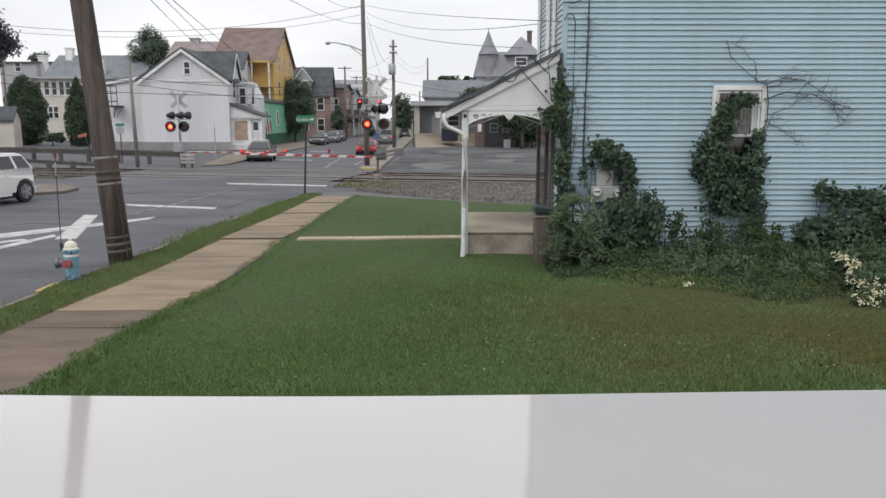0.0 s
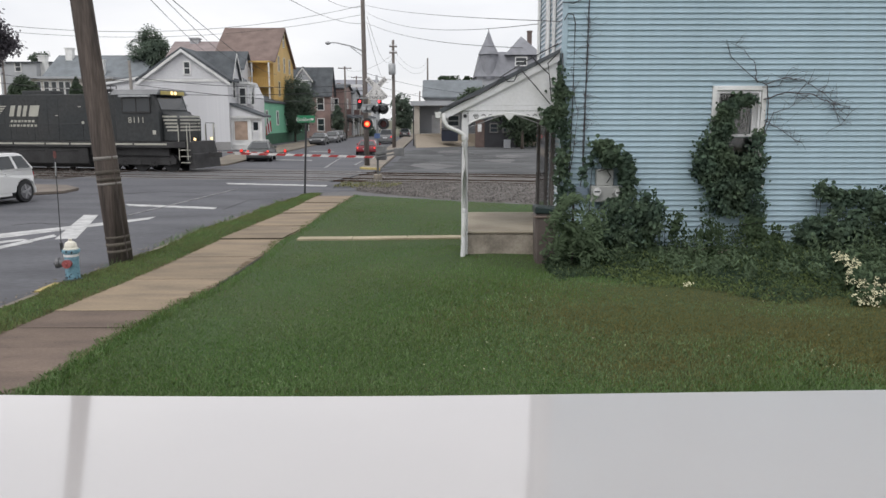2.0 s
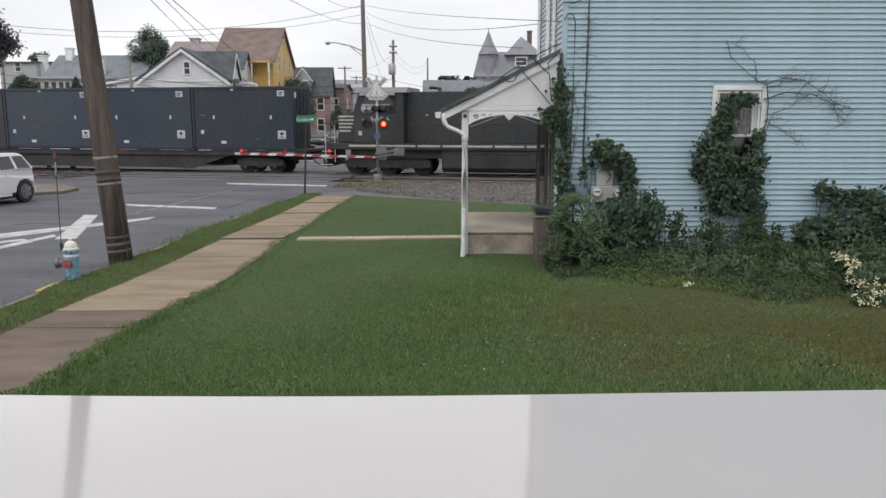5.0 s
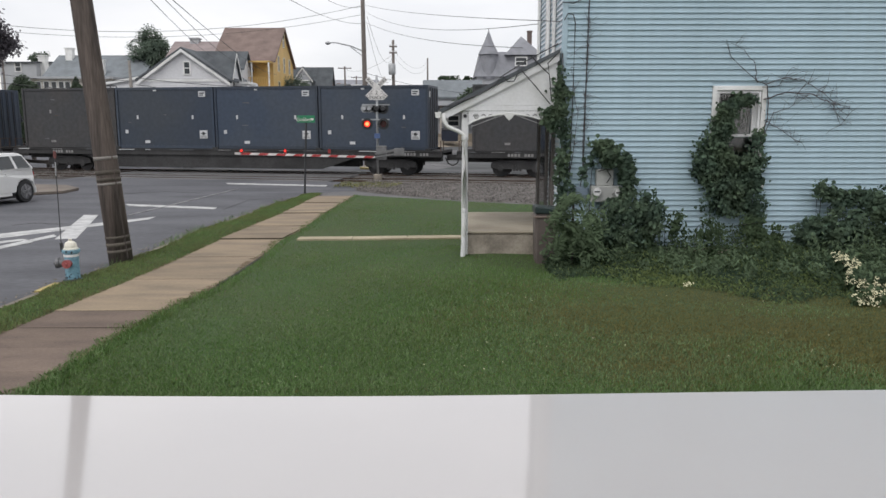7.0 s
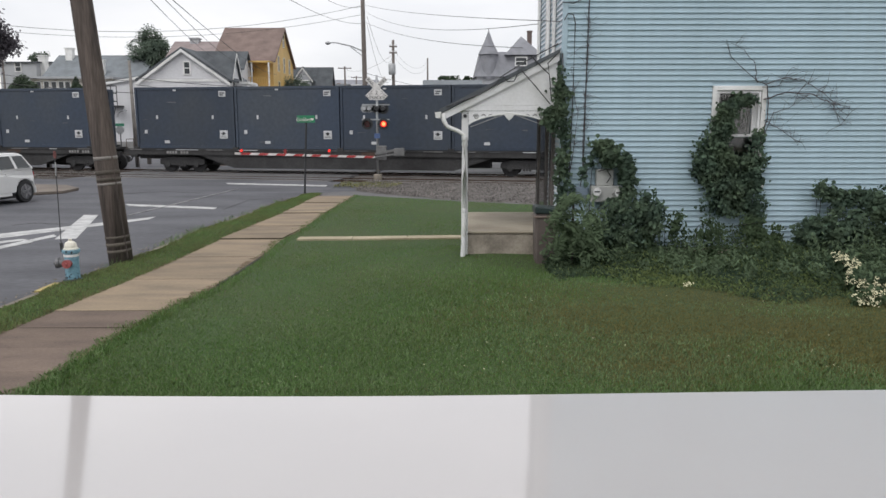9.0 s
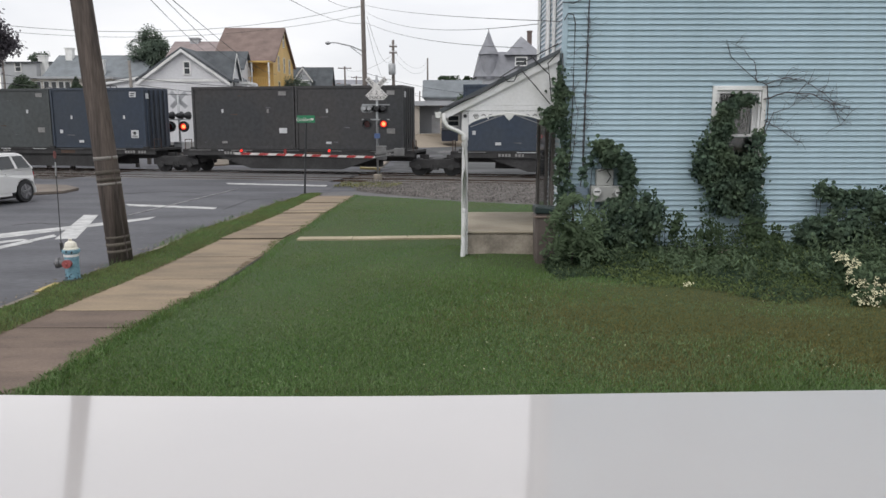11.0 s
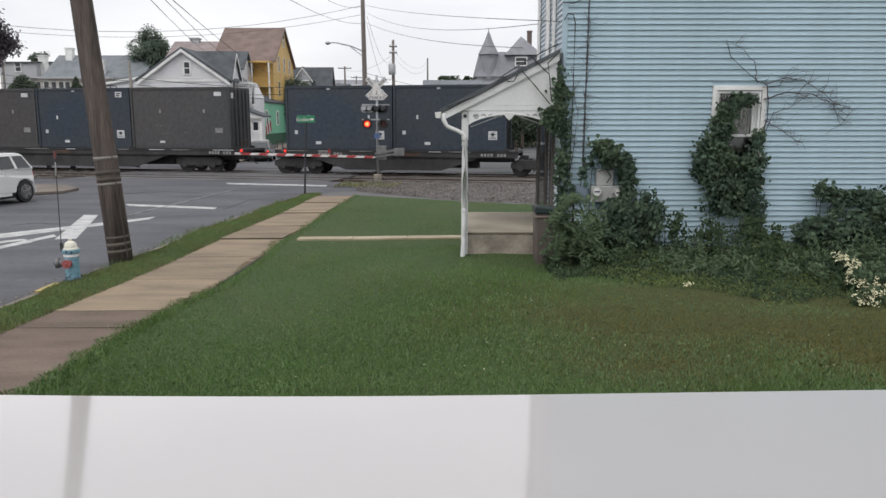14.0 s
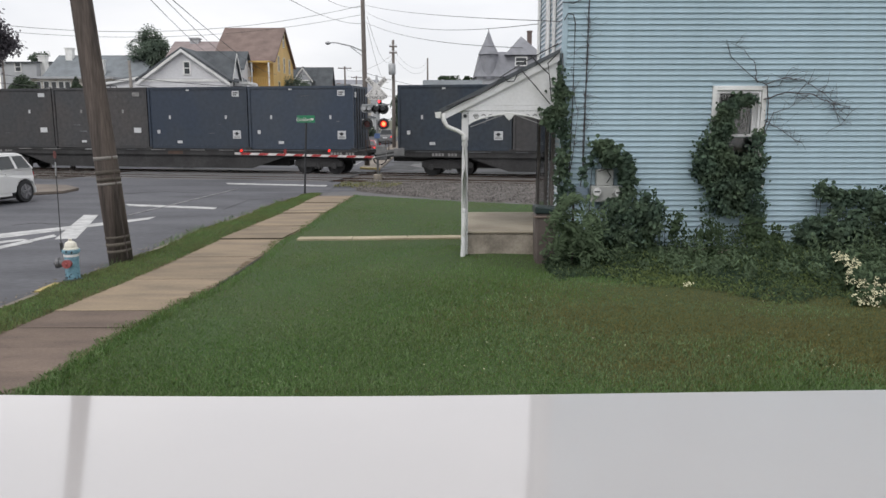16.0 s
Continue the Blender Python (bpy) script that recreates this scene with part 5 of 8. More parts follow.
for j in range(48):
    ya = -8 + j * 0.8
    yb = ya + 0.79
    s.add([(kerb_x(ya) - 0.02, ya, -0.02), (kerb_x(ya) + 0.13, ya, -0.02), (kerb_x(ya) + 0.13, ya, 0.055), (kerb_x(ya) - 0.02, ya, 0.05),
           (kerb_x(yb) - 0.02, yb, -0.02), (kerb_x(yb) + 0.13, yb, -0.02), (kerb_x(yb) + 0.13, yb, 0.055), (kerb_x(yb) - 0.02, yb, 0.05)],
          [(3, 2, 1, 0), (4, 5, 6, 7), (0, 1, 5, 4), (1, 2, 6, 5), (2, 3, 7, 6), (3, 0, 4, 7)])
lone("kerb", s, surf("grimy_kerb", (0.2, 0.175, 0.14), 0.9, 0, 0.3, 1.5, 24, 0.4, col2=(0.09, 0.08, 0.065)), "low concrete kerb mostly lost in the grass", "kerb", kind="structure")
lone("yellow_kerb_paint", Shape().box(kerb_x(13.3) - 0.07, 12.9, 0.0, kerb_x(13.3) + 0.03, 13.6, 0.075), YELLOW_PAINT, "faded yellow paint on the kerb by the hydrant", "kerb paint", kind="structure")
wy0 = 18.75
PATH_CONCRETE = surf("pale_path_concrete", (0.4, 0.345, 0.24), 0.9, 0, 0.14, 1.1, 30, 0.3, col2=(0.3, 0.255, 0.175), rand=0.06)
path = tagged(new("garden_path"), "narrow concrete path from the sidewalk to the porch", "path", kind="structure")
for k in range(3):
    xa, xb = -3.6 + k * 1.36, -3.6 + (k + 1) * 1.36 - 0.012
    s = Shape()
    for x in (xa, xb):
        z = lawn_height(x, wy0)
        s.v += [(x, wy0 - 0.2, z - 0.05), (x, wy0 + 0.2, z - 0.05), (x, wy0 + 0.2, z + 0.045), (x, wy0 - 0.2, z + 0.045)]
    s.f = [(0, 1, 2, 3), (7, 6, 5, 4), (0, 4, 5, 1), (1, 5, 6, 2), (2, 6, 7, 3), (3, 7, 4, 0)]
    part("slab", s, PATH_CONCRETE, path, bevel=0.006)


FAINT_PAINT = surf("worn_thin_paint", (0.3, 0.3, 0.3), 0.75, 0, 0.2, 1.5, 25, 0.2, col2=(0.15, 0.15, 0.155))
MARKS = []


def stripe(pts, label="worn white road marking", mat=None, lift=None):
    s = Shape()
    n, z = len(pts), 0.005 + 0.0025 * len(MARKS)
    base = lift or [0.0] * n
    s.v = [(x, y, q + 0.001) for (x, y), q in zip(pts, base)] + [(x, y, q + z) for (x, y), q in zip(pts, base)]
    s.f = [tuple(range(n, 2 * n))] + [(i, (i + 1) % n, n + (i + 1) % n, n + i) for i in range(n)]
    MARKS.append(lone("road_marking", s, mat or (FAINT_PAINT if "thin" in label or "faint" in label else ROAD_PAINT), label, "road marking", kind="structure"))


stripe([(-12.29, 19.43), (-9.0, 23.72), (-8.97, 23.03), (-11.78, 18.6)])
stripe([(-9.86, 19.14), (-11.45, 24.15), (-10.98, 24.15), (-9.36, 19.24)])
stripe([(-10.84, 17.07), (-10.28, 19.92), (-10.05, 19.62), (-10.57, 16.64)])
stripe([(-11.22, 18.6), (-10.68, 19.14), (-10.27, 18.87), (-10.16, 18.6), (-10.53, 18.87), (-11.02, 18.26)])
stripe([(-10.6, 18.01), (-10.3, 18.87), (-10.13, 18.6), (-10.42, 17.69)])
stripe([(-11.4, 27.27), (-7.8, 26.2), (-7.73, 25.7), (-11.06, 26.72)], "white stop line before the crossing")
stripe([(-10.22, 35.96), (-5.28, 34.77), (-5.28, 34.28), (-9.99, 35.51)], "white stop line before the crossing", lift=(0.041, 0.034, 0.02, 0.028))
stripe([(-9.99, 24.0), (-9.0, 33.37), (-8.94, 33.37), (-9.93, 24.0)], "thin white lane line")
stripe([(-12.79, 46.31), (-6.49, 45.28), (-6.4, 44.63), (-12.6, 45.63)], "faint white crosswalk line")
stripe([(-12.69, 58.17), (-9.8, 57.36), (-9.62, 56.26), (-12.44, 57.04)], "faint white crosswalk line")
stripe([(-7.47, 47.94), (-8.14, 60.76), (-8.05, 60.76), (-7.32, 47.94)], "thin white lane line")
stripe([(-5.97, 50.93), (-5.92, 55.8), (-5.8, 55.8), (-5.82, 50.93)], "thin white lane line")
stripe([(-12.82, 73.89), (-10.25, 72.59), (-10.18, 71.33), (-12.71, 72.59)], "faint white crosswalk line")

# patches and cracks in the lot beyond the track
for k, (pts, lab, mat) in enumerate((([(-3.24, 43.82), (5.4, 42.01), (12.54, 82.82), (1.04, 88.14), (-3.48, 73.89)], "dark worn asphalt of the lot", DARK_LOT),                                                                           ([(-15.62, 38.8), (-10.76, 37.37), (-11.75, 41.16), (-16.75, 42.45)], "pale worn patch by the rails", OLD_ASPHALT))):
    sheet("asphalt_patch", pts, 0.004 + 0.002 * k, mat, lab, "asphalt patch")
seam = random.Random(31)
for k in range(9):
    cx, cy = seam.uniform(-2.6, 6.0), seam.uniform(45, 74)
    rim = [(cx + (0.6 + 1.6 * seam.random()) * math.cos(a), cy + (1.2 + 3.0 * seam.random()) * math.sin(a)) for a in [j * math.pi / 5 for j in range(10)]]
    sheet("asphalt_patch", rim, 0.0085 + 0.0008 * k, OLD_ASPHALT if k % 2 else LOT_PATCH, "uneven patch in the asphalt of the lot", "asphalt patch")
crack = Shape()
for _ in range(16):
    x, y = seam.uniform(-3.2, 5.5), seam.uniform(44.5, 76)
    for _ in range(seam.randint(3, 7)):
        xn, yn = x + seam.uniform(0.2, 0.7), y + seam.uniform(-1.3, 1.3)
        crack.beam((x, y, 0.018), (xn, yn, 0.018), seam.uniform(0.03, 0.08), 0.008)
        x, y = xn, yn
lone("asphalt_crack", crack, surf("dusty_crack", (0.19, 0.185, 0.18), 0.9), "pale dusty cracks across the lot", "asphalt cracks", kind="structure")
crack = Shape()
for pts in (((-3.41, 55.04), (-0.76, 54.31), (0.46, 57.36), (2.68, 55.04), (4.45, 59.88)), ((-2.61, 49.09), (-0.9, 50.93), (0.29, 49.09)), ((-10.67, 40.74), (-8.2, 42.01), (-4.38, 41.16)), ((-19.16, 46.84), (-14.37, 43.82), (-12.84, 45.28))):
    for (xa, ya), (xb, yb) in zip(pts, pts[1:]):
        for k in range(6):
            xm, ym, xn, yn = xa + (xb - xa) * k / 6, ya + (yb - ya) * k / 6, xa + (xb - xa) * (k + 1.1) / 6, ya + (yb - ya) * (k + 1.1) / 6
            j0, j1 = rnd.uniform(-0.12, 0.12), rnd.uniform(-0.12, 0.12)
            crack.beam((xm, ym + j0, 0.016), (xn, yn + j1, 0.016), rnd.uniform(0.04, 0.12), 0.01)
lone("asphalt_crack", crack, surf("pale_crack_sealer", (0.15, 0.148, 0.146), 0.85), "pale sealed cracks in the asphalt", "asphalt cracks", kind="structure")
crack = Shape()
for pts in (((-12.37, 21.65), (-11.97, 22.14), (-10.86, 21.89)), ((-7.4, 25.53), (-7.32, 28.63), (-6.26, 29.68)), ((-13.36, 30.82), (-11.74, 32.04), (-9.85, 31.3))):
    for (xa, ya), (xb, yb) in zip(pts, pts[1:]):
        for k in range(8):
            xm, ym, xn, yn = xa + (xb - xa) * k / 8, ya + (yb - ya) * k / 8, xa + (xb - xa) * (k + 1) / 8, ya + (yb - ya) * (k + 1) / 8
            crack.beam((xm, ym + rnd.uniform(-0.07, 0.07), 0.016), (xn, yn + rnd.uniform(-0.07, 0.07), 0.016), rnd.uniform(0.01, 0.025), 0.006)
lone("road_crack", crack, DARK_LOT, "thin dark cracks wandering over the road", "asphalt cracks", kind="structure")
ap = Shape().add([(*(-2.92, 82.82), 0.01), (*(6.35, 90.07), 0.01), (12.5, 90.0, 1.35), (-3.22, 90.0, 1.35), (*(-2.92, 82.82), -0.1), (*(6.35, 90.07), -0.1), (12.5, 90.0, -0.1), (-3.22, 90.0, -0.1)], [(0, 1, 2, 3), (0, 4, 5, 1), (1, 5, 6, 2), (2, 6, 7, 3), (3, 7, 4, 0)])
lone("concrete_apron", ap, surf("tan_concrete", (0.3, 0.255, 0.2), 0.9, 0, 0.12, 0.3, 15, 0.2), "tan concrete apron sloping up to the beige building", "apron", kind="structure")
# pavement island beside the far street
s = Shape().prism([(-5.05, 46.84), (-3.79, 45.79), (-3.96, 65.63), (-5.2, 160), (-7.2, 160), (-5.8, 76.65)], 0.0, 0.14, "z")
lone("pavement", s, surf("grey_tan_pavement", (0.235, 0.2, 0.165), 0.9, 0, 0.25, 0.5, 15, 0.2, col2=(0.17, 0.15, 0.125)), "grey-tan concrete pavement along the far street", "pavement", kind="structure", bevel=0.02)
s = Shape().prism([(-5.03, 46.31), (-3.71, 45.28), (-3.79, 45.79), (-5.05, 46.84)], 0.0, 0.15, "z")
lone("painted_kerb", s, YELLOW_PAINT, "yellow painted kerb at the corner", "kerb", kind="structure")
s = Shape().prism([(-15.5, 49.09), (-14.32, 50.3), (-14.6, 70), (-16.4, 160), (-19.4, 160), (-18.8, 78), (-17.9, 64)], 0.0, 0.12, "z")
lone("pavement", s, surf("worn_brown_pavement", (0.2, 0.165, 0.13), 0.9, 0, 0.25, 0.5, 15, 0.2, col2=(0.13, 0.115, 0.09)), "worn brownish pavement along the far street", "pavement", kind="structure", bevel=0.02)
s = Shape().prism([(-18.26, 28.43), (-16.44, 30.58), (-15.61, 31.3), (-15.68, 32.82), (-16.89, 34.21), (-22.66, 35.41)], 0.0, 0.12, "z")
lone("corner_pavement", s, surf("stained_tan_concrete", (0.19, 0.16, 0.135), 0.9, 0, 0.2, 0.5, 20, 0.2), "tan concrete corner with a dark worn kerb", "pavement", kind="structure", bevel=0.02)

# ---- the two tracks and their ballast ----
def ballast_bed(s0, s1, o0, o1, z=0.0):
    s = Shape()
    rr = random.Random(3)
    nx, ny = int((s1 - s0) / 0.6), 16
    for i in range(nx + 1):
        for j in range(ny + 1):
            u = j / ny
            p = on_track(s0 + (s1 - s0) * i / nx, o0 + (o1 - o0) * u + rr.uniform(-0.1, 0.1), z - 0.03 + 0.06 * min(1, 4 * u, 4 * (1 - u)) + rr.uniform(-0.02, 0.02))
            s.v.append(tuple(p))
    s.f = [(i * (ny + 1) + j, (i + 1) * (ny + 1) + j, (i + 1) * (ny + 1) + j + 1, i * (ny + 1) + j + 1) for i in range(nx) for j in range(ny)]
    return s


BALLAST_END = ((-4.2, 33.2), (-3.1, 31.5), (-1.2, 29.8), (0.6, 28.3), (3.3, 27.0), (40.0, 19.0))
s = Shape()
rr = random.Random(9)
for i in range(121):
    x = -4.2 + 44.0 * (i / 120) ** 1.4
    ya, yb = along(BALLAST_END, x), 36.6 - 0.2 * x
    for j in range(25):
        u = j / 24
        s.v.append((x + rr.uniform(-0.04, 0.04), ya + (yb - ya) * u + rr.uniform(-0.05, 0.05), -0.02 + 0.07 * min(1, 5 * u) * min(1, (x + 4.2) / 0.8) + rr.uniform(-0.015, 0.02)))
s.f = [(i * 25 + j, (i + 1) * 25 + j, (i + 1) * 25 + j + 1, i * 25 + j + 1) for i in range(120) for j in range(24)]
lone("ballast_verge", s, BALLAST, "brown-grey crushed stone beside the track", "ballast", kind="structure")
sheet("alley", [(-5.9, 31.6), (-5.9, 29.4), (-3.3, 29.4), (-1.0, 28.2), (0.6, 27.0), (3.2, 25.9), (40, 17), (40, 20.5), (3.3, 27.6), (0.6, 29.0), (-1.2, 30.4), (-3.1, 32.2), (-4.4, 33.4)], -0.006, OLD_ASPHALT, "narrow strip of worn asphalt beside the ballast", "alley")
lone("ballast", ballast_bed(-1.6, 48, -2.6, 5.2), BALLAST, "brown-grey crushed stone ballast", "ballast", kind="structure")
lone("ballast", ballast_bed(-70, -15.5, -2.6, 7.4), surf("dark_cinder", (0.085, 0.076, 0.07), 0.95, 0, 0.4, 1.5, 10, 0.9, col2=(0.05, 0.046, 0.043), spec=0.15), "dark cinder and stone bed under the rails", "ballast", kind="structure")
rs = Shape()
rr = random.Random(5)
for k in range(9000):
    if k % 8:
        x = -3.7 + 13.0 * rr.random() ** 1.2
        ya = along(BALLAST_END, x)
        p = Vector((x, ya + 0.1 + (36.5 - 0.2 * x - ya) * rr.random() ** 0.9, 0))
    else:
        p = on_track(rr.uniform(-30, -16), rr.uniform(1, 7))
    r = rr.uniform(0.025, 0.06)
    a = rr.uniform(0, 6.28)
    q = [(p.x + r * math.cos(a + j * 2.09), p.y + r * math.sin(a + j * 2.09), 0.04) for j in range(3)]
    rs.add(q + [(p.x, p.y, 0.04 + r * 1.3)], [(0, 1, 3), (1, 2, 3), (2, 0, 3)])
lone("loose_stone", rs, BALLAST, "loose crushed stones on the ballast", "stones", kind="stuff")
for off, lab in ((0.0, "far"), (4.1, "near")):
    tr = thing("railway_track", pose(0, 0, 0), "steel rails on dark wooden ties", "railway track", kind="structure")
    for q in (-0.75, 0.75):
        a, b = on_track(-75, off + q, -0.01), on_track(50, off + q, -0.01)
        part("rail", Shape().beam(a, b, 0.14, 0.03).beam(a + Vector((0, 0, 0.04)), b + Vector((0, 0, 0.04)), 0.02, 0.1).beam(a + Vector((0, 0, 0.085)), b + Vector((0, 0, 0.085)), 0.07, 0.035), RUST, tr)
        part("rail_head", Shape().beam(a + Vector((0, 0, 0.104)), b + Vector((0, 0, 0.104)), 0.045, 0.004), RAIL_TOP, tr)
    tie = None
    for k in range(125):
        s0 = -73 + k
        if -15.2 < s0 < -1.8:
            continue
        p = on_track(s0, off, -0.04)
        if tie is None:
            tie = Shape().box(-0.12, -1.3, -0.1, 0.12, 1.3, 0.075).mesh("tie")
            tie.materials.append(TIE)
        ob = new("tie", tie)
        ob.parent, ob.matrix_basis = tr, Matrix.Translation(p) @ pose(0, 0, 0, 0, 0, TRACK_TURN)
cs = Shape()
for off in (0.0, 4.1):
    for o0, o1 in ((off - 2.3, off - 0.83), (off - 0.66, off + 0.66), (off + 0.83, off + 1.8)):
        p = [on_track(-15.3, o0), on_track(-1.7, o0), on_track(-1.7, o1), on_track(-15.3, o1)]
        cs.prism([(v.x, v.y) for v in p], 0.0, 0.072, "z")
lone("crossing_deck", cs, OLD_ASPHALT, "patched asphalt deck between the rails", "crossing deck", kind="structure", bevel=0.03)
p = [on_track(-15.4, 9.5), on_track(-0.3, 9.5), on_track(-1.0, 5.9), on_track(-15.3, 5.9)]
s = Shape()
s.v = [(v.x, v.y, z) for v, z in zip(p, (0.004, 0.004, 0.068, 0.068))] + [(v.x, v.y, z) for v, z in zip([on_track(-15.3, -2.3), on_track(-1.7, -2.3), on_track(-1.6, -6), on_track(-15.4, -6)], (0.068, 0.068, 0.004, 0.004))]
s.f = [(0, 1, 2, 3), (4, 5, 6, 7)]
lone("crossing_ramp", s, ASPHALT, "asphalt ramps up to the rails", "road", kind="structure")

# guard rails on the far side, left of the crossing
W_BEAM = surf("rusty_galvanised_beam", (0.105, 0.095, 0.09), 0.75, 0.2, 0.25, 0.8, 14, 0.1, col2=(0.07, 0.06, 0.055))
for (xa, ya), (xb, yb), n, hgt, deep in (((-38.79, 61.68), (-17.36, 50.93), 8, 0.9, 0.36), ((-33.07, 53.23), (-20.16, 44.68), 6, 0.5, 0.2)):
    gr = thing("guard_rail", pose(0, 0, 0), "weathered steel guard rail on timber posts", "guard rail", "guard rails")
    sec = Shape()
    for dz in (-deep * 0.3, deep * 0.3):
        sec.beam((xa, ya, hgt - deep / 2 + dz), (xb, yb, hgt - deep / 2 + dz), 0.08, deep * 0.42)
    sec.beam((xa, ya + 0.03, hgt - deep / 2), (xb, yb + 0.03, hgt - deep / 2), 0.03, deep * 0.9)
    part("beam", sec, W_BEAM, gr)
    for k in range(n + 1):
        x, y = xa + (xb - xa) * k / n, ya + (yb - ya) * k / n
        part("post", Shape().box(x - 0.1, y - 0.08, 0, x + 0.1, y + 0.2, hgt + 0.03), W_BEAM, gr)


# ---- poles, lamps and signals ----
def cable(s, a, b, sag, r=0.012, n=14):
    a, b = Vector(a), Vector(b)
    s.tube([a.lerp(b, k / n) - Vector((0, 0, sag * 4 * (k / n) * (1 - k / n))) for k in range(n + 1)], r, 4, False)


lean = thing("leaning_pole", pose(-6.79, 15.83, 0.05), "leaning weathered wooden utility pole with metal bands", "utility pole")
LEAN = Vector((-0.43, 0, 5.35)).normalized()
pole_pts = [LEAN * t for t in (0, 2, 4, 6, 8, 10, 12.4)]
part("shaft", Shape().tube([p - LEAN * 0.2 if i == 0 else p for i, p in enumerate(pole_pts)], [0.245, 0.232, 0.218, 0.205, 0.19, 0.175, 0.16], 18), POLE_WOOD, lean, smooth=True)
for t, h in ((0.2, 0.07), (0.34, 0.08), (0.5, 0.06), (1.62, 0.05), (1.7, 0.08), (1.84, 0.09), (2.14, 0.07)):
    part("band", Shape().tube([LEAN * t, LEAN * (t + h)], 0.2515 - 0.0072 * t, 18), surf("dull_strap", (0.27, 0.25, 0.23), 0.7, 0.2) if t > 2 or t == 1.62 else TIE, lean, "strap round the pole", smooth=True)
part("conduit", Shape().tube([LEAN * 0.1 + Vector((0.2, -0.13, 0)), LEAN * 6 + Vector((0.16, -0.12, 0))], 0.018, 6), POLE_WOOD, lean)


GREY_POLE = surf("grey_pole_wood", (0.25, 0.23, 0.21), 0.9, 0, 0.2, 2.5, 30, 0.4)
STREET_POLE = surf("weathered_pole_wood", (0.19, 0.165, 0.15), 0.9, 0, 0.25, 2.5, 30, 0.4, grain=(1, 1, 0.1))


def utility_pole(label, x, y, top, r=0.15, arms=(), group="utility poles", mat=None, tilt=0.0):
    p = thing("utility_pole", pose(x, y, 0), label, "utility pole", group)
    part("shaft", Shape().tube([(0, 0, -0.1), (tilt / 2, 0, top / 2), (tilt, 0, top)], [r, r * 0.85, r * 0.65], 12), mat or STREET_POLE, p, smooth=True)
    for z, w in arms:
        part("cross_arm", Shape().box(-w / 2, -0.14, z, w / 2, -0.03, z + 0.12), STREET_POLE, p)
        for k in range(4):
            part("insulator", Shape().lathe([(0.04, 0), (0.07, 0.06), (0.05, 0.14), (0.02, 0.18)], (-w / 2 + 0.1 + (w - 0.2) * k / 3, -0.085, z + 0.12), 8), OLD_WHITE, p)
    return p


lp = utility_pole("wooden pole carrying a street lamp and traffic signals", -4.8, 48.51, 13.0, 0.17, tilt=-0.15)
lz = 7.13
arm = part("lamp_arm", Shape().tube([(-0.05, 0, lz), (-0.9, 0, lz + 0.35), (-1.8, 0, lz + 0.55), (-2.2, 0, lz + 0.55)], 0.04, 8).tube([(-0.05, 0, lz - 0.35), (-0.9, 0, lz + 0.3)], 0.03, 6), STEEL, lp, "curved street lamp arm")
part("lamp_head", Shape().lathe([(0.05, 0), (0.16, 0.05), (0.17, 0.14), (0.08, 0.2)], (-2.3, 0, lz + 0.42), 12), STEEL, arm, smooth=True)
part("sign_plate", Shape().box(-0.9, -0.25, 4.98, -0.2, -0.22, 5.15), OLD_WHITE, lp)
for x in (-0.326, 0.868):
    tl = part("traffic_signal", Shape().box(x - 0.15, -0.7, 3.66, x + 0.15, -0.45, 4.27), DARK, lp, "dark traffic signal showing red", bevel=0.02)
    part("lens", Shape().tube([(x, -0.72, 4.1), (x, -0.705, 4.1)], 0.075, 12), glow("red_signal", (1.0, 0.05, 0.06), 3.0), tl, "glowing red lens")
    part("visor", Shape().tube([(x, -0.95, 4.14), (x, -0.7, 4.14)], 0.14, 12, False), DARK, tl)
part("arm", Shape().beam((-0.6, -0.5, 4.31), (0.75, -0.5, 4.31), 0.06, 0.06), STEEL, lp)
p2 = utility_pole("wooden pole with a transformer can", -5.08, 80, 10.98, 0.2, ((10.26, 0.8), (9.64, 0.8)))
part("transformer", Shape().lathe([(0.33, 0), (0.36, 0.1), (0.36, 1.0), (0.3, 1.1)], (-0.1, -0.5, 7.51), 14), STEEL, p2, "grey transformer can", smooth=True)
utility_pole("far wooden utility pole", -14.82, 118, 10.9, 0.18, ((10.56, 2.0),))
utility_pole("far wooden utility pole", -16.65, 150, 11.24, 0.18, ((10.92, 2.0),))
utility_pole("far wooden utility pole", -2.46, 125, 12.68, 0.18)
utility_pole("far wooden utility pole", -4.49, 150, 8.37, 0.18)
utility_pole("grey wooden pole beside the white house", -19.56, 49.09, 6.65, 0.13, mat=GREY_POLE, tilt=-0.12)
utility_pole("thin pole behind the trees", -50.61, 90, 10.79, 0.15)

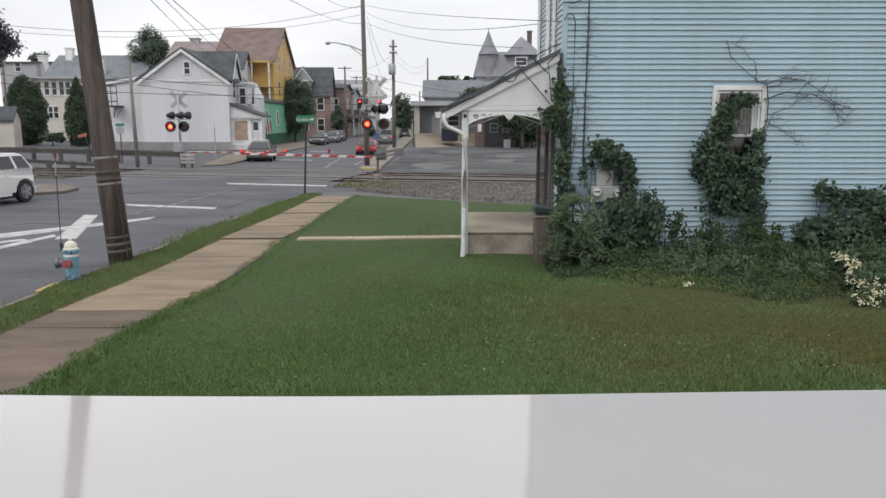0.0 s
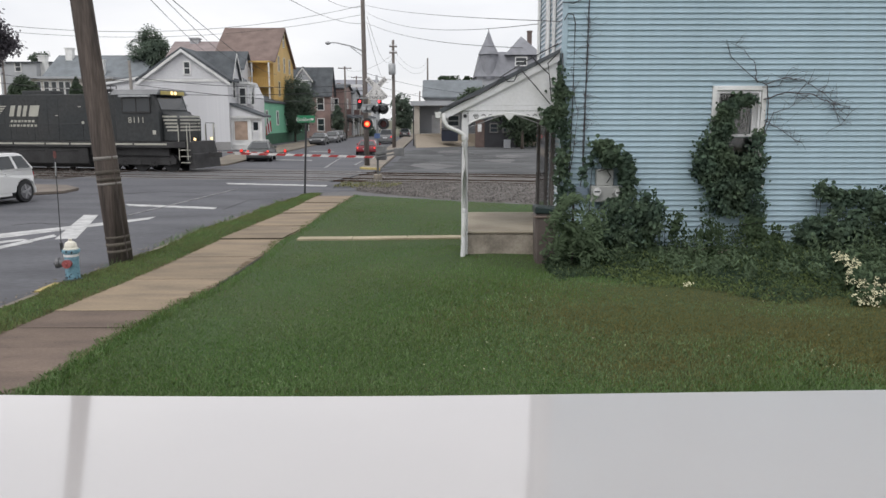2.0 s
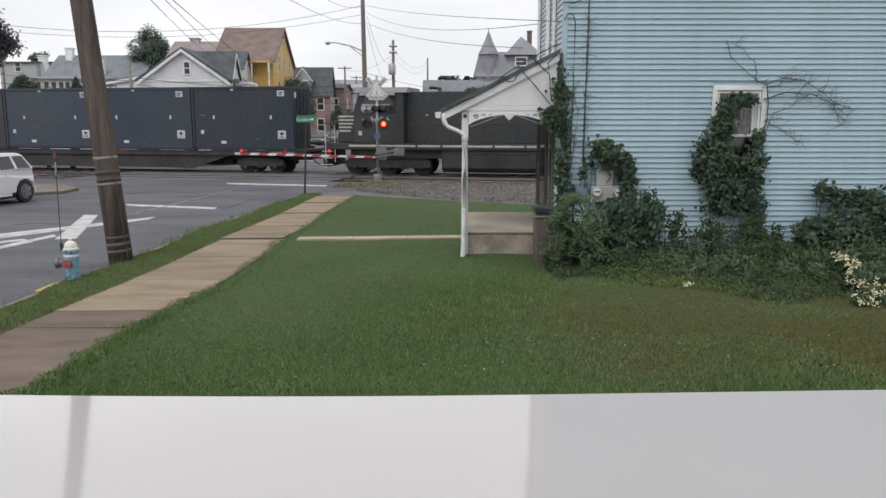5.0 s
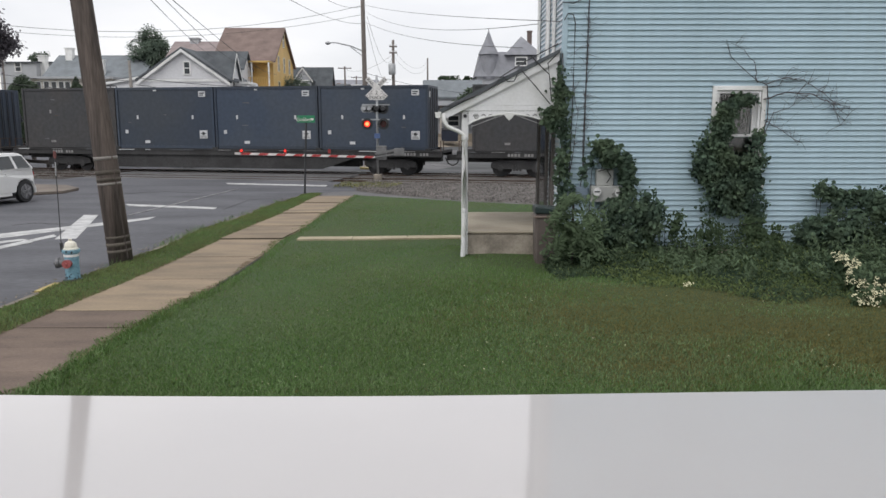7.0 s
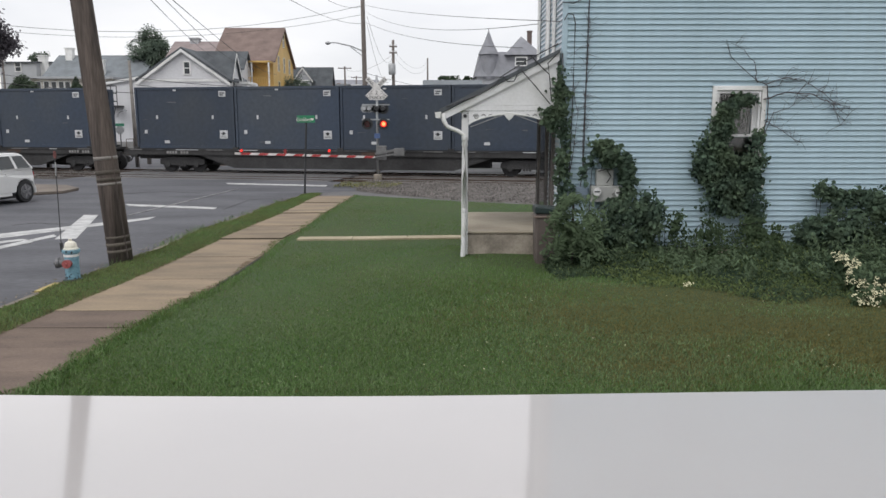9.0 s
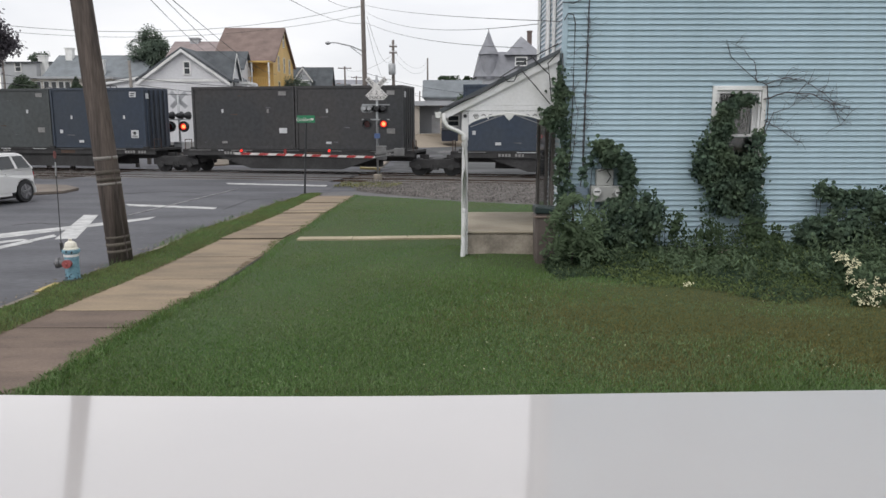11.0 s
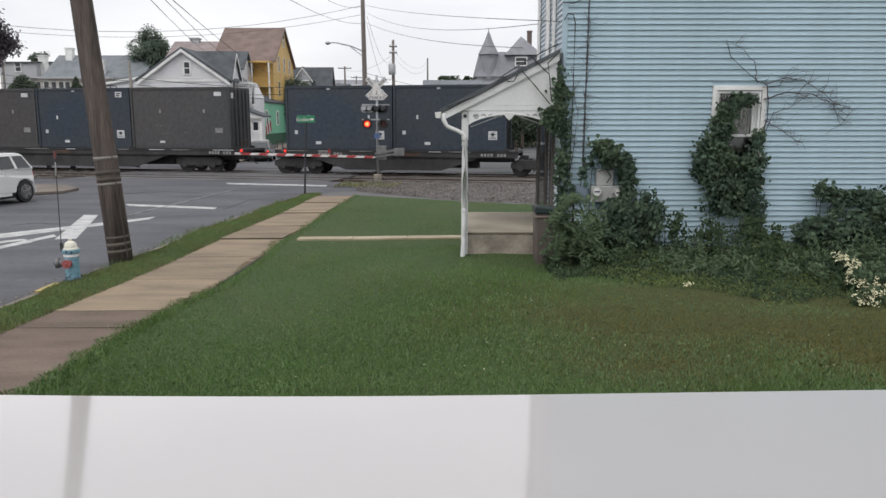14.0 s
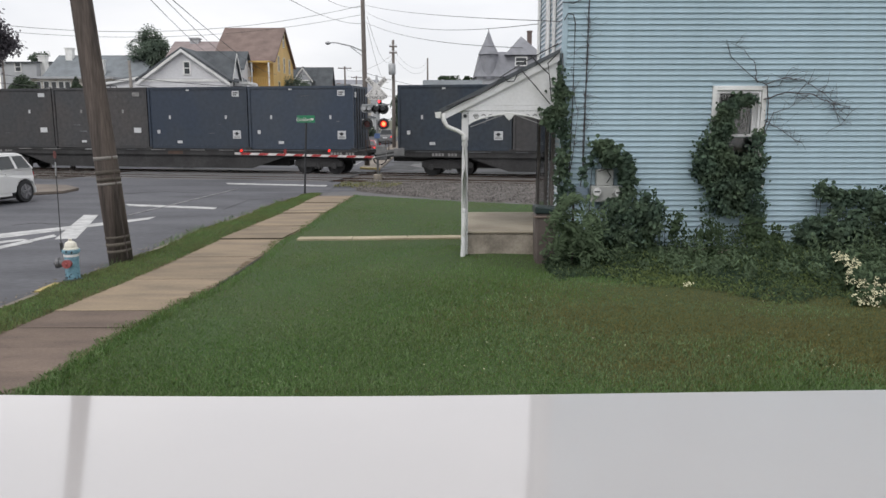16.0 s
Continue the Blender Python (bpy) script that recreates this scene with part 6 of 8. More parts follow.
# overhead cables
WIRE = surf("black_cable", (0.03, 0.03, 0.032), 0.6)
runs = (
    ((-4.98, 48.5, 9.95), (2.15, 14.6, 4.79), 0.15, 0.0074), ((-4.81, 48.5, 9.55), (2.04, 17, 5.03), 0.5, 0.0074),
    ((-4.75, 48.5, 8.88), (2.03, 20, 4.8), 0.3, 0.0087), ((-5.95, 30, 7.57), (-4.79, 48.5, 8.82), 0.3, 0.0099),
    ((-4.87, 32, 7.87), (-4.98, 48.5, 9.82), 0.2, 0.0087), ((-7.43, 20, 6.04), (-27.48, 98, 10.45), 0.5, 0.0124), ((-7.06, 20, 6.04), (-25.03, 98, 9.97), 0.5, 0.0124),
    ((-6.89, 20, 6.04), (-20.84, 98, 8.59), 0.5, 0.0124), ((-22.02, 40, 7.69), (-4.98, 48.5, 9.88), 0.8, 0.0112), ((-22.94, 42, 7.6), (-4.99, 48.5, 9.35), 0.7, 0.0099),
    ((-26.21, 45, 5.15), (-4.89, 48.5, 4.8), 0.5, 0.016), ((-19.29, 49, 5.59), (-4.85, 48.5, 5.15), 0.35, 0.016), ((-34.87, 60, 6.59), (-19.23, 49, 5.45), 0.3, 0.016), ((-19.32, 49, 5.17), (-4.8, 48.5, 3.91), 0.2, 0.016),
    ((-4.77, 48.5, 5.84), (7.67, 60, 5.02), 0.6, 0.0112), ((-4.78, 48.5, 5.29), (3.87, 70, 4.81), 0.5, 0.0112), ((-14.58, 118, 10.4), (-5.01, 80, 9.64), 0.8, 0.0124),
    ((-4.65, 48.5, 8.72), (-5.03, 80, 7.96), 2.2, 0.0099), ((-4.64, 48.5, 9.22), (-5.01, 80, 9.48), 1.6, 0.0099), ((-2.43, 125, 12.24), (-5.01, 80, 10.04), 1.5, 0.0124), ((-2.44, 125, 11.54), (-5.01, 80, 9.36), 1.5, 0.0124),
    ((-14.6, 118, 9.65), (-4.84, 48.5, 5.56), 0.2, 0.0099), ((-4.86, 48.5, 4.63), (-1.83, 105, 7.28), 0.6, 0.0112))
for a, b, sag, r in runs:
    s = Shape()
    cable(s, a, b, sag, r)
    lone("overhead_cable", s, WIRE, "thin black overhead cable", "cable", "overhead cables")


# ---- crossing signals ----
LENS_OFF = surf("dark_red_lens", (0.1, 0.012, 0.012), 0.25, 0, 0.1)
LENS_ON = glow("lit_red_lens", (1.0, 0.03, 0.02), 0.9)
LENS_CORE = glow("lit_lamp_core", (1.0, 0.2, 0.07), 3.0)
ARM_WHITE, ARM_RED = surf("reflective_white", (0.72, 0.7, 0.68), 0.5), surf("reflective_red", (0.45, 0.05, 0.05), 0.5)
FLASH = []


def flasher(post, x, z, phase, y=-0.3, lit=True, r=0.16, hood=0.3):
    """A round lamp: black backing, hood, dark lens, and the lit lens moved to the front in turn to stand for flashing.
    """
    head = part("flasher", Shape().tube([(x, y, z), (x, y + 0.03, z)], r * 1.75, 24).tube([(x, y + 0.03, z), (x, y + 0.2, z)], r * 0.8, 14), DARK, post, "black backing disc of a crossing lamp")
    rim = [(x + r * 1.12 * math.cos(a), z + r * 1.12 * math.sin(a)) for a in [math.pi * (0.0 - 0.15 + 1.3 * k / 12) for k in range(13)]]
    hd = Shape()
    for (xa, za), (xb, zb) in zip(rim, rim[1:]):
        hd.add([(xa, y - hood, za), (xb, y - hood, zb), (xb, y, zb), (xa, y, za), (xa * 1, y - hood, za + 0.01), (xb, y - hood, zb + 0.01), (xb, y, zb + 0.01), (xa, y, za + 0.01)], [(0, 1, 2, 3), (4, 7, 6, 5), (0, 4, 5, 1)])
    part("hood", hd, DARK, head)
    part("lens", Shape().tube([(x, y - 0.012, z), (x, y, z)], r, 20), LENS_OFF, head, "dark red lens")
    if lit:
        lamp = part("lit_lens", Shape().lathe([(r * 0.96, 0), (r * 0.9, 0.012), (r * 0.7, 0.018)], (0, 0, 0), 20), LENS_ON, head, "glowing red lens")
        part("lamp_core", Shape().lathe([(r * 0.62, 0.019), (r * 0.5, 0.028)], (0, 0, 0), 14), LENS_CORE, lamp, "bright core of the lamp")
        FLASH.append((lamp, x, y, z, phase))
    return head


def crossbuck(post, z, size, y, mat, letters=True):
    """Two crossed boards with lettering, and the plate that counts the tracks."""
    L, wd = size, size * 0.19
    for q, text in ((1, "CROSSING"), (-1, "RAILROAD")):
        m = Matrix.Translation((0, y - (0.014 if q > 0 else 0.0), z)) @ Euler((0, radians(-45 * q), 0)).to_matrix().to_4x4()
        bd = part("blade", Shape().box(-L / 2, -0.006, -wd / 2, L / 2, 0.006, wd / 2), mat, post, "white board of the crossbuck", at=m)
        if letters:
            for word, at in ((text[:4], -L * 0.3), (text[4:], L * 0.3)):
                ob = fix(new("lettering", words(word, wd * 0.85)), DARK)
                ob.parent, ob.matrix_basis = bd, pose(at, -0.009, -wd * 0.3, 90, 0, 0)


mast = thing("crossing_signal", pose(-3.27, 38.43, 0.0), "railway crossing signal with crossbuck, flashers and lowered gate", "crossing signal")
part("base", Shape().box(-0.2, -0.2, 0, 0.2, 0.2, 0.3), GREY_CONCRETE, mast, "concrete footing", bevel=0.02)
post = part("mast", Shape().tube([(0, 0, 0.3), (0, 0, 5.156)], 0.06, 12), STEEL, mast, "aluminium mast", smooth=True)
crossbuck(mast, 4.54, 1.32, -0.12, ARM_WHITE)
plate = part("track_plate", Shape().box(-0.36, -0.16, 3.952, 0.36, -0.148, 4.232), ARM_WHITE, mast, "white plate that says 2 tracks")
for text, size, z in (("TRACKS", 0.2, 4.008), ("2", 0.26, 4.218)):
    ob = fix(new("lettering", words(text, size)), DARK)
    ob.parent, ob.matrix_basis = plate, pose(0, -0.165, z, 90, 0, 0)
part("count_backing", Shape().box(-0.2, -0.155, 4.232, 0.2, -0.148, 4.456), ARM_WHITE, plate)
part("cross_arm", Shape().beam((-0.75, -0.1, 3), (0.62, -0.1, 3), 0.07, 0.07).beam((-0.75, 0.1, 3.728), (0.62, 0.1, 3.728), 0.07, 0.07), STEEL, mast)
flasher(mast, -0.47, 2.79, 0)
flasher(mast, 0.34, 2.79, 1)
for x in (-0.62, -0.38):
    part("rear_flasher", Shape().tube([(x, -0.28, 3.532), (x, 0.1, 3.532)], [0.09, 0.13], 14).tube([(x, 0.1, 3.532), (x, 0.13, 3.532)], 0.2, 18), STEEL, mast, "pale back of a flasher", smooth=False)
for x in (0.0, 0.3):
    part("rear_flasher", Shape().tube([(x, -0.25, 3.532), (x, 0.1, 3.532)], [0.1, 0.17], 14).tube([(x, 0.1, 3.532), (x, 0.13, 3.532)], 0.27, 18), DARK, mast, "black flasher facing away")
part("blue_plate", Shape().box(-0.14, -0.1, 2.076, 0.14, -0.085, 2.328), surf("blue_plate_paint", (0.1, 0.16, 0.33), 0.6), mast, "small blue notice plate")
DULL_STEEL = surf("dull_grey_iron", (0.2, 0.2, 0.2), 0.7, 0.2, 0.2, 3, 30, 0.1)
part("mechanism", Shape().box(-0.05, -0.32, 1.012, 0.45, 0.2, 1.712), DULL_STEEL, mast, "grey gate machine box", bevel=0.03)
part("counterweight_arm", Shape().beam((-0.1, -0.35, 1.32), (1.3, -0.35, 1.572), 0.08, 0.12).beam((-0.1, -0.35, 1.152), (1.25, -0.35, 1.376), 0.06, 0.08).box(0.85, -0.5, 1.236, 1.35, -0.2, 1.6), DULL_STEEL, mast, "arm with iron counterweights", bevel=0.01)
GY = -0.42
gx1, gz1 = -7.036, 1.348
arm = part("gate_arm", Shape().beam((-0.1, GY, 1.166), (gx1, GY, gz1), 0.05, 0.11), ARM_WHITE, mast, "lowered gate arm in red and white bands")
n = 16
for k in range(n):
    if k % 2:
        continue
    ua, ub = (k + 0.35) / n, (k + 1.35) / n
    za, zb = 1.166 + (gz1 - 1.166) * ua, 1.166 + (gz1 - 1.166) * ub
    xa, xb = -0.1 + (gx1 + 0.1) * ua, -0.1 + (gx1 + 0.1) * ub
    s = Shape()
    d = 0.12
    s.prism([(xa, za - 0.052), (xb, zb - 0.052), (xb + d, zb + 0.052), (xa + d, za + 0.052)], GY - 0.031, GY - 0.026)
    part("red_band", s, ARM_RED, arm, "red reflective band")
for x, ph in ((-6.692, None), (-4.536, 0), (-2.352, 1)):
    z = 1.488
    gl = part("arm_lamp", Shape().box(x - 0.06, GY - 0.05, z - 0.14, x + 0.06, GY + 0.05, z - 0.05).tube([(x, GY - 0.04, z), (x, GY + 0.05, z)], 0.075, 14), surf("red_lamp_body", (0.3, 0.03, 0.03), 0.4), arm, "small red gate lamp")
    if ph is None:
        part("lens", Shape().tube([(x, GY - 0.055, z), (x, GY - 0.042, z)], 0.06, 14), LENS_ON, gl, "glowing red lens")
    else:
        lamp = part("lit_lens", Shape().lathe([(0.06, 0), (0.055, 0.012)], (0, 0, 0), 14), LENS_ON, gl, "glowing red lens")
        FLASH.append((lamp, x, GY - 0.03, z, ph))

far_mast = thing("crossing_signal", pose(-16.16, 47.38, 0.0), "far railway crossing signal with its gate machine", "crossing signal")


part("mast", Shape().tube([(0, 0, 0.0), (0, 0, 4.82)], 0.07, 12), STEEL, far_mast, "aluminium mast", smooth=True)
crossbuck(far_mast, 4.19, 1.3, 0.1, GREY_WALL, False)
part("cross_arm", Shape().beam((-0.7, -0.1, 3), (0.7, -0.1, 3), 0.07, 0.07), STEEL, far_mast)
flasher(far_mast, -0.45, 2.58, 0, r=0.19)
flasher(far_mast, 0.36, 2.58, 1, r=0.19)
for x in (-0.55, 0.0, 0.45):
    part("rear_flasher", Shape().tube([(x - 0.1, -0.2, 3.245), (x + 0.1, 0.15, 3.245)], [0.1, 0.26], 14), DARK, far_mast, "black flasher facing away")
part("mechanism", Shape().box(-0.35, -0.3, 1.04, 0.2, 0.3, 1.67), STEEL, far_mast, "gate machine box", bevel=0.03)
for z in (0.42, 0.64, 0.86):
    part("guard_plank", Shape().box(0.1, -0.45, z - 0.08, 0.95, -0.38, z + 0.08), surf("pale_plank", (0.4, 0.37, 0.34), 0.8), far_mast, "pale plank of the guard at the foot")
for x in (0.3, 0.75):
    part("guard_post", Shape().box(x - 0.06, -0.37, 0, x + 0.06, -0.25, 0.95), W_BEAM, far_mast)
fa = part("gate_arm", Shape().beam((0.2, 0.4, 1.04), (5.2, 0.4, 0.97), 0.03, 0.06), ARM_WHITE, far_mast, "gate arm in red and white bands")
for k in range(7):
    part("red_band", Shape().box(0.5 + 0.75 * k, 0.37, 0.949, 0.85 + 0.75 * k, 0.382, 1.026), ARM_RED, fa)

# ---- street furniture ----
om = thing("marker_post", pose(-22.6, 49.5, 0), "small orange marker board on a leaning post", "road marker")
part("post", Shape().tube([(0.2, 0, 0), (-0.4, 0, 1.95)], 0.05, 8), DARK, om)
part("board", Shape().prism([(-0.8, 1.83), (-0.25, 1.95), (-0.25, 2.17), (-0.8, 2.05)], -0.09, -0.06), surf("orange_marker", (0.42, 0.16, 0.1), 0.6, 0, 0.2, 4, 30), om, "faded orange board")
ss = thing("street_sign", pose(-5.56, 30.58, 0.03), "green street name sign on a dark post", "street sign")
part("post", Shape().tube([(0, 0, -0.1), (0.15, 0, 2.89)], 0.04, 8), DARK, ss)
blade = part("name_plate", Shape().box(-0.204, -0.06, 2.85, 0.499 , -0.045, 3.13), surf("green_sign", (0.02, 0.22, 0.1), 0.4), ss, "green plate with white lettering", bevel=0.004)
ob = fix(new("lettering", words("Golden", 0.2)), ARM_WHITE)
ob.parent, ob.matrix_basis = blade, pose(0.068, -0.066, 2.91, 90, 0, 0)
part("lettering_bar", Shape().box(0.34, -0.066, 2.94, 0.453, -0.061, 3.02), ARM_WHITE, blade)
st = thing("stop_sign", pose(-22.12, 52.91, 0), "back of a stop sign with a green name plate", "road sign")
part("post", Shape().tube([(0, 0, 0), (0, 0, 2.63)], 0.04, 8), DARK, st)
part("sign_face", Shape().prism([(0.3 * math.cos(a), 2.29 + 0.3 * math.sin(a)) for a in [math.pi / 8 + k * math.pi / 4 for k in range(8)]], -0.05, -0.035), STEEL, st, "grey back of an eight-sided plate")
part("name_plate", Shape().box(-0.3, -0.05, 2.55, 0.3, -0.03, 2.74), surf("dull_green_sign", (0.05, 0.25, 0.15), 0.5), st)
sp = thing("sign_post", pose(-17.23, 58.17, 0), "small white sign on a thin post", "road sign")
part("post", Shape().tube([(0, 0, 0), (0, 0, 2.75)], 0.045, 8), STEEL, sp)
part("sign_face", Shape().box(-0.2, -0.08, 2.41, 0.2, -0.06, 2.67), OLD_WHITE, sp)

hyd = thing("fire_hydrant", pose(-6.86, 13.86, 0.04), "blue fire hydrant with a white cap and red outlet", "fire hydrant")
part("rod_sleeve", Shape().tube([(-0.16, 0, 1.95), (-0.152, 0, 2.2)], 0.012, 6), STEEL, hyd, "pale sleeve of the marker rod")
HB = surf("chipped_blue_paint", (0.2, 0.37, 0.46), 0.6, 0, 0.25, 16, 60, 0.25, col2=(0.12, 0.24, 0.31))
part("barrel", Shape().lathe([(0.17, 0), (0.17, 0.04), (0.125, 0.05), (0.125, 0.1), (0.13, 0.11), (0.125, 0.12), (0.125, 0.53), (0.155, 0.545), (0.158, 0.6), (0.13, 0.605)], (0, 0, 0), 24), HB, hyd, smooth=False)
rh = random.Random(21)
for k in range(26):
    a, z, r = rh.uniform(3.3, 6.1), (rh.uniform(0.06, 0.17) if k < 17 else rh.uniform(0.545, 0.6)), rh.uniform(0.008, 0.022)
    R = 0.128 if k < 17 else 0.159
    c, t = Vector((R * math.cos(a), R * math.sin(a), z)), Vector((-math.sin(a), math.cos(a), 0))
    n_ = Vector((math.cos(a), math.sin(a), 0)) * 0.002
    q = [c + t * r * math.cos(b) * rh.uniform(0.7, 1.2) + Vector((0, 0, r * math.sin(b) * rh.uniform(0.6, 1.1))) for b in (0, 1.2, 2.4, 3.6, 4.9)]
    part("paint_chip", Shape().add([v + n_ for v in q] + [v - n_ for v in q], [(0, 1, 2, 3, 4)] + [(i, (i + 1) % 5, 5 + (i + 1) % 5, 5 + i) for i in range(5)]), DARK, hyd, "bare dark iron where paint has chipped")
part("foot_flange", Shape().lathe([(0.175, 0.0), (0.175, 0.055), (0.13, 0.06)], (0, 0, 0), 20), surf("dark_flange", (0.07, 0.09, 0.1), 0.7, 0.2, 0.3, 9, 40, 0.2), hyd, "dark iron foot flange")
part("band", Shape().lathe([(0.131, 0), (0.131, 0.045)], (0, 0, 0.475), 24), WHITE, hyd, "white reflective band")
part("bonnet", Shape().lathe([(0.132, 0.605), (0.132, 0.625), (0.112, 0.635), (0.108, 0.68), (0.09, 0.73), (0.05, 0.755), (0.03, 0.76), (0.03, 0.795), (0.0, 0.795)], (0, 0, 0), 24), surf("cream_cap", (0.75, 0.72, 0.62), 0.5, 0, 0.1, 6, 30, 0.1), hyd, "domed cream cap", smooth=False)
part("pumper_outlet", Shape().tube([(-0.1, -0.03, 0.36), (-0.2, -0.05, 0.36)], 0.085, 16).tube([(-0.2, -0.05, 0.36), (-0.26, -0.06, 0.36)], 0.1, 16).tube([(-0.26, -0.06, 0.36), (-0.3, -0.07, 0.36)], 0.03, 6), surf("worn_grey_iron", (0.2, 0.2, 0.21), 0.6, 0.3, 0.3, 8, 40, 0.2), hyd, "grey iron pumper outlet")
part("hose_outlet", Shape().tube([(0.0, -0.1, 0.36), (0.0, -0.18, 0.36)], 0.065, 14).tube([(0, -0.18, 0.36), (0, -0.22, 0.36)], 0.08, 14).tube([(0, -0.22, 0.36), (0, -0.25, 0.36)], 0.025, 6), surf("faded_red_cap", (0.35, 0.09, 0.09), 0.6, 0, 0.25, 8, 40, 0.2), hyd, "faded red hose cap")
part("marker_rod", Shape().tube([(-0.16, 0, 0.56), (-0.17, 0, 0.72)], 0.03, 8).tube([(-0.17, 0, 0.7), (-0.16, 0, 1.5), (-0.15, 0, 2.3)], 0.008, 6), DARK, hyd, "thin black marker rod")
part("marker_tip", Shape().prism([(-0.165, 2.27), (-0.135, 2.27), (-0.122, 2.33), (-0.132, 2.4), (-0.168, 2.4), (-0.178, 2.33)], -0.01, 0.01), surf("red_marker", (0.17, 0.06, 0.055), 0.7), hyd, "dull red marker tip")

can = thing("trash_can", pose(1.93, 14.22, 0.3), "tall brown plastic trash can with a dark lid", "trash can")
part("body", Shape().prism([(-0.2, 0), (0.2, 0), (0.22, 0.98), (-0.22, 0.98)], -0.22, 0.22), surf("brown_plastic", (0.115, 0.093, 0.085), 0.55, 0, 0.12, 2, 30, 0.05), can, bevel=0.03)
part("lid", Shape().prism([(-0.235, 0.98), (0.235, 0.98), (0.225, 1.08), (-0.225, 1.12)], -0.235, 0.235), surf("dark_green_plastic", (0.02, 0.035, 0.034), 0.5), can, "dark green lid", bevel=0.02)
part("rim", Shape().box(-0.24, -0.24, 0.9, 0.24, 0.24, 0.94), surf("brown_plastic_rim", (0.16, 0.12, 0.1), 0.55), can, bevel=0.01)
db = thing("dumpster", pose(0.75, 86.5, 0.62), "dark blue steel dumpster with black lids", "dumpster")
part("bin", Shape().prism([(-0.9, 0.0), (0.9, 0.0), (0.95, 1.2), (-0.95, 1.2)], -0.7, 0.7), surf("navy_steel", (0.013, 0.018, 0.035), 0.6, 0, 0.2), db, bevel=0.02)
part("lid", Shape().prism([(-0.75, 1.21), (0.75, 1.42), (0.75, 1.48), (-0.75, 1.27)], -0.95, 0.95, "x"), RUBBER, db)
bk = thing("brick_shed", pose(4.54, 84, 0), "small dark shed with windows under trees", "shed")
part("wall", Shape().box(0, 0, 0, 3.4, 2.5, 3.0), surf("dark_boards", (0.03, 0.03, 0.035), 0.7), bk)
part("roof", Shape().prism([(-0.2, 3.0), (1.7, 3.7), (3.6, 3.0)], -0.2, 2.7), SHINGLE, bk)
OLD_TRIM = surf("weathered_trim", (0.16, 0.155, 0.15), 0.8)
framed_window(bk, 1.0, 1.7, 0.7, 0.8, trim=OLD_TRIM)
framed_window(bk, 2.3, 1.7, 0.5, 0.8, trim=OLD_TRIM)
# the pier's brick is coloured darker to stand for the shade it is in
part("brick_pier", Shape().box(-1.0, 0.1, 0, -0.02, 1.0, 3.0), surf("shade_darkened_brick", (0.14, 0.1, 0.088), 0.9), bk)
part("notice", Shape().box(-0.75, 0.06, 1.7, -0.35, 0.09, 2.5), WHITE, bk)
lone("utility_cabinet", Shape().box(-0.35, -0.3, 0, 0.35, 0.3, 0.9), GREY_WALL, "small grey utility cabinet on the ground", "cabinet", bevel=0.03, m=pose(6.83, 82, 0.0))

# ---- vehicles ----
# disc behind the spokes: shade of the gaps is put into a darker alloy colour
RIM_DISC = surf("shaded_alloy", (0.2, 0.2, 0.21), 0.5, 0.5, 0.15, 6, 30, 0.02)
RIM = surf("alloy_rim", (0.45, 0.45, 0.46), 0.35, 0.8, 0.1, 4, 30, 0.02)
CAR_GLASS = clear_glass("car_glass", (0.025, 0.03, 0.033), 0.05)
TAIL_ON, TAIL_OFF = glow("lit_tail_lamp", (1.0, 0.06, 0.05), 0.8), surf("red_lens", (0.3, 0.02, 0.02), 0.25)
HEAD_LENS = surf("lamp_lens", (0.6, 0.62, 0.64), 0.15)


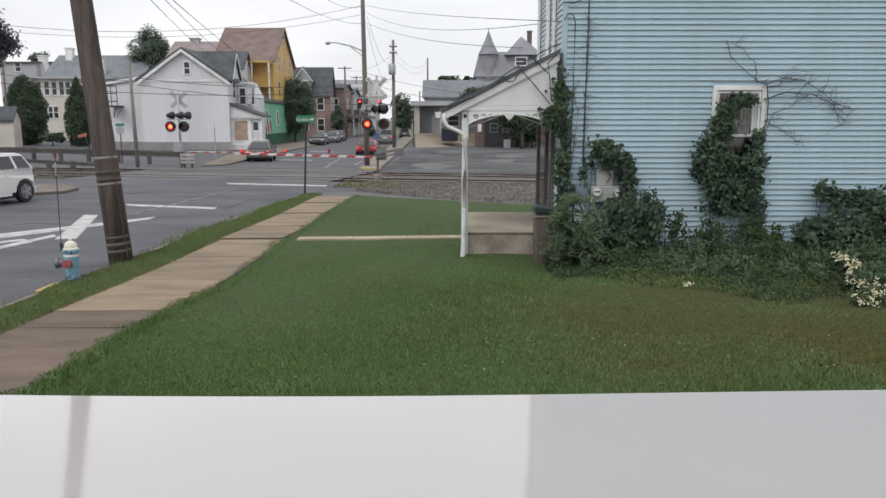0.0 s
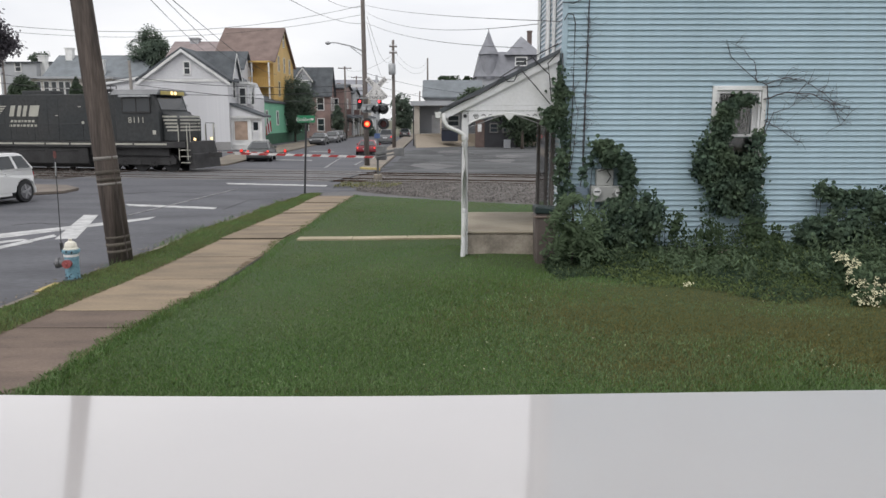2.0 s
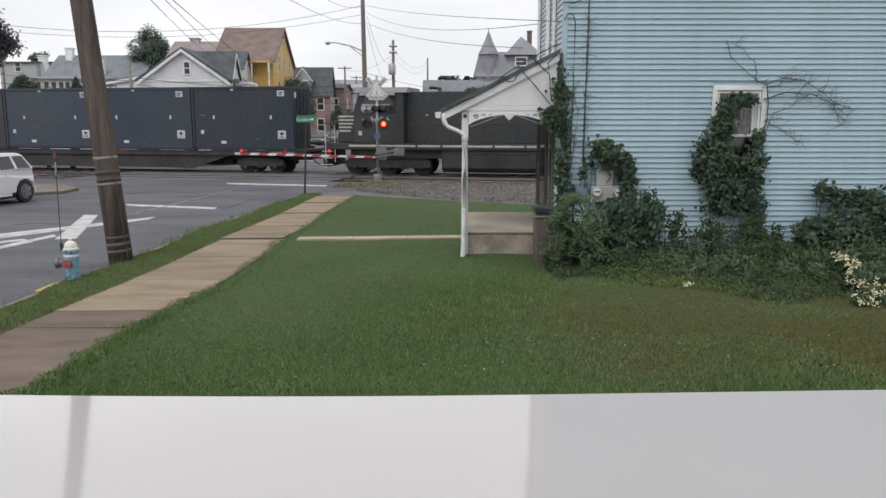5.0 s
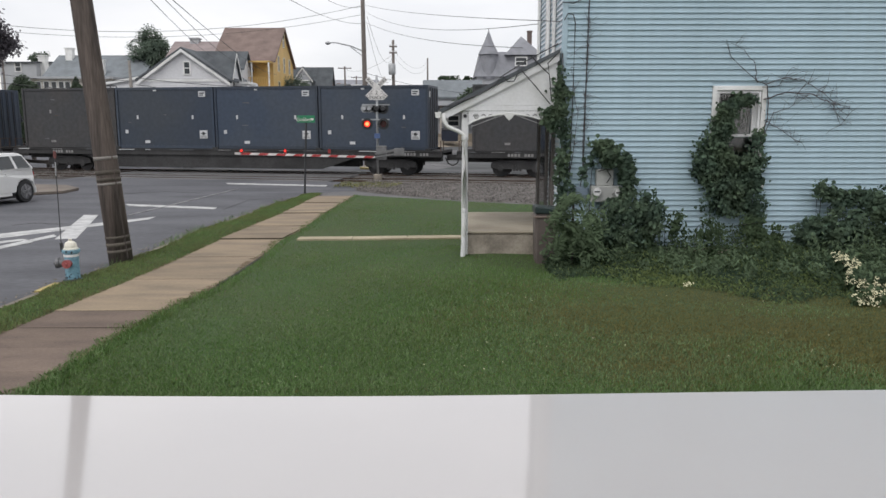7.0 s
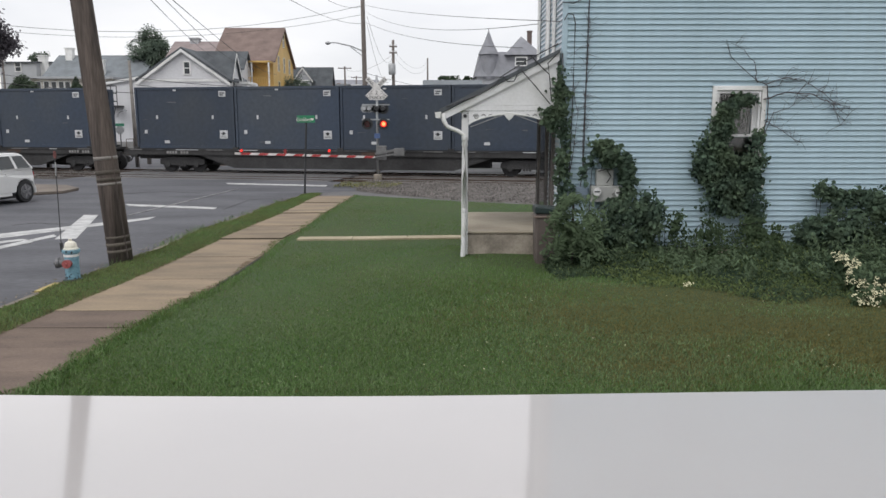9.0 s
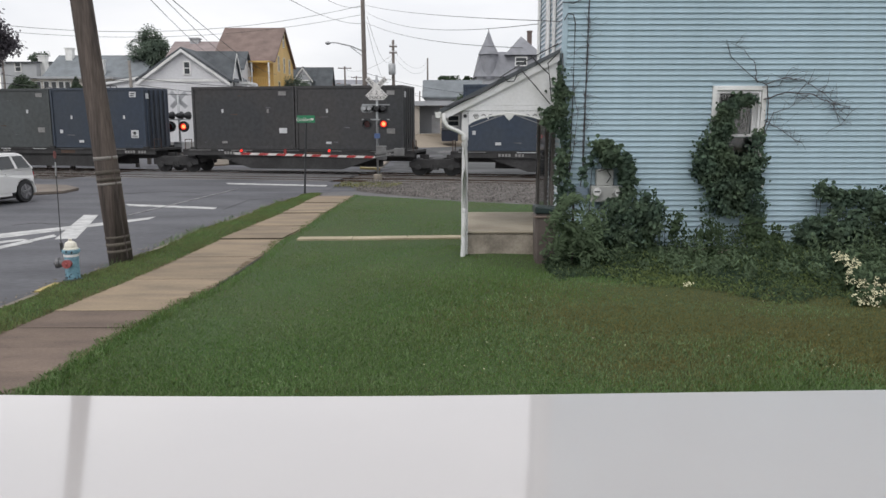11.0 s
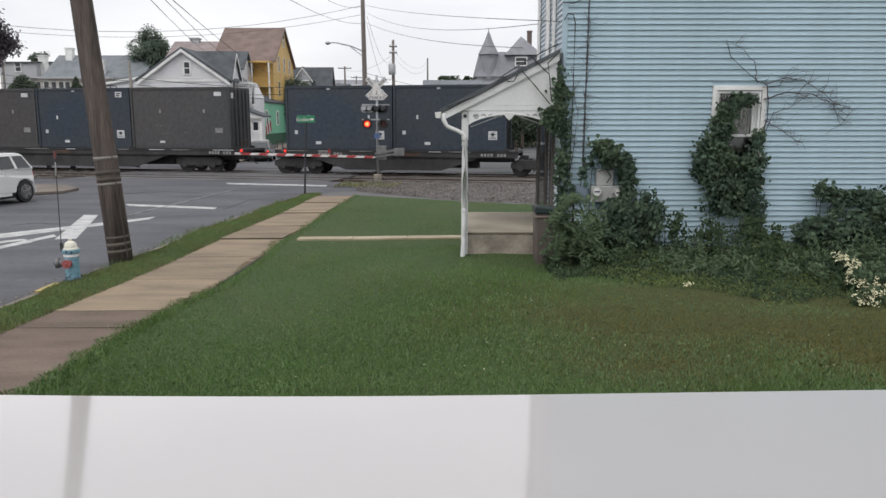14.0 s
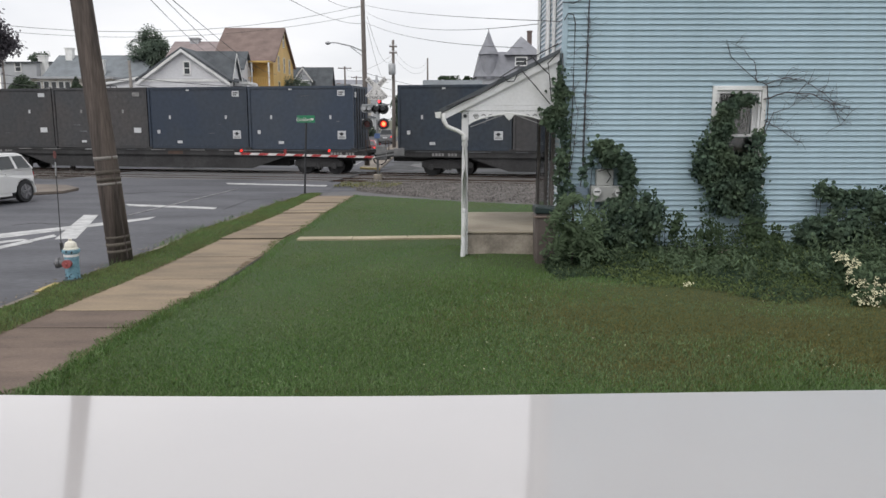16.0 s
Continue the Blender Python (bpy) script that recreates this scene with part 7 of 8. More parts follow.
def car(name, label, m, colour, size, shape="sedan", lit=False, group="vehicles"):
    """A road vehicle; x runs forward from its rear bumper, z from the road."""
    L, w, h = size
    paint = surf(name + "_paint", colour, 0.28, 0.0, 0.05, 0.8, 20, 0.0, coat=0.35)
    v = thing(name, m, label, "car", group)
    hw, belt, wr = w / 2, h * (0.67 if shape == "suv" else 0.62), 0.4 if shape == "suv" else 0.32
    ax = (L * (0.14 if shape == "suv" else 0.19), L * 0.79)

    def arch(c):
        return [(c + (wr + 0.06) * math.cos(a), wr + (wr + 0.06) * math.sin(a)) for a in [math.pi * (1 - k / 8) for k in range(9)] if wr + (wr + 0.06) * math.sin(a) > 0.26]
    deck = belt if shape == "suv" else belt * 0.98
    out = [(0.06, 0.28)] + [(x, z) for x, z in arch(ax[0])] + [(x, z) for x, z in arch(ax[1])] + [(L - 0.05, 0.26), (L, 0.5), (L - 0.04, belt * 0.72), (L * 0.93, belt * 0.84), (L * 0.7, belt), (0.1, deck), (0.0, belt * 0.8), (0.0, 0.45)]
    sh = Shape()
    n = len(out)
    for y, q in ((-hw, 0.93), (-hw * 0.9, 1.0), (hw * 0.9, 1.0), (hw, 0.93)):
        sh.v += [(x, y if z < belt * 0.9 else y * 0.97, z if z < belt * 0.8 else z * (0.985 if abs(y) == hw else 1)) for x, z in out]
    sh.v = [(x, y * (1 - 0.9 * max(0.0, 0.3 - x) ** 1.5), z) for x, y, z in sh.v]
    for r in range(3):
        sh.f += [(r * n + i, (r + 1) * n + i, (r + 1) * n + (i + 1) % n, r * n + (i + 1) % n) for i in range(n)]
    sh.f += [tuple(range(n)), tuple(range(4 * n - 1, 3 * n - 1, -1))]
    body = part("body", sh, paint, v, bevel=0.03, rings=2)
    if shape == "suv":
        x0, x1, xa, xb = 0.04, L * 0.74, 0.42, L * 0.6
    elif shape == "pickup":
        x0, x1, xa, xb = L * 0.42, L * 0.72, L * 0.46, L * 0.64
    else:
        x0, x1, xa, xb = 0.6, L * 0.76, L * 0.33, L * 0.55
    wb, wt, z0, z1 = hw * 0.95, hw * (0.74 if shape == "suv" else 0.66), belt - 0.01, h
    cab = Shape().add([(x0, -wb, z0), (x1, -wb, z0), (x1, wb, z0), (x0, wb, z0), (xa, -wt, z1 - 0.04), (xb, -wt, z1 - 0.04), (xb, wt, z1 - 0.04), (xa, wt, z1 - 0.04), (xa + 0.1, -wt * 0.85, z1), (xb - 0.1, -wt * 0.85, z1), (xb - 0.1, wt * 0.85, z1), (xa + 0.1, wt * 0.85, z1)],
                      [(0, 1, 5, 4), (1, 2, 6, 5), (2, 3, 7, 6), (3, 0, 4, 7), (4, 5, 9, 8), (5, 6, 10, 9), (6, 7, 11, 10), (7, 4, 8, 11), (8, 9, 10, 11), (3, 2, 1, 0)])
    roof = part("cabin", cab, paint, v, bevel=0.045, rings=3)

    def pane(nm, a, b, c, d, us, push):
        for u0, u1 in us:
            p = [Vector(a).lerp(Vector(b), u0), Vector(a).lerp(Vector(b), u1), Vector(d).lerp(Vector(c), u1), Vector(d).lerp(Vector(c), u0)]
            q = [p[0].lerp(p[3], 0.1), p[1].lerp(p[2], 0.1), p[1].lerp(p[2], 0.88), p[0].lerp(p[3], 0.88)]
            part(nm, Shape().add([k + Vector(push) for k in q] + [k + Vector(push) * 0.2 for k in q], [(0, 1, 2, 3), (0, 4, 5, 1), (1, 5, 6, 2), (2, 6, 7, 3), (3, 7, 4, 0)]), CAR_GLASS, roof)
    us = ((0.05, 0.25), (0.3, 0.6), (0.64, 0.94)) if shape == "suv" else ((0.06, 0.48), (0.53, 0.92))
    t = z1 - 0.04
    pane("side_window", (x0, -wb, z0), (x1, -wb, z0), (xb, -wt, t), (xa, -wt, t), us, (0, -0.012, 0.004))
    pane("side_window", (x0, wb, z0), (x1, wb, z0), (xb, wt, t), (xa, wt, t), us, (0, 0.012, 0.004))
    pane("rear_window", (x0, -wb, z0), (x0, wb, z0), (xa, wt, t), (xa, -wt, t), ((0.08, 0.92),), (-0.012, 0, 0.006))
    pane("windscreen", (x1, -wb, z0), (x1, wb, z0), (xb, wt, t), (xb, -wt, t), ((0.05, 0.95),), (0.012, 0, 0.006))
    for x in ax:
        for y, q in ((-hw, -1), (hw, 1)):
            wh = part("wheel", Shape().tube([(x, y - q * 0.2, wr), (x, y - q * 0.02, wr), (x, y + q * 0.0, wr)], [wr, wr, wr * 0.93], 24), RUBBER, v)
            part("rim", Shape().tube([(x, y - q * 0.01, wr), (x, y + q * 0.008, wr)], wr * 0.66, 20), RIM_DISC, wh)
            part("rim_edge", Shape().tube([(x, y + q * 0.006, wr), (x, y + q * 0.012, wr)], [wr * 0.69, wr * 0.68], 24, False), RIM, wh)
            hub = Shape()
            for k in range(5):
                a = k * 2 * math.pi / 5
                hub.beam((x, y + q * 0.012, wr), (x + wr * 0.6 * math.cos(a), y + q * 0.012, wr + wr * 0.64 * math.sin(a)), 0.05, 0.085)
            part("spoke", hub, RIM, wh)
    for y in (-1, 1):
        part("tail_light", Shape().box(-0.012 if shape != "suv" else 0.0, y * hw * 0.86 - 0.14 * (y > 0), belt * 0.7, 0.05, y * hw * 0.86 + 0.14 * (y < 0), belt * 0.9), TAIL_ON if lit else TAIL_OFF, body, "lit red tail light" if lit else "red tail light")
        part("headlight", Shape().box(L - 0.08, y * hw * 0.9 - 0.26 * (y > 0), belt * 0.62, L + 0.004, y * hw * 0.9 + 0.26 * (y < 0), belt * 0.76), HEAD_LENS, body)
    part("rear_bumper", Shape().box(-0.04, -hw * 0.9, 0.3, 0.1, hw * 0.9, 0.55), paint, body, bevel=0.03)
    part("front_bumper", Shape().box(L - 0.1, -hw * 0.9, 0.26, L + 0.02, hw * 0.9, 0.46), paint, body, bevel=0.03)
    part("plate_bar", Shape().box(-0.055, -0.26, belt * 0.62, -0.02, 0.26, belt * 0.75), OLD_WHITE, body, "plain pale plate")
    part("underbody", Shape().box(0.2, -hw * 0.85, 0.2, L - 0.2, hw * 0.85, 0.4), RUBBER, v)
    if shape == "suv":
        for y in (-1, 1):
            part("roof_rail", Shape().tube([(xa + 0.15, y * wt * 0.9, h - 0.01), (xa + 0.25, y * wt * 0.9, h + 0.06), (xb - 0.3, y * wt * 0.9, h + 0.06), (xb - 0.2, y * wt * 0.9, h - 0.01)], 0.02, 6), DARK, roof, "black roof rail")
        part("door_handle", Shape().box(L * 0.3, hw * 0.97, belt * 0.86, L * 0.35, hw * 1.01, belt * 0.9), paint, body)
        part("door_handle", Shape().box(L * 0.52, hw * 0.97, belt * 0.86, L * 0.57, hw * 1.01, belt * 0.9), paint, body)
        for y in (-hw * 1.01, hw * 0.97):
            part("sill_trim", Shape().box(L * 0.3, y, 0.3, L * 0.7, y + hw * 0.04, 0.42), paint, body)
    else:
        for y in (-1, 1):
            part("wing_mirror", Shape().box(L * 0.66, y * hw * 0.95, belt, L * 0.7, y * hw * 0.95 + y * 0.2, belt + 0.14), paint, body, bevel=0.02)
    return v


car("white_suv", "white sport utility car waiting on the street", pose(-16.1, 28.8, 0, 0, 0, 259), (0.7, 0.7, 0.69), (4.45, 1.82, 1.8), "suv")
car("grey_sedan", "grey sedan waiting with its brake lights on", pose(-13.27, 55.04, 0, 0, 0, 97), (0.075, 0.082, 0.08), (4.6, 1.8, 1.45), lit=True)
car("red_car", "red sedan waiting at the crossing", pose(-6.57, 65.63, 0, 0, 0, 91), (0.2, 0.018, 0.026), (4.5, 1.85, 1.24), lit=True)
car("parked_sedan", "black sedan parked at the kerb", pose(-14.95, 95.5, 0, 0, 0, 270), (0.03, 0.032, 0.035), (4.6, 1.8, 1.45))
car("parked_sedan", "dark grey sedan parked at the kerb", pose(-14.6, 104.0, 0, 0, 0, 270), (0.1, 0.1, 0.105), (4.6, 1.8, 1.5))
car("parked_sedan", "dark grey sedan parked at the kerb", pose(-14.9, 112.0, 0, 0, 0, 270), (0.06, 0.06, 0.065), (4.6, 1.8, 1.5))
car("silver_pickup", "silver pickup truck with red tail lights", pose(-7.22, 96.0, 0, 0, 0, 91), (0.17, 0.175, 0.18), (5.4, 1.9, 1.8), "pickup", True)
car("parked_sedan", "dark car far along the street", pose(-6.46, 130.0, 0, 0, 0, 91), (0.05, 0.05, 0.055), (4.6, 1.8, 1.5))
crossing_car = car("passing_car", "dark red car crossing the far junction", pose(-24, 133.5, 0), (0.22, 0.02, 0.025), (4.6, 1.8, 1.45))

# ---- plants ----
LEAF_DARK = surf("ivy_leaf", (0.076, 0.116, 0.084), 0.8, 0, 0.2, 2.2, 30, 0.0, col2=(0.1, 0.138, 0.084), island=0.5, spec=0.12)
LEAF_WEED = surf("weed_leaf", (0.074, 0.108, 0.056), 0.8, 0, 0.2, 0.9, 30, 0.0, col2=(0.046, 0.072, 0.048), island=0.35, spec=0.1)
PALE_WEED = surf("pale_weed_leaf", (0.16, 0.2, 0.075), 0.8, 0, 0.2, 0.9, 30, 0.0, col2=(0.12, 0.16, 0.066), island=0.3, spec=0.1)
LEAF_TREE = surf("tree_leaf", (0.13, 0.165, 0.125), 0.8, 0, 0.2, 0.5, 12, 0.0, col2=(0.1, 0.135, 0.105), island=0.3, spec=0.1)
LEAF_HEDGE = surf("hedge_leaf", (0.105, 0.138, 0.092), 0.7, 0, 0.2, 0.5, 12, 0.0, col2=(0.08, 0.11, 0.075), island=0.3, spec=0.1)
LEAF_FROND = surf("frond_leaf", (0.13, 0.182, 0.105), 0.65, 0, 0.2, 2, 30, 0.0, island=0.35, spec=0.1)
LEAF_PURPLE = surf("dark_purple_leaf", (0.11, 0.1, 0.115), 0.6, 0, 0.2, 0.5, 12, 0.0, island=0.35)
GRASS = surf("grass_blade", (0.122, 0.22, 0.068), 0.8, 0, 0.12, 0.55, 6, 0.0, col2=(0.104, 0.168, 0.05), island=0.13, spec=0.02)
LIGHT_GRASS = surf("pale_grass_blade", (0.21, 0.3, 0.14), 0.75, 0, 0.1, 0.42, 6, 0.0, island=0.15, spec=0.02)
DRY_GRASS = surf("dry_grass_blade", (0.178, 0.166, 0.066), 0.75, 0, 0.15, 0.5, 6, 0.0, col2=(0.158, 0.138, 0.058), island=0.3, spec=0.02)
BARK = surf("grey_bark", (0.11, 0.09, 0.075), 0.9, 0, 0.2, 2, 25, 0.4)
PETAL = surf("cream_petal", (0.62, 0.59, 0.38), 0.6, 0, 0.1, 5, 30, 0.0, island=0.15)
STEM = surf("bare_vine", (0.08, 0.068, 0.07), 0.85, 0, 0.2, 4, 40, 0.2)


def let_light_through(m, share=0.4):
    """Thin leaves pass part of the light on."""
    n, l = m.node_tree.nodes, m.node_tree.links
    b = n["Principled BSDF"]
    tr, mix = n.new("ShaderNodeBsdfTranslucent"), n.new("ShaderNodeMixShader")
    l.new(b.inputs["Base Color"].links[0].from_socket, tr.inputs["Color"])
    mix.inputs[0].default_value = share
    l.new(b.outputs[0], mix.inputs[1])
    l.new(tr.outputs[0], mix.inputs[2])
    l.new(mix.outputs[0], n["Material Output"].inputs[0])


for leafy in (LEAF_DARK, LEAF_WEED, PALE_WEED, LEAF_FROND, LEAF_TREE, LEAF_HEDGE, LEAF_PURPLE):
    let_light_through(leafy)
rng = np.random.default_rng(11)
IVY = [(0, -0.5), (0.28, -0.42), (0.5, -0.05), (0.28, 0.08), (0.0, 0.6), (-0.28, 0.08), (-0.5, -0.05), (-0.28, -0.42)]
OVAL = [(0, -0.5), (0.25, -0.1), (0.2, 0.25), (0, 0.55), (-0.2, 0.25), (-0.25, -0.1)]
FROND = [(0, -0.5), (0.15, -0.15), (0.13, 0.2), (0, 0.6), (-0.13, 0.2), (-0.15, -0.15)]
ROUGH = [(-0.4, -0.4), (0.35, -0.45), (0.5, 0.2), (0.05, 0.5), (-0.45, 0.3)]


def leaf_mesh(name, centres, facing, size, outline, spread=0.7, droop=0.3):
    """Many small leaves, each one polygon, turned roughly towards `facing`."""
    c = np.asarray(centres, float)
    n, k = len(c), len(outline)
    f = np.asarray(facing, float)
    f = np.broadcast_to(f, (n, 3)) + rng.normal(0, spread, (n, 3))
    f /= np.linalg.norm(f, axis=1, keepdims=True) + 1e-9
    up = np.tile((0.0, 0.0, -1.0), (n, 1)) + rng.normal(0, 0.6, (n, 3)) - droop * f
    s = np.cross(up, f)
    s /= np.linalg.norm(s, axis=1, keepdims=True) + 1e-9
    u = np.cross(f, s)
    sz = rng.uniform(0.65, 1.25, (n, 1)) * size
    o = np.asarray(outline)
    v = c[:, None, :] + (o[None, :, 0:1] * s[:, None, :] + o[None, :, 1:2] * u[:, None, :]) * sz[:, None, :]
    v += f[:, None, :] * (np.abs(o[None, :, 0:1]) * -0.25) * sz[:, None, :]
    me = bpy.data.meshes.new(name)
    me.vertices.add(n * k)
    me.vertices.foreach_set("co", v.reshape(-1))
    me.loops.add(n * k)
    me.loops.foreach_set("vertex_index", np.arange(n * k, dtype=np.int32))
    me.polygons.add(n)
    me.polygons.foreach_set("loop_start", np.arange(0, n * k, k, dtype=np.int32))
    me.update(calc_edges=True)
    me.validate()
    return me


def leaves(name, me, mat, parent=None, label="", category="", kind=""):
    ob = fix(new(name, me), mat)
    if parent:
        ob.parent = parent
    return tagged(ob, label, category, "", kind)


def tree(name, label, x, y, trunk_h, crown, n, size, mat=LEAF_TREE, clumps=40, r=0.22, limbs=7, category="tree", outline=ROUGH, dense=0.0):
    """A tapered trunk, limbs that reach the clumps, and a crown of leaf clumps. crown: (cx, cz, rx, ry, rz) from the foot."""
    t = thing(name, pose(x, y, 0), label, category, "trees")
    cx, cz, rx, ry, rz = crown
    cl = []
    while len(cl) < clumps:
        p = rng.uniform(-1, 1, 3)
        d = np.linalg.norm(p)
        if 0.35 < d < 1.0:
            cl.append(p * np.array((rx, ry, rz)) + np.array((cx, 0, cz)))
    cl = np.array(cl)
    wood = Shape().tube([(0, 0, -0.1), (cx * 0.3, 0, trunk_h * 0.6), (cx, 0, cz)], [r, r * 0.75, r * 0.3], 9)
    for q in cl[:limbs]:
        base = Vector((cx * 0.6, 0, trunk_h + 0.25 * (cz - trunk_h)))
        wood.tube([base, base.lerp(Vector(q), 0.5) + Vector((0, 0, 0.3)), Vector(q)], [r * 0.4, r * 0.25, r * 0.08], 6)
    part("trunk", wood, BARK, t, smooth=True)
    if dense:
        d = rng.normal(0, 1, (n, 3))
        d /= np.linalg.norm(d, axis=1, keepdims=True)
        lumps = 1 + 0.07 * np.sin(d[:, 0] * 9 + 1) * np.sin(d[:, 2] * 8) + 0.05 * np.sin(d[:, 2] * 17 + d[:, 0] * 5)
        taper = 1 - dense * np.clip(d[:, 2], 0, 1) ** 1.2
        rad = lumps * rng.uniform(0.3, 1.0, n) ** 0.5
        pts = np.stack((d[:, 0] * rx * taper * rad + cx, d[:, 1] * ry * taper * rad, d[:, 2] * rz * rad + cz), 1)
    else:
        pick = rng.integers(0, clumps, n)
        spread = 0.2 * min(rx, rz) ** 0.9
        pts = cl[pick] + np.clip(rng.normal(0, 1, (n, 3)), -1.7, 1.7) * spread * np.array((1, 1, 0.75))
    out = (pts - np.array((cx, 0, cz))) / np.array((rx, ry, rz))
    leaves("crown", leaf_mesh("crown", pts, out + np.array((0, -0.2, 0.5)), size, outline, 0.6), mat, t)
    return t


def blob(n, cx, cy, cz, rx, ry, rz, more=1.7):
    """Leaf centres in an uneven mass: sprays of leaves round many twig ends, some reaching out."""
    n = int(n * more)
    k = max(4, n // 14)
    c = rng.normal(0, 1, (k, 3))
    c /= np.linalg.norm(c, axis=1, keepdims=True)
    c *= rng.uniform(0.1, 1, (k, 1)) ** 0.5 * np.where(rng.uniform(0, 1, (k, 1)) < 0.25, 1.25, 0.95)
    p = c[rng.integers(0, k, n)] * np.array((rx, ry, rz)) + rng.normal(0, 0.055, (n, 3)) * np.array((1, 0.6, 1))
    return p + np.array((cx, cy, cz))


# trees beyond the railway
tree("street_tree", "dense green street tree before the green house", -20.3, 106, 2.8, (0.1, 5.0, 2.75, 2.4, 3.6), 26000, 0.17, clumps=170, r=0.16)
tree("round_tree", "dark round tree behind the white house", -48.04, 130, 5, (-0.3, 12.9, 3.0, 2.6, 5.2), 16000, 0.24, clumps=120)
tree("bare_tree", "half-bare tree beside a round one", -51.3, 132, 6, (0, 13.96, 1.9, 1.6, 4.4), 900, 0.22, clumps=34, limbs=34, r=0.12)
tree("large_dark_tree", "large dark purple-leaved tree", -44.15, 75, 5, (0, 10.4, 3.0, 2.8, 2.8), 11000, 0.22, LEAF_PURPLE, 90, 0.3)
tree("tall_hedge_tree", "tall dense dark green hedge tree", -49.52, 92, 0.6, (0, 3.99, 2.5, 2.0, 4.3), 22000, 0.17, LEAF_HEDGE, clumps=20, r=0.2, dense=0.15)
tree("tall_hedge_tree", "narrow dark green conical evergreen", -41.39, 88, 0.5, (0, 3.44, 1.6, 1.5, 4.4), 18000, 0.15, LEAF_HEDGE, clumps=20, r=0.15, dense=0.6)
tree("far_tree", "small far tree above the rooftops", -77.34, 150, 7, (0, 14.62, 2.0, 2, 1.4), 1200, 0.26, clumps=26)
tree("far_tree", "far tree along the street", -7.1, 135, 3, (0, 4.36, 1.8, 2.3, 3.0), 3500, 0.28, clumps=60)
tree("far_tree", "far tree along the street", -7.95, 160, 3, (0, 3.81, 2.0, 2.3, 3.3), 3000, 0.3, clumps=60)
tree("far_tree", "light green tree top over the rooftops", 1.03, 128, 8, (0, 9.31, 2.2, 2, 0.9), 1600, 0.2, LEAF_WEED, 30)
tree("far_tree", "light green tree top over the rooftops", 4.37, 130, 8, (0, 9.31, 1.8, 2, 0.7), 1200, 0.2, LEAF_WEED, 26)
tree("shade_tree", "dark leafy boughs before the shed", 8.24, 80, 2, (0, 3.4, 3.0, 1.5, 1.6), 5000, 0.2, LEAF_HEDGE, clumps=70, r=0.2)
tree("shade_tree", "wide dark crown over the shed", 6.31, 90, 4, (0, 5.32, 5.2, 3.0, 1.5), 9000, 0.22, LEAF_HEDGE, clumps=100, r=0.25)
tree("street_tree", "low dark bush beside the cream building", -45.62, 90, 0.3, (0, 0.98, 1.3, 1.0, 0.7), 1500, 0.2, clumps=24, r=0.1)
tree("shade_tree", "dark leafy tree shading the lot", 8.54, 86, 1.6, (0, 3.0, 3.3, 3.0, 2.9), 9000, 0.22, LEAF_HEDGE, clumps=110, r=0.25)
# a tree shape added in place of dark street clutter
tree("street_tree", "dark leafy mass standing in for clutter before the brick row", -17.25, 127, 3, (0, 3.0, 1.0, 1.3, 2.2), 2200, 0.24, clumps=50, r=0.15)
tree("street_tree", "small dark bush on the pavement", -13.19, 140, 1, (0, 0.78, 1.2, 1.5, 1.0), 1000, 0.22, clumps=24, r=0.1)

# weeds and grass at the edge of the ballast
pts = np.array([tuple(on_track(rng.uniform(-0.6, 2.2), rng.uniform(6.2, 8.4), rng.uniform(0.04, 0.16))) for _ in range(900)])
leaves("trackside_weed", leaf_mesh("trackside_weed", pts, (0, -0.3, 1), 0.09, OVAL, 0.6), surf("dry_weed", (0.14, 0.14, 0.05), 0.8, 0, 0.2, 2, 20, 0, island=0.4), None, "yellowing weeds at the edge of the ballast", "weeds", "stuff")

# climbing ivy on the house
FRONT = WALL_Y - 0.08
ivy = []
for n, cx, cz, rx, rz, dep in (
        (300, 2.26, 2.08, 0.17, 0.85, 0.14), (220, 2.21, 3.07, 0.11, 0.55, 0.1), (90, 2.15, 3.74, 0.06, 0.45, 0.07), (190, 2.03, 3.05, 0.15, 0.18, 0.1)):
    p = blob(n, cx, FRONT - dep * 0.4, cz, rx, dep, rz)
    p[:, 1] = np.minimum(p[:, 1], WALL_Y - 0.02)
    ivy.append(p)
ivy_thing = thing("corner_ivy", pose(0, 0, 0), "dark green ivy climbing the house corner", "ivy")
leaves("leaf_mass", leaf_mesh("leaf_mass", np.concatenate(ivy), (-0.1, -1, 0.25), 0.075, IVY, 0.55), LEAF_DARK, ivy_thing)
part("stem", Shape().tube([(HOUSE_X + 0.02, FRONT, 0.4), (HOUSE_X - 0.03, FRONT, 1.8), (HOUSE_X + 0.03, FRONT, 3.0), (HOUSE_X - 0.02, FRONT, 4.2)], 0.014, 6), STEM, ivy_thing)
ivy = []
for n, cx, cz, rx, rz, dep in (
        (90, 5.6, 3.36, 0.24, 0.05, 0.04), (60, 5.44, 2.3, 0.1, 0.16, 0.06), (130, 5.3, 3.22, 0.16, 0.14, 0.08), (300, 5.2, 2.9, 0.17, 0.38, 0.14), (760, 5.04, 2.2, 0.37, 0.5, 0.24), (420, 5.27, 1.65, 0.38, 0.42, 0.22),
        (360, 5.82, 2.05, 0.19, 0.55, 0.18), (260, 5.92, 1.2, 0.15, 0.5, 0.15), (60, 5.9, 2.6, 0.08, 0.2, 0.1), (160, 5.53, 1.49, 0.25, 0.25, 0.14), (240, 5.48, 1.97, 0.22, 0.35, 0.1), (130, 5.28, 2.95, 0.16, 0.24, 0.08)):
    p = blob(int(n * 1.35), cx, FRONT - dep * 0.4, cz, rx, dep, rz)
    p[:, 1] = np.minimum(p[:, 1], WALL_Y - 0.05)
    ivy.append(p)
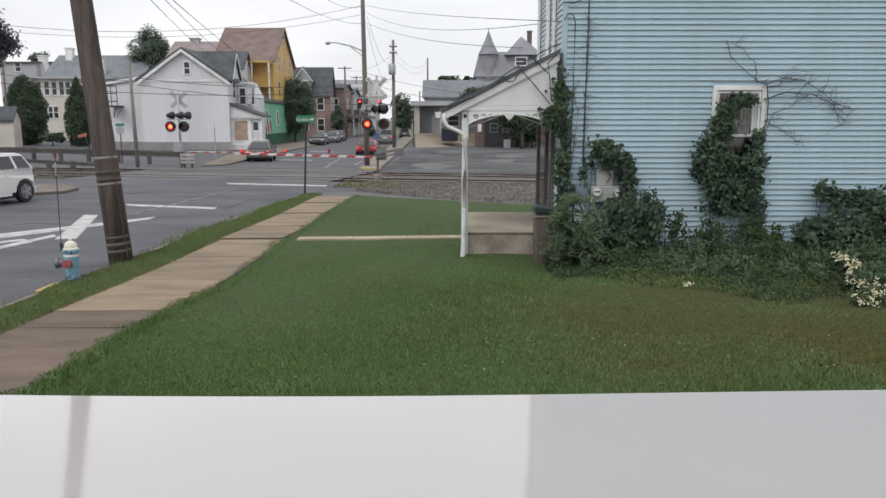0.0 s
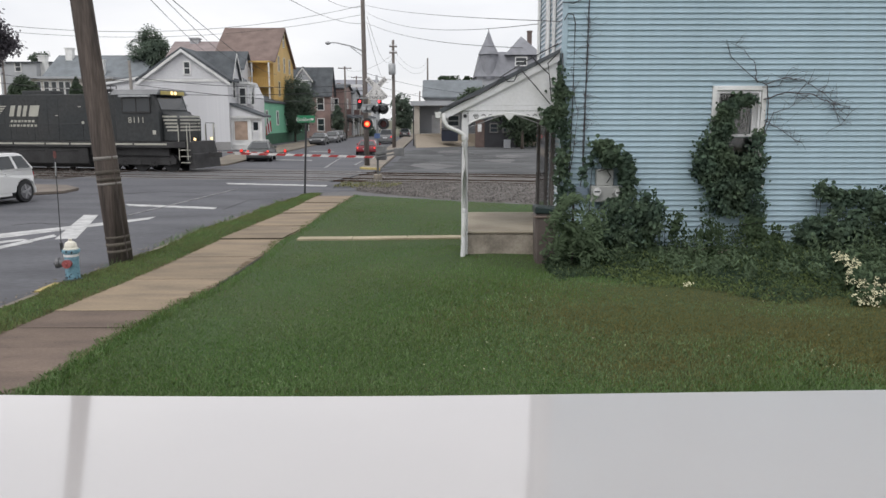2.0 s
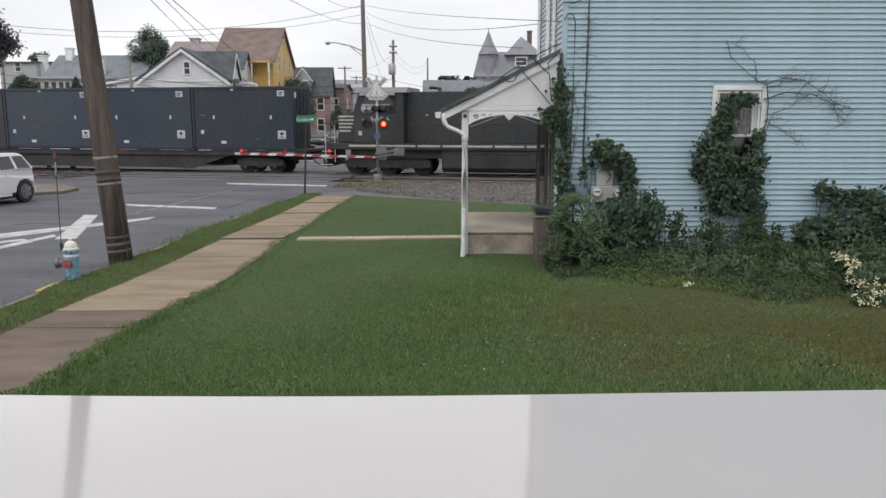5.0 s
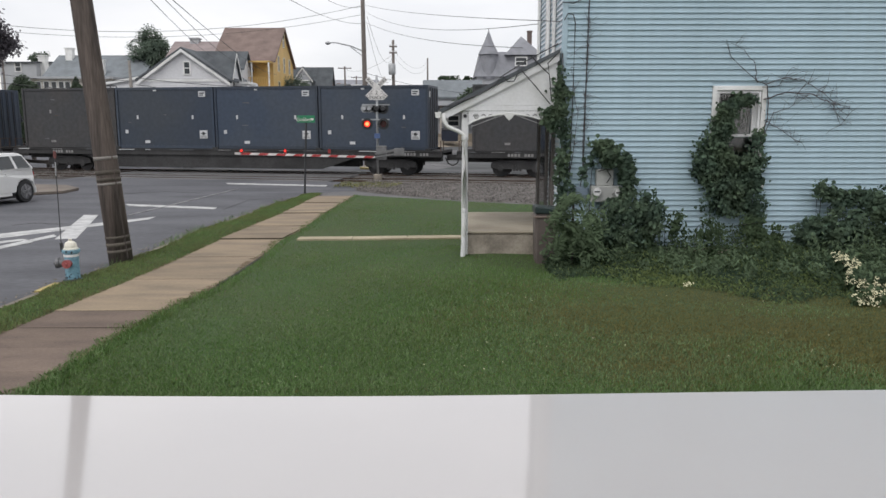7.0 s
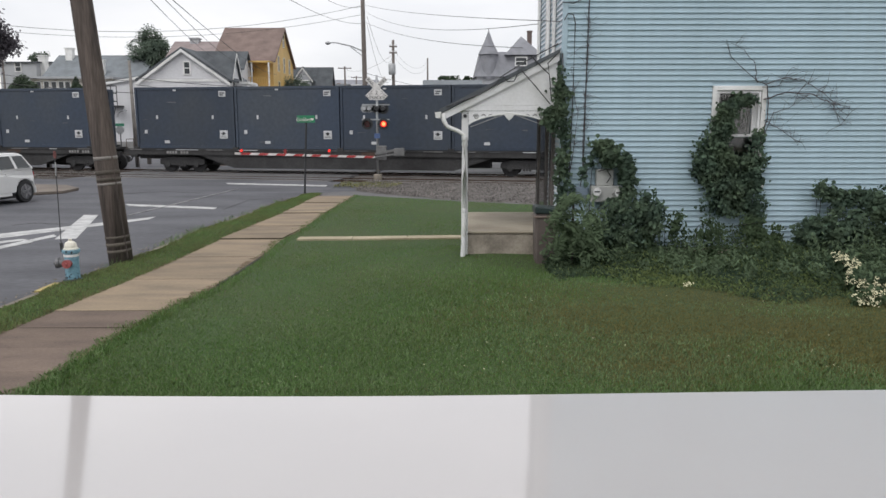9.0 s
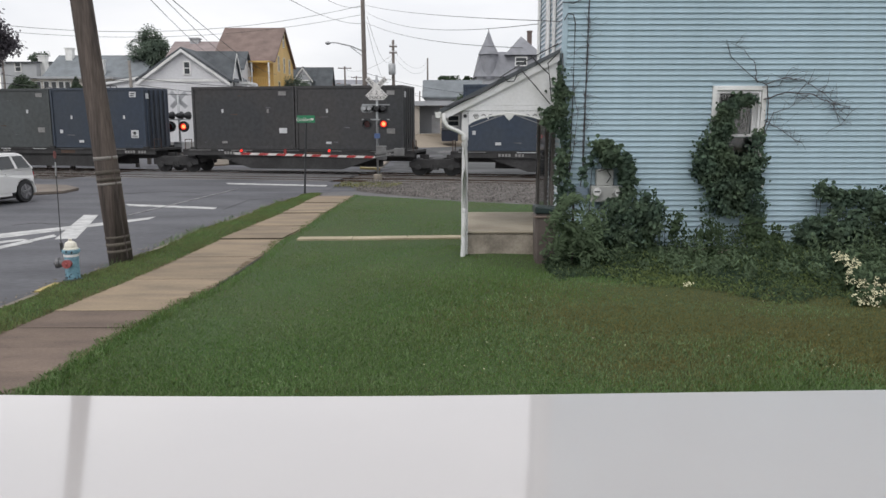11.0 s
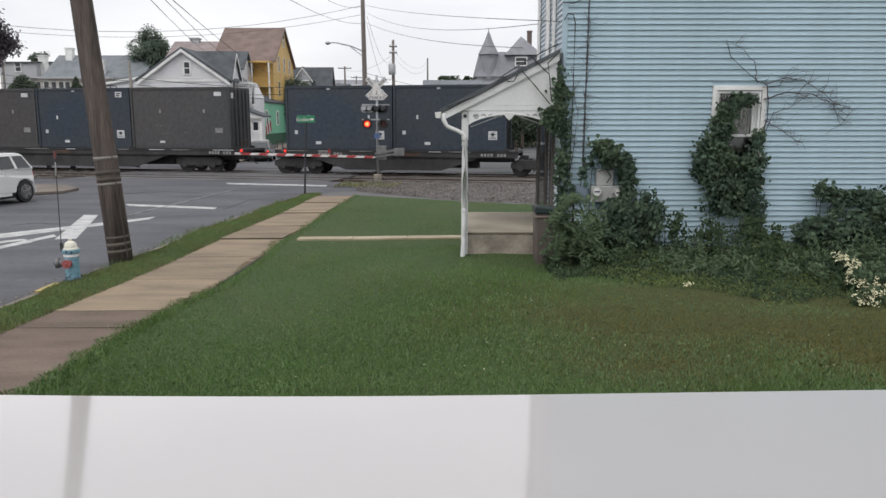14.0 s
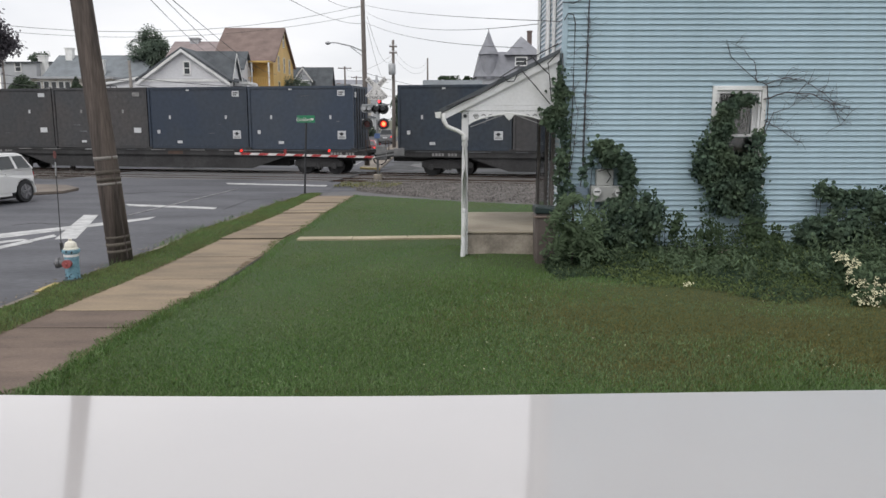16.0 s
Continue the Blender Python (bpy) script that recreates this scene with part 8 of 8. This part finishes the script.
wiv = thing("window_ivy", pose(0, 0, 0), "dense dark ivy hanging over the window", "ivy")
leaves("leaf_mass", leaf_mesh("leaf_mass", np.concatenate(ivy), (-0.1, -1, 0.3), 0.067, IVY, 0.55), LEAF_DARK, wiv)
for pts in (((5.16, 0.45), (5.09, 1.2), (5.03, 2.2), (5.16, 2.9), (5.32, 3.35)), ((5.95, 0.45), (5.88, 1.3), (5.83, 2.2), (5.91, 2.7)), ((5.43, 1.4), (5.34, 2.1), (5.48, 2.5))):
    part("stem", Shape().tube([(x, FRONT + 0.03, z) for x, z in pts], 0.012, 6), STEM, wiv)


def vine(parent, pts, r, seed, twigs=6, reach=0.35):
    """A wandering bare stem with side twigs on the wall."""
    q = random.Random(seed)
    s = Shape()
    dense = []
    for a, b in zip(pts, pts[1:]):
        for k in range(4):
            dense.append(Vector(a).lerp(Vector(b), k / 4) + Vector((q.uniform(-0.02, 0.02), q.uniform(-0.015, 0.005), q.uniform(-0.02, 0.02))))
    dense.append(Vector(pts[-1]))
    n = len(dense)
    s.tube(dense, [0.9 * r * (1 - 0.7 * k / n) for k in range(n)], 5)
    for _ in range(twigs):
        p = dense[q.randrange(n // 4, n)]
        a = q.uniform(-0.6, 1.6)
        d = Vector((math.cos(a) * q.choice((-1, 1, 1)), -0.06, math.sin(a)))
        l = q.uniform(0.3, 1.0) * reach
        e = p + d * l * 0.55 + Vector((q.uniform(-0.05, 0.05), 0, q.uniform(-0.07, 0.07)))
        s.tube([p, e, p + d * l + Vector((q.uniform(-0.06, 0.06), 0, q.uniform(-0.1, 0.02)))], [r * 0.34, r * 0.26, r * 0.12], 4)
    part("vine", s, STEM, parent)


VY = WALL_Y - 0.06


def on_wall(*p):
    return [(x, VY, z) for x, z in p]


bare = thing("bare_vines", pose(0, 0, 0), "leafless grey-brown vines spreading from the window", "vine")
vine(bare, on_wall((5.99, 2.39), (6.04, 3.02), (6.02, 3.64), (5.76, 3.74), (5.29, 4.15), (5.21, 4.45)), 0.014, 1, 4)
vine(bare, on_wall((5.81, 3.69), (5.76, 4.0), (5.55, 4.27), (5.28, 4.39)), 0.01, 2, 4)
vine(bare, on_wall((5.97, 3.38), (6.34, 3.49), (6.82, 3.46), (7.24, 3.28), (7.43, 2.9)), 0.014, 3, 26, 0.5)
vine(bare, on_wall((5.97, 3.64), (6.29, 3.76), (6.66, 3.72), (7.03, 3.49), (7.56, 3.07)), 0.012, 4, 26, 0.5)
vine(bare, on_wall((5.99, 2.97), (6.24, 2.86), (6.5, 2.71), (6.66, 2.52)), 0.009, 5, 14, 0.45)
vine(bare, on_wall((6.02, 2.71), (6.14, 3.12), (6.5, 3.23), (6.59, 3.49)), 0.009, 6, 14, 0.45)
vine(bare, on_wall((5.92, 3.59), (6.24, 3.64), (6.45, 3.95)), 0.008, 7, 6, 0.3)
lv = thing("bare_vines", pose(0, 0, 0), "leafless dark vines beside the house corner", "vine")
vine(lv, on_wall((2.61, 1.75), (2.63, 2.6), (2.64, 3.43), (2.66, 4.2), (2.68, 4.75)), 0.01, 8, 40, 0.4)
vine(lv, on_wall((2.38, 1.97), (2.51, 3.12), (2.36, 3.95)), 0.009, 9, 26, 0.32)

# service cables, conduit and meters on the wall
CONDUIT = surf("weathered_conduit", (0.06, 0.06, 0.065), 0.7, 0.1, 0.2, 3, 30, 0.05)
sv = thing("service_conduit", pose(0, 0, 0), "dark electric conduit running up the wall", "conduit")
part("pipe", Shape().tube(on_wall((2.64, 1.97), (2.65, 3.64), (2.67, 5.74)), 0.013, 8), CONDUIT, sv)
part("cable", Shape().tube(on_wall((2.38, 1.75), (2.41, 3.33), (2.42, 4.75), (2.38, 4.89), (2.28, 4.91), (2.22, 4.79)), 0.0105, 6), CONDUIT, sv)
part("cable", Shape().tube(on_wall((2.17, 5.11), (2.38, 5.09), (2.6, 5.19)), 0.01, 6), DARK, sv)
pc = thing("porch_cables", pose(0, 0, 0), "loose black cables slung across the porch gable", "cable")
for pts in (((2.14, 14.4, 4.23), (1.93, 14.4, 4.02), (1.97, 14.4, 3.74), (2.01, 14.4, 3.33)), ((1.62, 14.4, 4.15), (1.81, 14.4, 3.96), (1.96, 14.4, 3.82)), ((1.44, 14.4, 3.9), (1.68, 14.4, 3.64), (1.99, 14.4, 3.28)),
            ((1.13, 14.4, 3.78), (1.19, 14.4, 3.69), (1.31, 14.4, 3.7), (1.4, 14.4, 3.88)), ((0.06, 14.4, 3.23), (0.69, 14.4, 3.47), (0.96, 14.4, 3.64), (1.04, 14.4, 3.74)), ((1.04, 14.4, 3.76), (1.52, 14.4, 4.06), (2.11, 14.4, 4.37))):
    part("cable", Shape().tube(pts, 0.0105, 5), DARK, pc)
mb = thing("electric_meters", pose(3.0, WALL_Y - 0.17, 1.75), "grey meter boxes with two round dials among leaves", "electric meter")
BOXG = surf("grey_meter_box", (0.38, 0.385, 0.37), 0.6, 0, 0.1, 4, 30, 0.05)
part("box", Shape().box(-0.22, -0.02, -0.28, 0.36, 0.14, 0.02).box(-0.12, 0.0, 0.02, 0.2, 0.14, 0.33), BOXG, mb, bevel=0.012)
for x, z in ((-0.12, -0.08), (0.29, -0.1)):
    d = part("meter", Shape().tube([(x, 0.1, z), (x, -0.05, z)], 0.1, 18).tube([(x, -0.05, z), (x, -0.1, z)], [0.085, 0.075], 18), BOXG, mb, "round glass-fronted meter")
    part("dial", Shape().tube([(x, -0.103, z), (x, -0.106, z)], 0.075, 16), OLD_WHITE, d)
    part("dial_bar", Shape().box(x - 0.05, -0.112, z - 0.012, x + 0.05, -0.107, z + 0.014), DARK, d)
part("junction_box", Shape().box(-0.66, 0.02, -0.22, -0.26, 0.13, 0.0), surf("blue_grey_box", (0.2, 0.26, 0.33), 0.6), mb, "small blue-grey junction box", bevel=0.01)
part("loop", Shape().tube([(-0.1, -0.03, 0.3), (0.05, -0.06, 0.34), (0.14, -0.05, 0.2), (0.06, -0.05, 0.08)], 0.012, 6), DARK, mb)


# shrubs and weeds along the foot of the wall
def mound(name, label, spots, size, mat, outline, facing=(-0.1, -0.8, 0.6), category="shrub", spread=0.55):
    t = thing(name, pose(0, 0, 0), label, category, "plants along the wall")
    p = np.concatenate([blob(*s) for s in spots])
    p[:, 1] = np.minimum(p[:, 1], WALL_Y - 0.04)
    p = p[~((np.abs(p[:, 0] - 2.98) < 0.31) & (np.abs(p[:, 2] - 1.84) < 0.3))]
    ground = np.array([lawn_height(a, b) for a, b in p[:, :2]])
    p[:, 2] = np.maximum(p[:, 2], ground + rng.uniform(0.0, 0.15, len(p)))
    leaves("leaf_mass", leaf_mesh("leaf_mass", p, facing, size, outline, spread), mat, t, kind="stuff")
    s = Shape()
    for sp in spots:
        for k in range(2):
            x, y = sp[1] + rng.uniform(-0.5, 0.5) * sp[4], sp[2] + rng.uniform(-0.3, 0.3) * sp[5]
            s.tube([(x, WALL_Y - 0.09, lawn_height(x, y) - 0.02), (x + rng.uniform(-0.1, 0.1), WALL_Y - 0.09, sp[3]), (x + rng.uniform(-0.1, 0.1), min(y, WALL_Y - 0.1), sp[3] + sp[6] * 0.5)], [0.008, 0.006, 0.003], 5)
    part("stem", s, STEM, t)
    return t


mound("meter_shrub", "dark leafy shrub grown round the meters", [(230, 2.98, 14.25, 2.44, 0.19, 0.15, 0.22), (240, 3.22, 14.25, 2.2, 0.22, 0.15, 0.24), (300, 3.42, 14.25, 1.95, 0.2, 0.16, 0.42), (110, 2.72, 14.3, 2.05, 0.1, 0.1, 0.32), (160, 3.3, 14.2, 1.55, 0.2, 0.15, 0.2)], 0.092, LEAF_DARK, IVY)
mound("wall_shrub", "dense dark green shrub against the wall", [(1300, 3.41, 13.85, 1.02, 0.62, 0.4, 0.62), (520, 2.9, 13.9, 0.88, 0.42, 0.3, 0.55), (420, 3.82, 14.05, 1.34, 0.3, 0.2, 0.34)], 0.095, LEAF_DARK, OVAL)
mound("wall_shrub", "dense dark green shrub against the wall", [(1200, 7.25, 13.95, 0.9, 0.9, 0.35, 0.34), (260, 7.63, 14.2, 1.55, 0.45, 0.15, 0.15), (240, 8.1, 14.2, 1.48, 0.3, 0.13, 0.26), (130, 7.17, 14.2, 1.7, 0.2, 0.12, 0.13), (60, 7.37, 14.2, 1.36, 0.1, 0.1, 0.12), (420, 8.24, 14.0, 1.06, 0.42, 0.35, 0.5)], 0.085, LEAF_DARK, IVY)
# drooping compound fronds beside the trash can
fr = thing("frond_shrub", pose(0, 0, 0), "light green shrub with long drooping compound leaves", "shrub", "plants along the wall")
cen, stem = [], Shape()
for k in range(54):
    x0, y0, z0 = 2.33 + rng.uniform(-0.3, 0.4), 13.35 + rng.uniform(-0.25, 0.25), rng.uniform(0.75, 1.75)
    a, l = rng.uniform(2.4, 5.6), rng.uniform(0.42, 0.78)
    l *= 1.0 - 0.55 * max(0.0, -math.cos(a)) * (x0 < 2.4)
    path = [Vector((x0 + math.cos(a) * l * u, y0 + math.sin(a) * l * u * 0.6, z0 + 0.14 * u - 0.5 * u * u)) for u in (0, 0.25, 0.5, 0.75, 1.0)]
    stem.tube(path, 0.006, 4)
    for u in range(2, 14):
        t = u / 13 * 3.99
        p = path[int(t)].lerp(path[min(int(t) + 1, 4)], t - int(t))
        for q in (-1, 1):
            cen.append((p.x - math.sin(a) * 0.06 * q, p.y + math.cos(a) * 0.06 * q, p.z - 0.03))
leaves("leaf_mass", leaf_mesh("leaf_mass", cen, (0, -0.5, 0.9), 0.125, FROND, 0.15), LEAF_FROND, fr)
part("stalk", stem, LEAF_FROND, fr)
part("stem", Shape().tube([(2.31, 13.45, 0.4), (2.31, 13.45, 1.6)], 0.02, 6), STEM, fr)
# low weeds: thicker towards the wall
n = 46000
xs = rng.uniform(1.85, 10.5, n)
depth = rng.uniform(0, 1, n) ** 1.1
edge = 2.25 + 1.5 * np.clip((xs - 2.2) / 3.2, 0, 1) + 0.3 * np.sin(xs * 1.7) + 0.2 * np.sin(xs * 4.1 + 1) + rng.normal(0, 0.12, n)
ys = WALL_Y - 0.1 - depth * edge
hts = (0.06 + 0.58 * (1 - depth) ** 1.5 * (0.7 + 0.3 * np.sin(xs * 2.3 + ys))) * rng.uniform(0.1, 1.0, n)
zs = np.array([lawn_height(a, b) for a, b in zip(xs, ys)]) + hts
stalks = []
for _ in range(150):
    x, d = rng.uniform(2.0, 9.5), rng.uniform(0.05, 0.85)
    y = WALL_Y - 0.15 - d * (2.0 + 1.3 * min(1.0, max(0.0, (x - 2.2) / 3.2)))
    h, q = rng.uniform(0.2, 0.62) * (1.15 - 0.75 * d), 26
    u = rng.uniform(0.1, 1, q)
    stalks.append(np.stack((x + rng.normal(0, 0.09, q) * u, y + rng.normal(0, 0.09, q) * u, lawn_height(x, y) + h * u + 0.04), 1))
leaves("weed_stalk", leaf_mesh("weed_stalk", np.concatenate(stalks), (0, -0.5, 0.8), 0.095, FROND, 0.45), LEAF_FROND, None, "taller leafy weeds standing in the weed bed", "weeds", "stuff")
pale = rng.uniform(0, 1, n) < 0.06 + 0.85 * np.clip((depth - 0.4) / 0.4, 0, 1) * (0.55 + 0.45 * np.sin(xs * 1.9 + 0.6) * np.sin(xs * 0.7 + ys))
bed = np.stack((xs, ys, zs), 1)
leaves("weed_bed", leaf_mesh("weed_bed", bed[~pale], (0, -0.5, 0.8), 0.055, OVAL, 0.6), LEAF_WEED, None, "tangled low weeds along the foot of the house wall", "weeds", "stuff")
leaves("pale_weed", leaf_mesh("pale_weed", bed[pale], (0, -0.5, 0.8), 0.058, FROND, 0.6), PALE_WEED, None, "lighter yellow-green weeds along the edge of the lawn", "weeds", "stuff")
for cx, cz, k in ((4.25, 1.02, 110), (4.86, 0.98, 120), (3.71, 0.72, 200), (5.66, 1.0, 200), (6.07, 0.72, 250)):
    mound("tall_weed", "upright leafy weed before the wall", [(k, cx, 13.75, cz, 0.2, 0.2, 0.3)], 0.085, LEAF_WEED, OVAL, category="weed")
# flowering clump
fl = thing("flowering_bush", pose(0, 0, 0), "cream-flowered bush among the weeds", "flowering bush", "plants along the wall")
lf = np.concatenate([blob(220, 6.2, 11.6, 0.78, 0.2, 0.18, 0.14), blob(130, 6.05, 11.1, 0.6, 0.16, 0.12, 0.08), blob(260, 5.92, 10.4, 0.53, 0.28, 0.14, 0.08), blob(160, 6.3, 10.8, 0.62, 0.16, 0.13, 0.11)])
lf[:, 2] = np.maximum(lf[:, 2], 0.46)
leaves("leaf_mass", leaf_mesh("leaf_mass", lf, (0, -0.6, 0.7), 0.08, OVAL, 0.5), LEAF_WEED, fl)
heads = []
for k in range(78):
    c = lf[rng.integers(0, len(lf))] + np.array((0, -0.12, 0.04))
    heads.append(c + rng.normal(0, 0.022, (10, 3)))
heads.append(np.array((3.75, 11.42, 0.52)) + rng.normal(0, 0.025, (24, 3)))
leaves("blossom", leaf_mesh("blossom", np.concatenate(heads), (0, -0.8, 0.7), 0.023, ROUGH, 0.5), PETAL, fl, "clusters of cream blossom")


# grass blades on lawn and verge
def blades(name, xs, ys, zs, tall, mat, label, lean_by=1.0, slim=False):
    n = len(xs)
    a = rng.uniform(0, 2 * np.pi, n)
    h = tall * rng.uniform(0.55, 1.3, n)
    w = rng.uniform(0.0018, 0.004, n)
    lean_a, lean = rng.uniform(0, 2 * np.pi, n), rng.uniform(0.15, 0.95, n) * h * lean_by
    sx, sy = np.cos(a) * w, np.sin(a) * w
    mx, my = np.cos(lean_a) * lean, np.sin(lean_a) * lean
    if slim:
        v = np.stack((np.stack((xs - sx * 1.3, ys - sy * 1.3, zs - 0.01), 1), np.stack((xs + sx * 1.3, ys + sy * 1.3, zs - 0.01), 1), np.stack((xs + mx, ys + my, zs + h), 1)), 1)
    else:
        v = np.empty((n, 5, 3))
        v[:, 0] = np.stack((xs - sx, ys - sy, zs - 0.01), 1)
        v[:, 1] = np.stack((xs + sx, ys + sy, zs - 0.01), 1)
        v[:, 2] = np.stack((xs + sx * 0.8 + mx * 0.4, ys + sy * 0.8 + my * 0.4, zs + h * 0.6), 1)
        v[:, 3] = np.stack((xs + mx, ys + my, zs + h), 1)
        v[:, 4] = np.stack((xs - sx * 0.8 + mx * 0.4, ys - sy * 0.8 + my * 0.4, zs + h * 0.6), 1)
    me = bpy.data.meshes.new(name)
    c = v.shape[1]
    me.vertices.add(n * c)
    me.vertices.foreach_set("co", v.reshape(-1))
    me.loops.add(n * c)
    me.loops.foreach_set("vertex_index", np.arange(n * c, dtype=np.int32))
    me.polygons.add(n)
    me.polygons.foreach_set("loop_start", np.arange(0, n * c, c, dtype=np.int32))
    me.update(calc_edges=True)
    return leaves(name, me, mat, None, label, "grass", "stuff")


def lawn_z(xs, ys):
    a = np.clip((xs + 3.6) / 4.9, 0, 1)
    b = np.clip((ys - 14.8) / 3.4, 0, 1)
    hollow = 0.13 * np.exp(-((xs - 1.9) / 0.8) ** 2 - ((ys - 13.6) / 0.9) ** 2)
    return 0.056 + 0.384 * a * a * (3 - 2 * a) * (1 - 0.88 * b * b * (3 - 2 * b)) - hollow


# blades thin out steadily with distance from the house they are seen from
k = 640000
p0, p1 = 6.3 ** -0.9, 30.4 ** -0.9
gy = (p0 + (p1 - p0) * rng.uniform(0, 1, k)) ** (-1 / 0.9)
gy[:9000] = rng.uniform(0.4, 6.3, 9000)
left = np.interp(gy, [q[0] for q in WALK_R], [q[1] for q in WALK_R]) - 0.02 - (0.1 + 0.13 * np.sin(gy * 1.3) * np.sin(gy * 3.1) + 0.1 * np.sin(gy * 9.0)).clip(0.03, 0.3) * np.where(gy < 13, 1.2, 1.0) * rng.uniform(0, 1, k) ** 2 + np.where((gy > 13.0) & (gy < 16.5), 0.13, 0)
gx = left + (9.5 - left) * rng.uniform(0, 1, k)
keep = ~((np.abs(gy - wy0) < 0.19) & (gx < 0.6) & (gx > -3.55)) & ~((gx > LX0 + 0.02) & (gx < HOUSE_X + 0.2) & (gy > PY + 0.08) & (gy < 17.72)) & ~((gx > HOUSE_X) & (gy > WALL_Y - 0.1) & (gy < 18.2))
keep &= gy < np.interp(gx, [q[0] for q in LAWN_END], [q[1] for q in LAWN_END]) + 0.1 * np.sin(gx * 7)
gx, gy = gx[keep], gy[keep]
tall = 0.026 + 0.008 * np.sin(gx * 0.9 + 1) * np.sin(gy * 0.7) + np.where(gy > 20, 0.008, 0) + np.where(gx < np.interp(gy, [q[0] for q in WALK_R], [q[1] for q in WALK_R]) + 0.3, 0.03, 0)
dry = 0.06 + 0.92 * np.clip((gx + 0.3 + 0.5 * np.sin(gy * 2.1)) / 2.3, 0, 1) * np.clip((gy - 6.9 - 0.25 * np.sin(gx * 2.2)) / 1.0, 0, 1) * np.clip((12.2 - gy) / 0.8, 0, 1) * (0.78 + 0.3 * np.sin(gx * 1.3 + gy * 0.8) * np.sin(gy * 1.9 - gx * 0.4)) * np.clip(0.85 + 0.13 * gx, 0.8, 1.5)
draw = rng.uniform(0, 1, len(gx))
is_dry = draw < dry
# pale flecks thicken close to the lens, partly to stand for haze over it
light = ~is_dry & (draw > np.where(gy < 15, 0.9 - 0.12 * np.clip((10.5 - gy) / 3, 0, 1) - 0.06 * np.sin(gx * 2.7 + gy) * np.sin(gy * 2.1 - gx), 0.96))
green = ~is_dry & ~light
near = gy < 12.5 + rng.normal(0, 2.0, len(gy))
for pick, mat, name, label, high in ((green, GRASS, "lawn_grass", "short mown green lawn grass", 1.0), (is_dry, DRY_GRASS, "dry_grass", "brownish dry grass mixed into the lawn", 0.85), (light, LIGHT_GRASS, "pale_grass", "paler green blades scattered through the lawn", 1.6)):
    # brightness set by shape: near blades lie flatter to look lighter, far ones stand darker
    for q, lean_by, slim in ((near, 1.2, False), (~near, 0.45, True)):
        j = pick & q
        blades(name, gx[j], gy[j], lawn_z(gx[j], gy[j]), tall[j] * high, mat, label, lean_by, slim)
k = 95000
gy = 4 + 26.5 * rng.uniform(0, 1, k) ** 1.5
ka = np.array([kerb_x(v) for v in gy]) - 0.02 + 0.16 * np.clip(np.sin(gy * 1.15) + 0.4 * np.sin(gy * 3.7), 0, 1)
kb = np.interp(gy, [q[0] for q in WALK_L], [q[1] for q in WALK_L]) + 0.05
ok = kb > ka + 0.05
gy, ka, kb = gy[ok], ka[ok], kb[ok]
gx = ka + (kb - ka) * rng.uniform(0, 1, len(gy))
vu = np.abs(2 * (gx - ka) / (kb - ka) - 1)
is_dry = rng.uniform(0, 1, len(gy)) < 0.17 + 0.1 * np.sin(gy * 1.7) * np.sin(gy * 4.1 + gx * 3) + 0.35 * vu ** 3
vz = 0.055 + 0.035 * (1 - vu)
blades("verge_grass", gx[~is_dry], gy[~is_dry], vz[~is_dry], 0.04, surf("verge_grass_blade", (0.17, 0.265, 0.1), 0.75, 0, 0.14, 0.5, 6, 0.0, col2=(0.195, 0.25, 0.1), island=0.25, spec=0.02), "grass on the roadside verge")
blades("verge_straw", gx[is_dry], gy[is_dry], vz[is_dry], 0.045, surf("verge_straw", (0.21, 0.2, 0.1), 0.8, 0, 0.2, 0.8, 8, 0.0, island=0.3, spec=0.02), "pale dry grass on the roadside verge")
# weeds, grit and litter along the kerb
tx, ty = [], []
for y in (15.4, 17.9, 18.6, 19.3, 20.1, 20.6, 21.9, 22.8, 24.0, 25.6, 27.2):
    n = int(rng.integers(25, 90))
    tx.append(kerb_x(y) - 0.03 + rng.normal(0, 0.09, n))
    ty.append(y + rng.normal(0, 0.2, n))
tx, ty = np.concatenate(tx), np.concatenate(ty)
blades("kerb_weed", tx, ty, np.full(len(tx), 0.04), 0.11, LIGHT_GRASS, "tufts of weed along the kerb", 1.2)
n = 2600
gy = 8 + 22 * rng.uniform(0, 1, n) ** 1.2
gx = np.array([kerb_x(v) for v in gy]) - 0.02 - 0.55 * rng.uniform(0, 1, n) ** 2.2 * (0.5 + 0.5 * np.sin(gy * 1.9) ** 2)
leaves("kerb_grit", leaf_mesh("kerb_grit", np.stack((gx, gy, np.full(n, 0.012)), 1), (0, 0, 1), 0.032, ROUGH, 0.25), surf("pale_grit", (0.2, 0.175, 0.14), 0.9, 0, 0.3, 3, 30, 0.0, col2=(0.09, 0.08, 0.06), island=0.5), None, "grit and dry litter along the kerb", "grit", "stuff")
# clover heads in the lawn
cx_, cy_ = rng.uniform(-2.0, 4.6, 150), rng.uniform(6.9, 11.0, 150)
cl_pts = np.stack((cx_, cy_, lawn_z(cx_, cy_) + 0.05), 1)
cl_pts = cl_pts[np.sin(cl_pts[:, 0] * 1.9) + np.cos(cl_pts[:, 1] * 2.3) > 0.2]
leaves("clover_flower", leaf_mesh("clover_flower", cl_pts, (0, -0.3, 1), 0.013, ROUGH, 0.4), PETAL, None, "scattered white clover heads in the lawn", "flowers", "stuff")

motions()
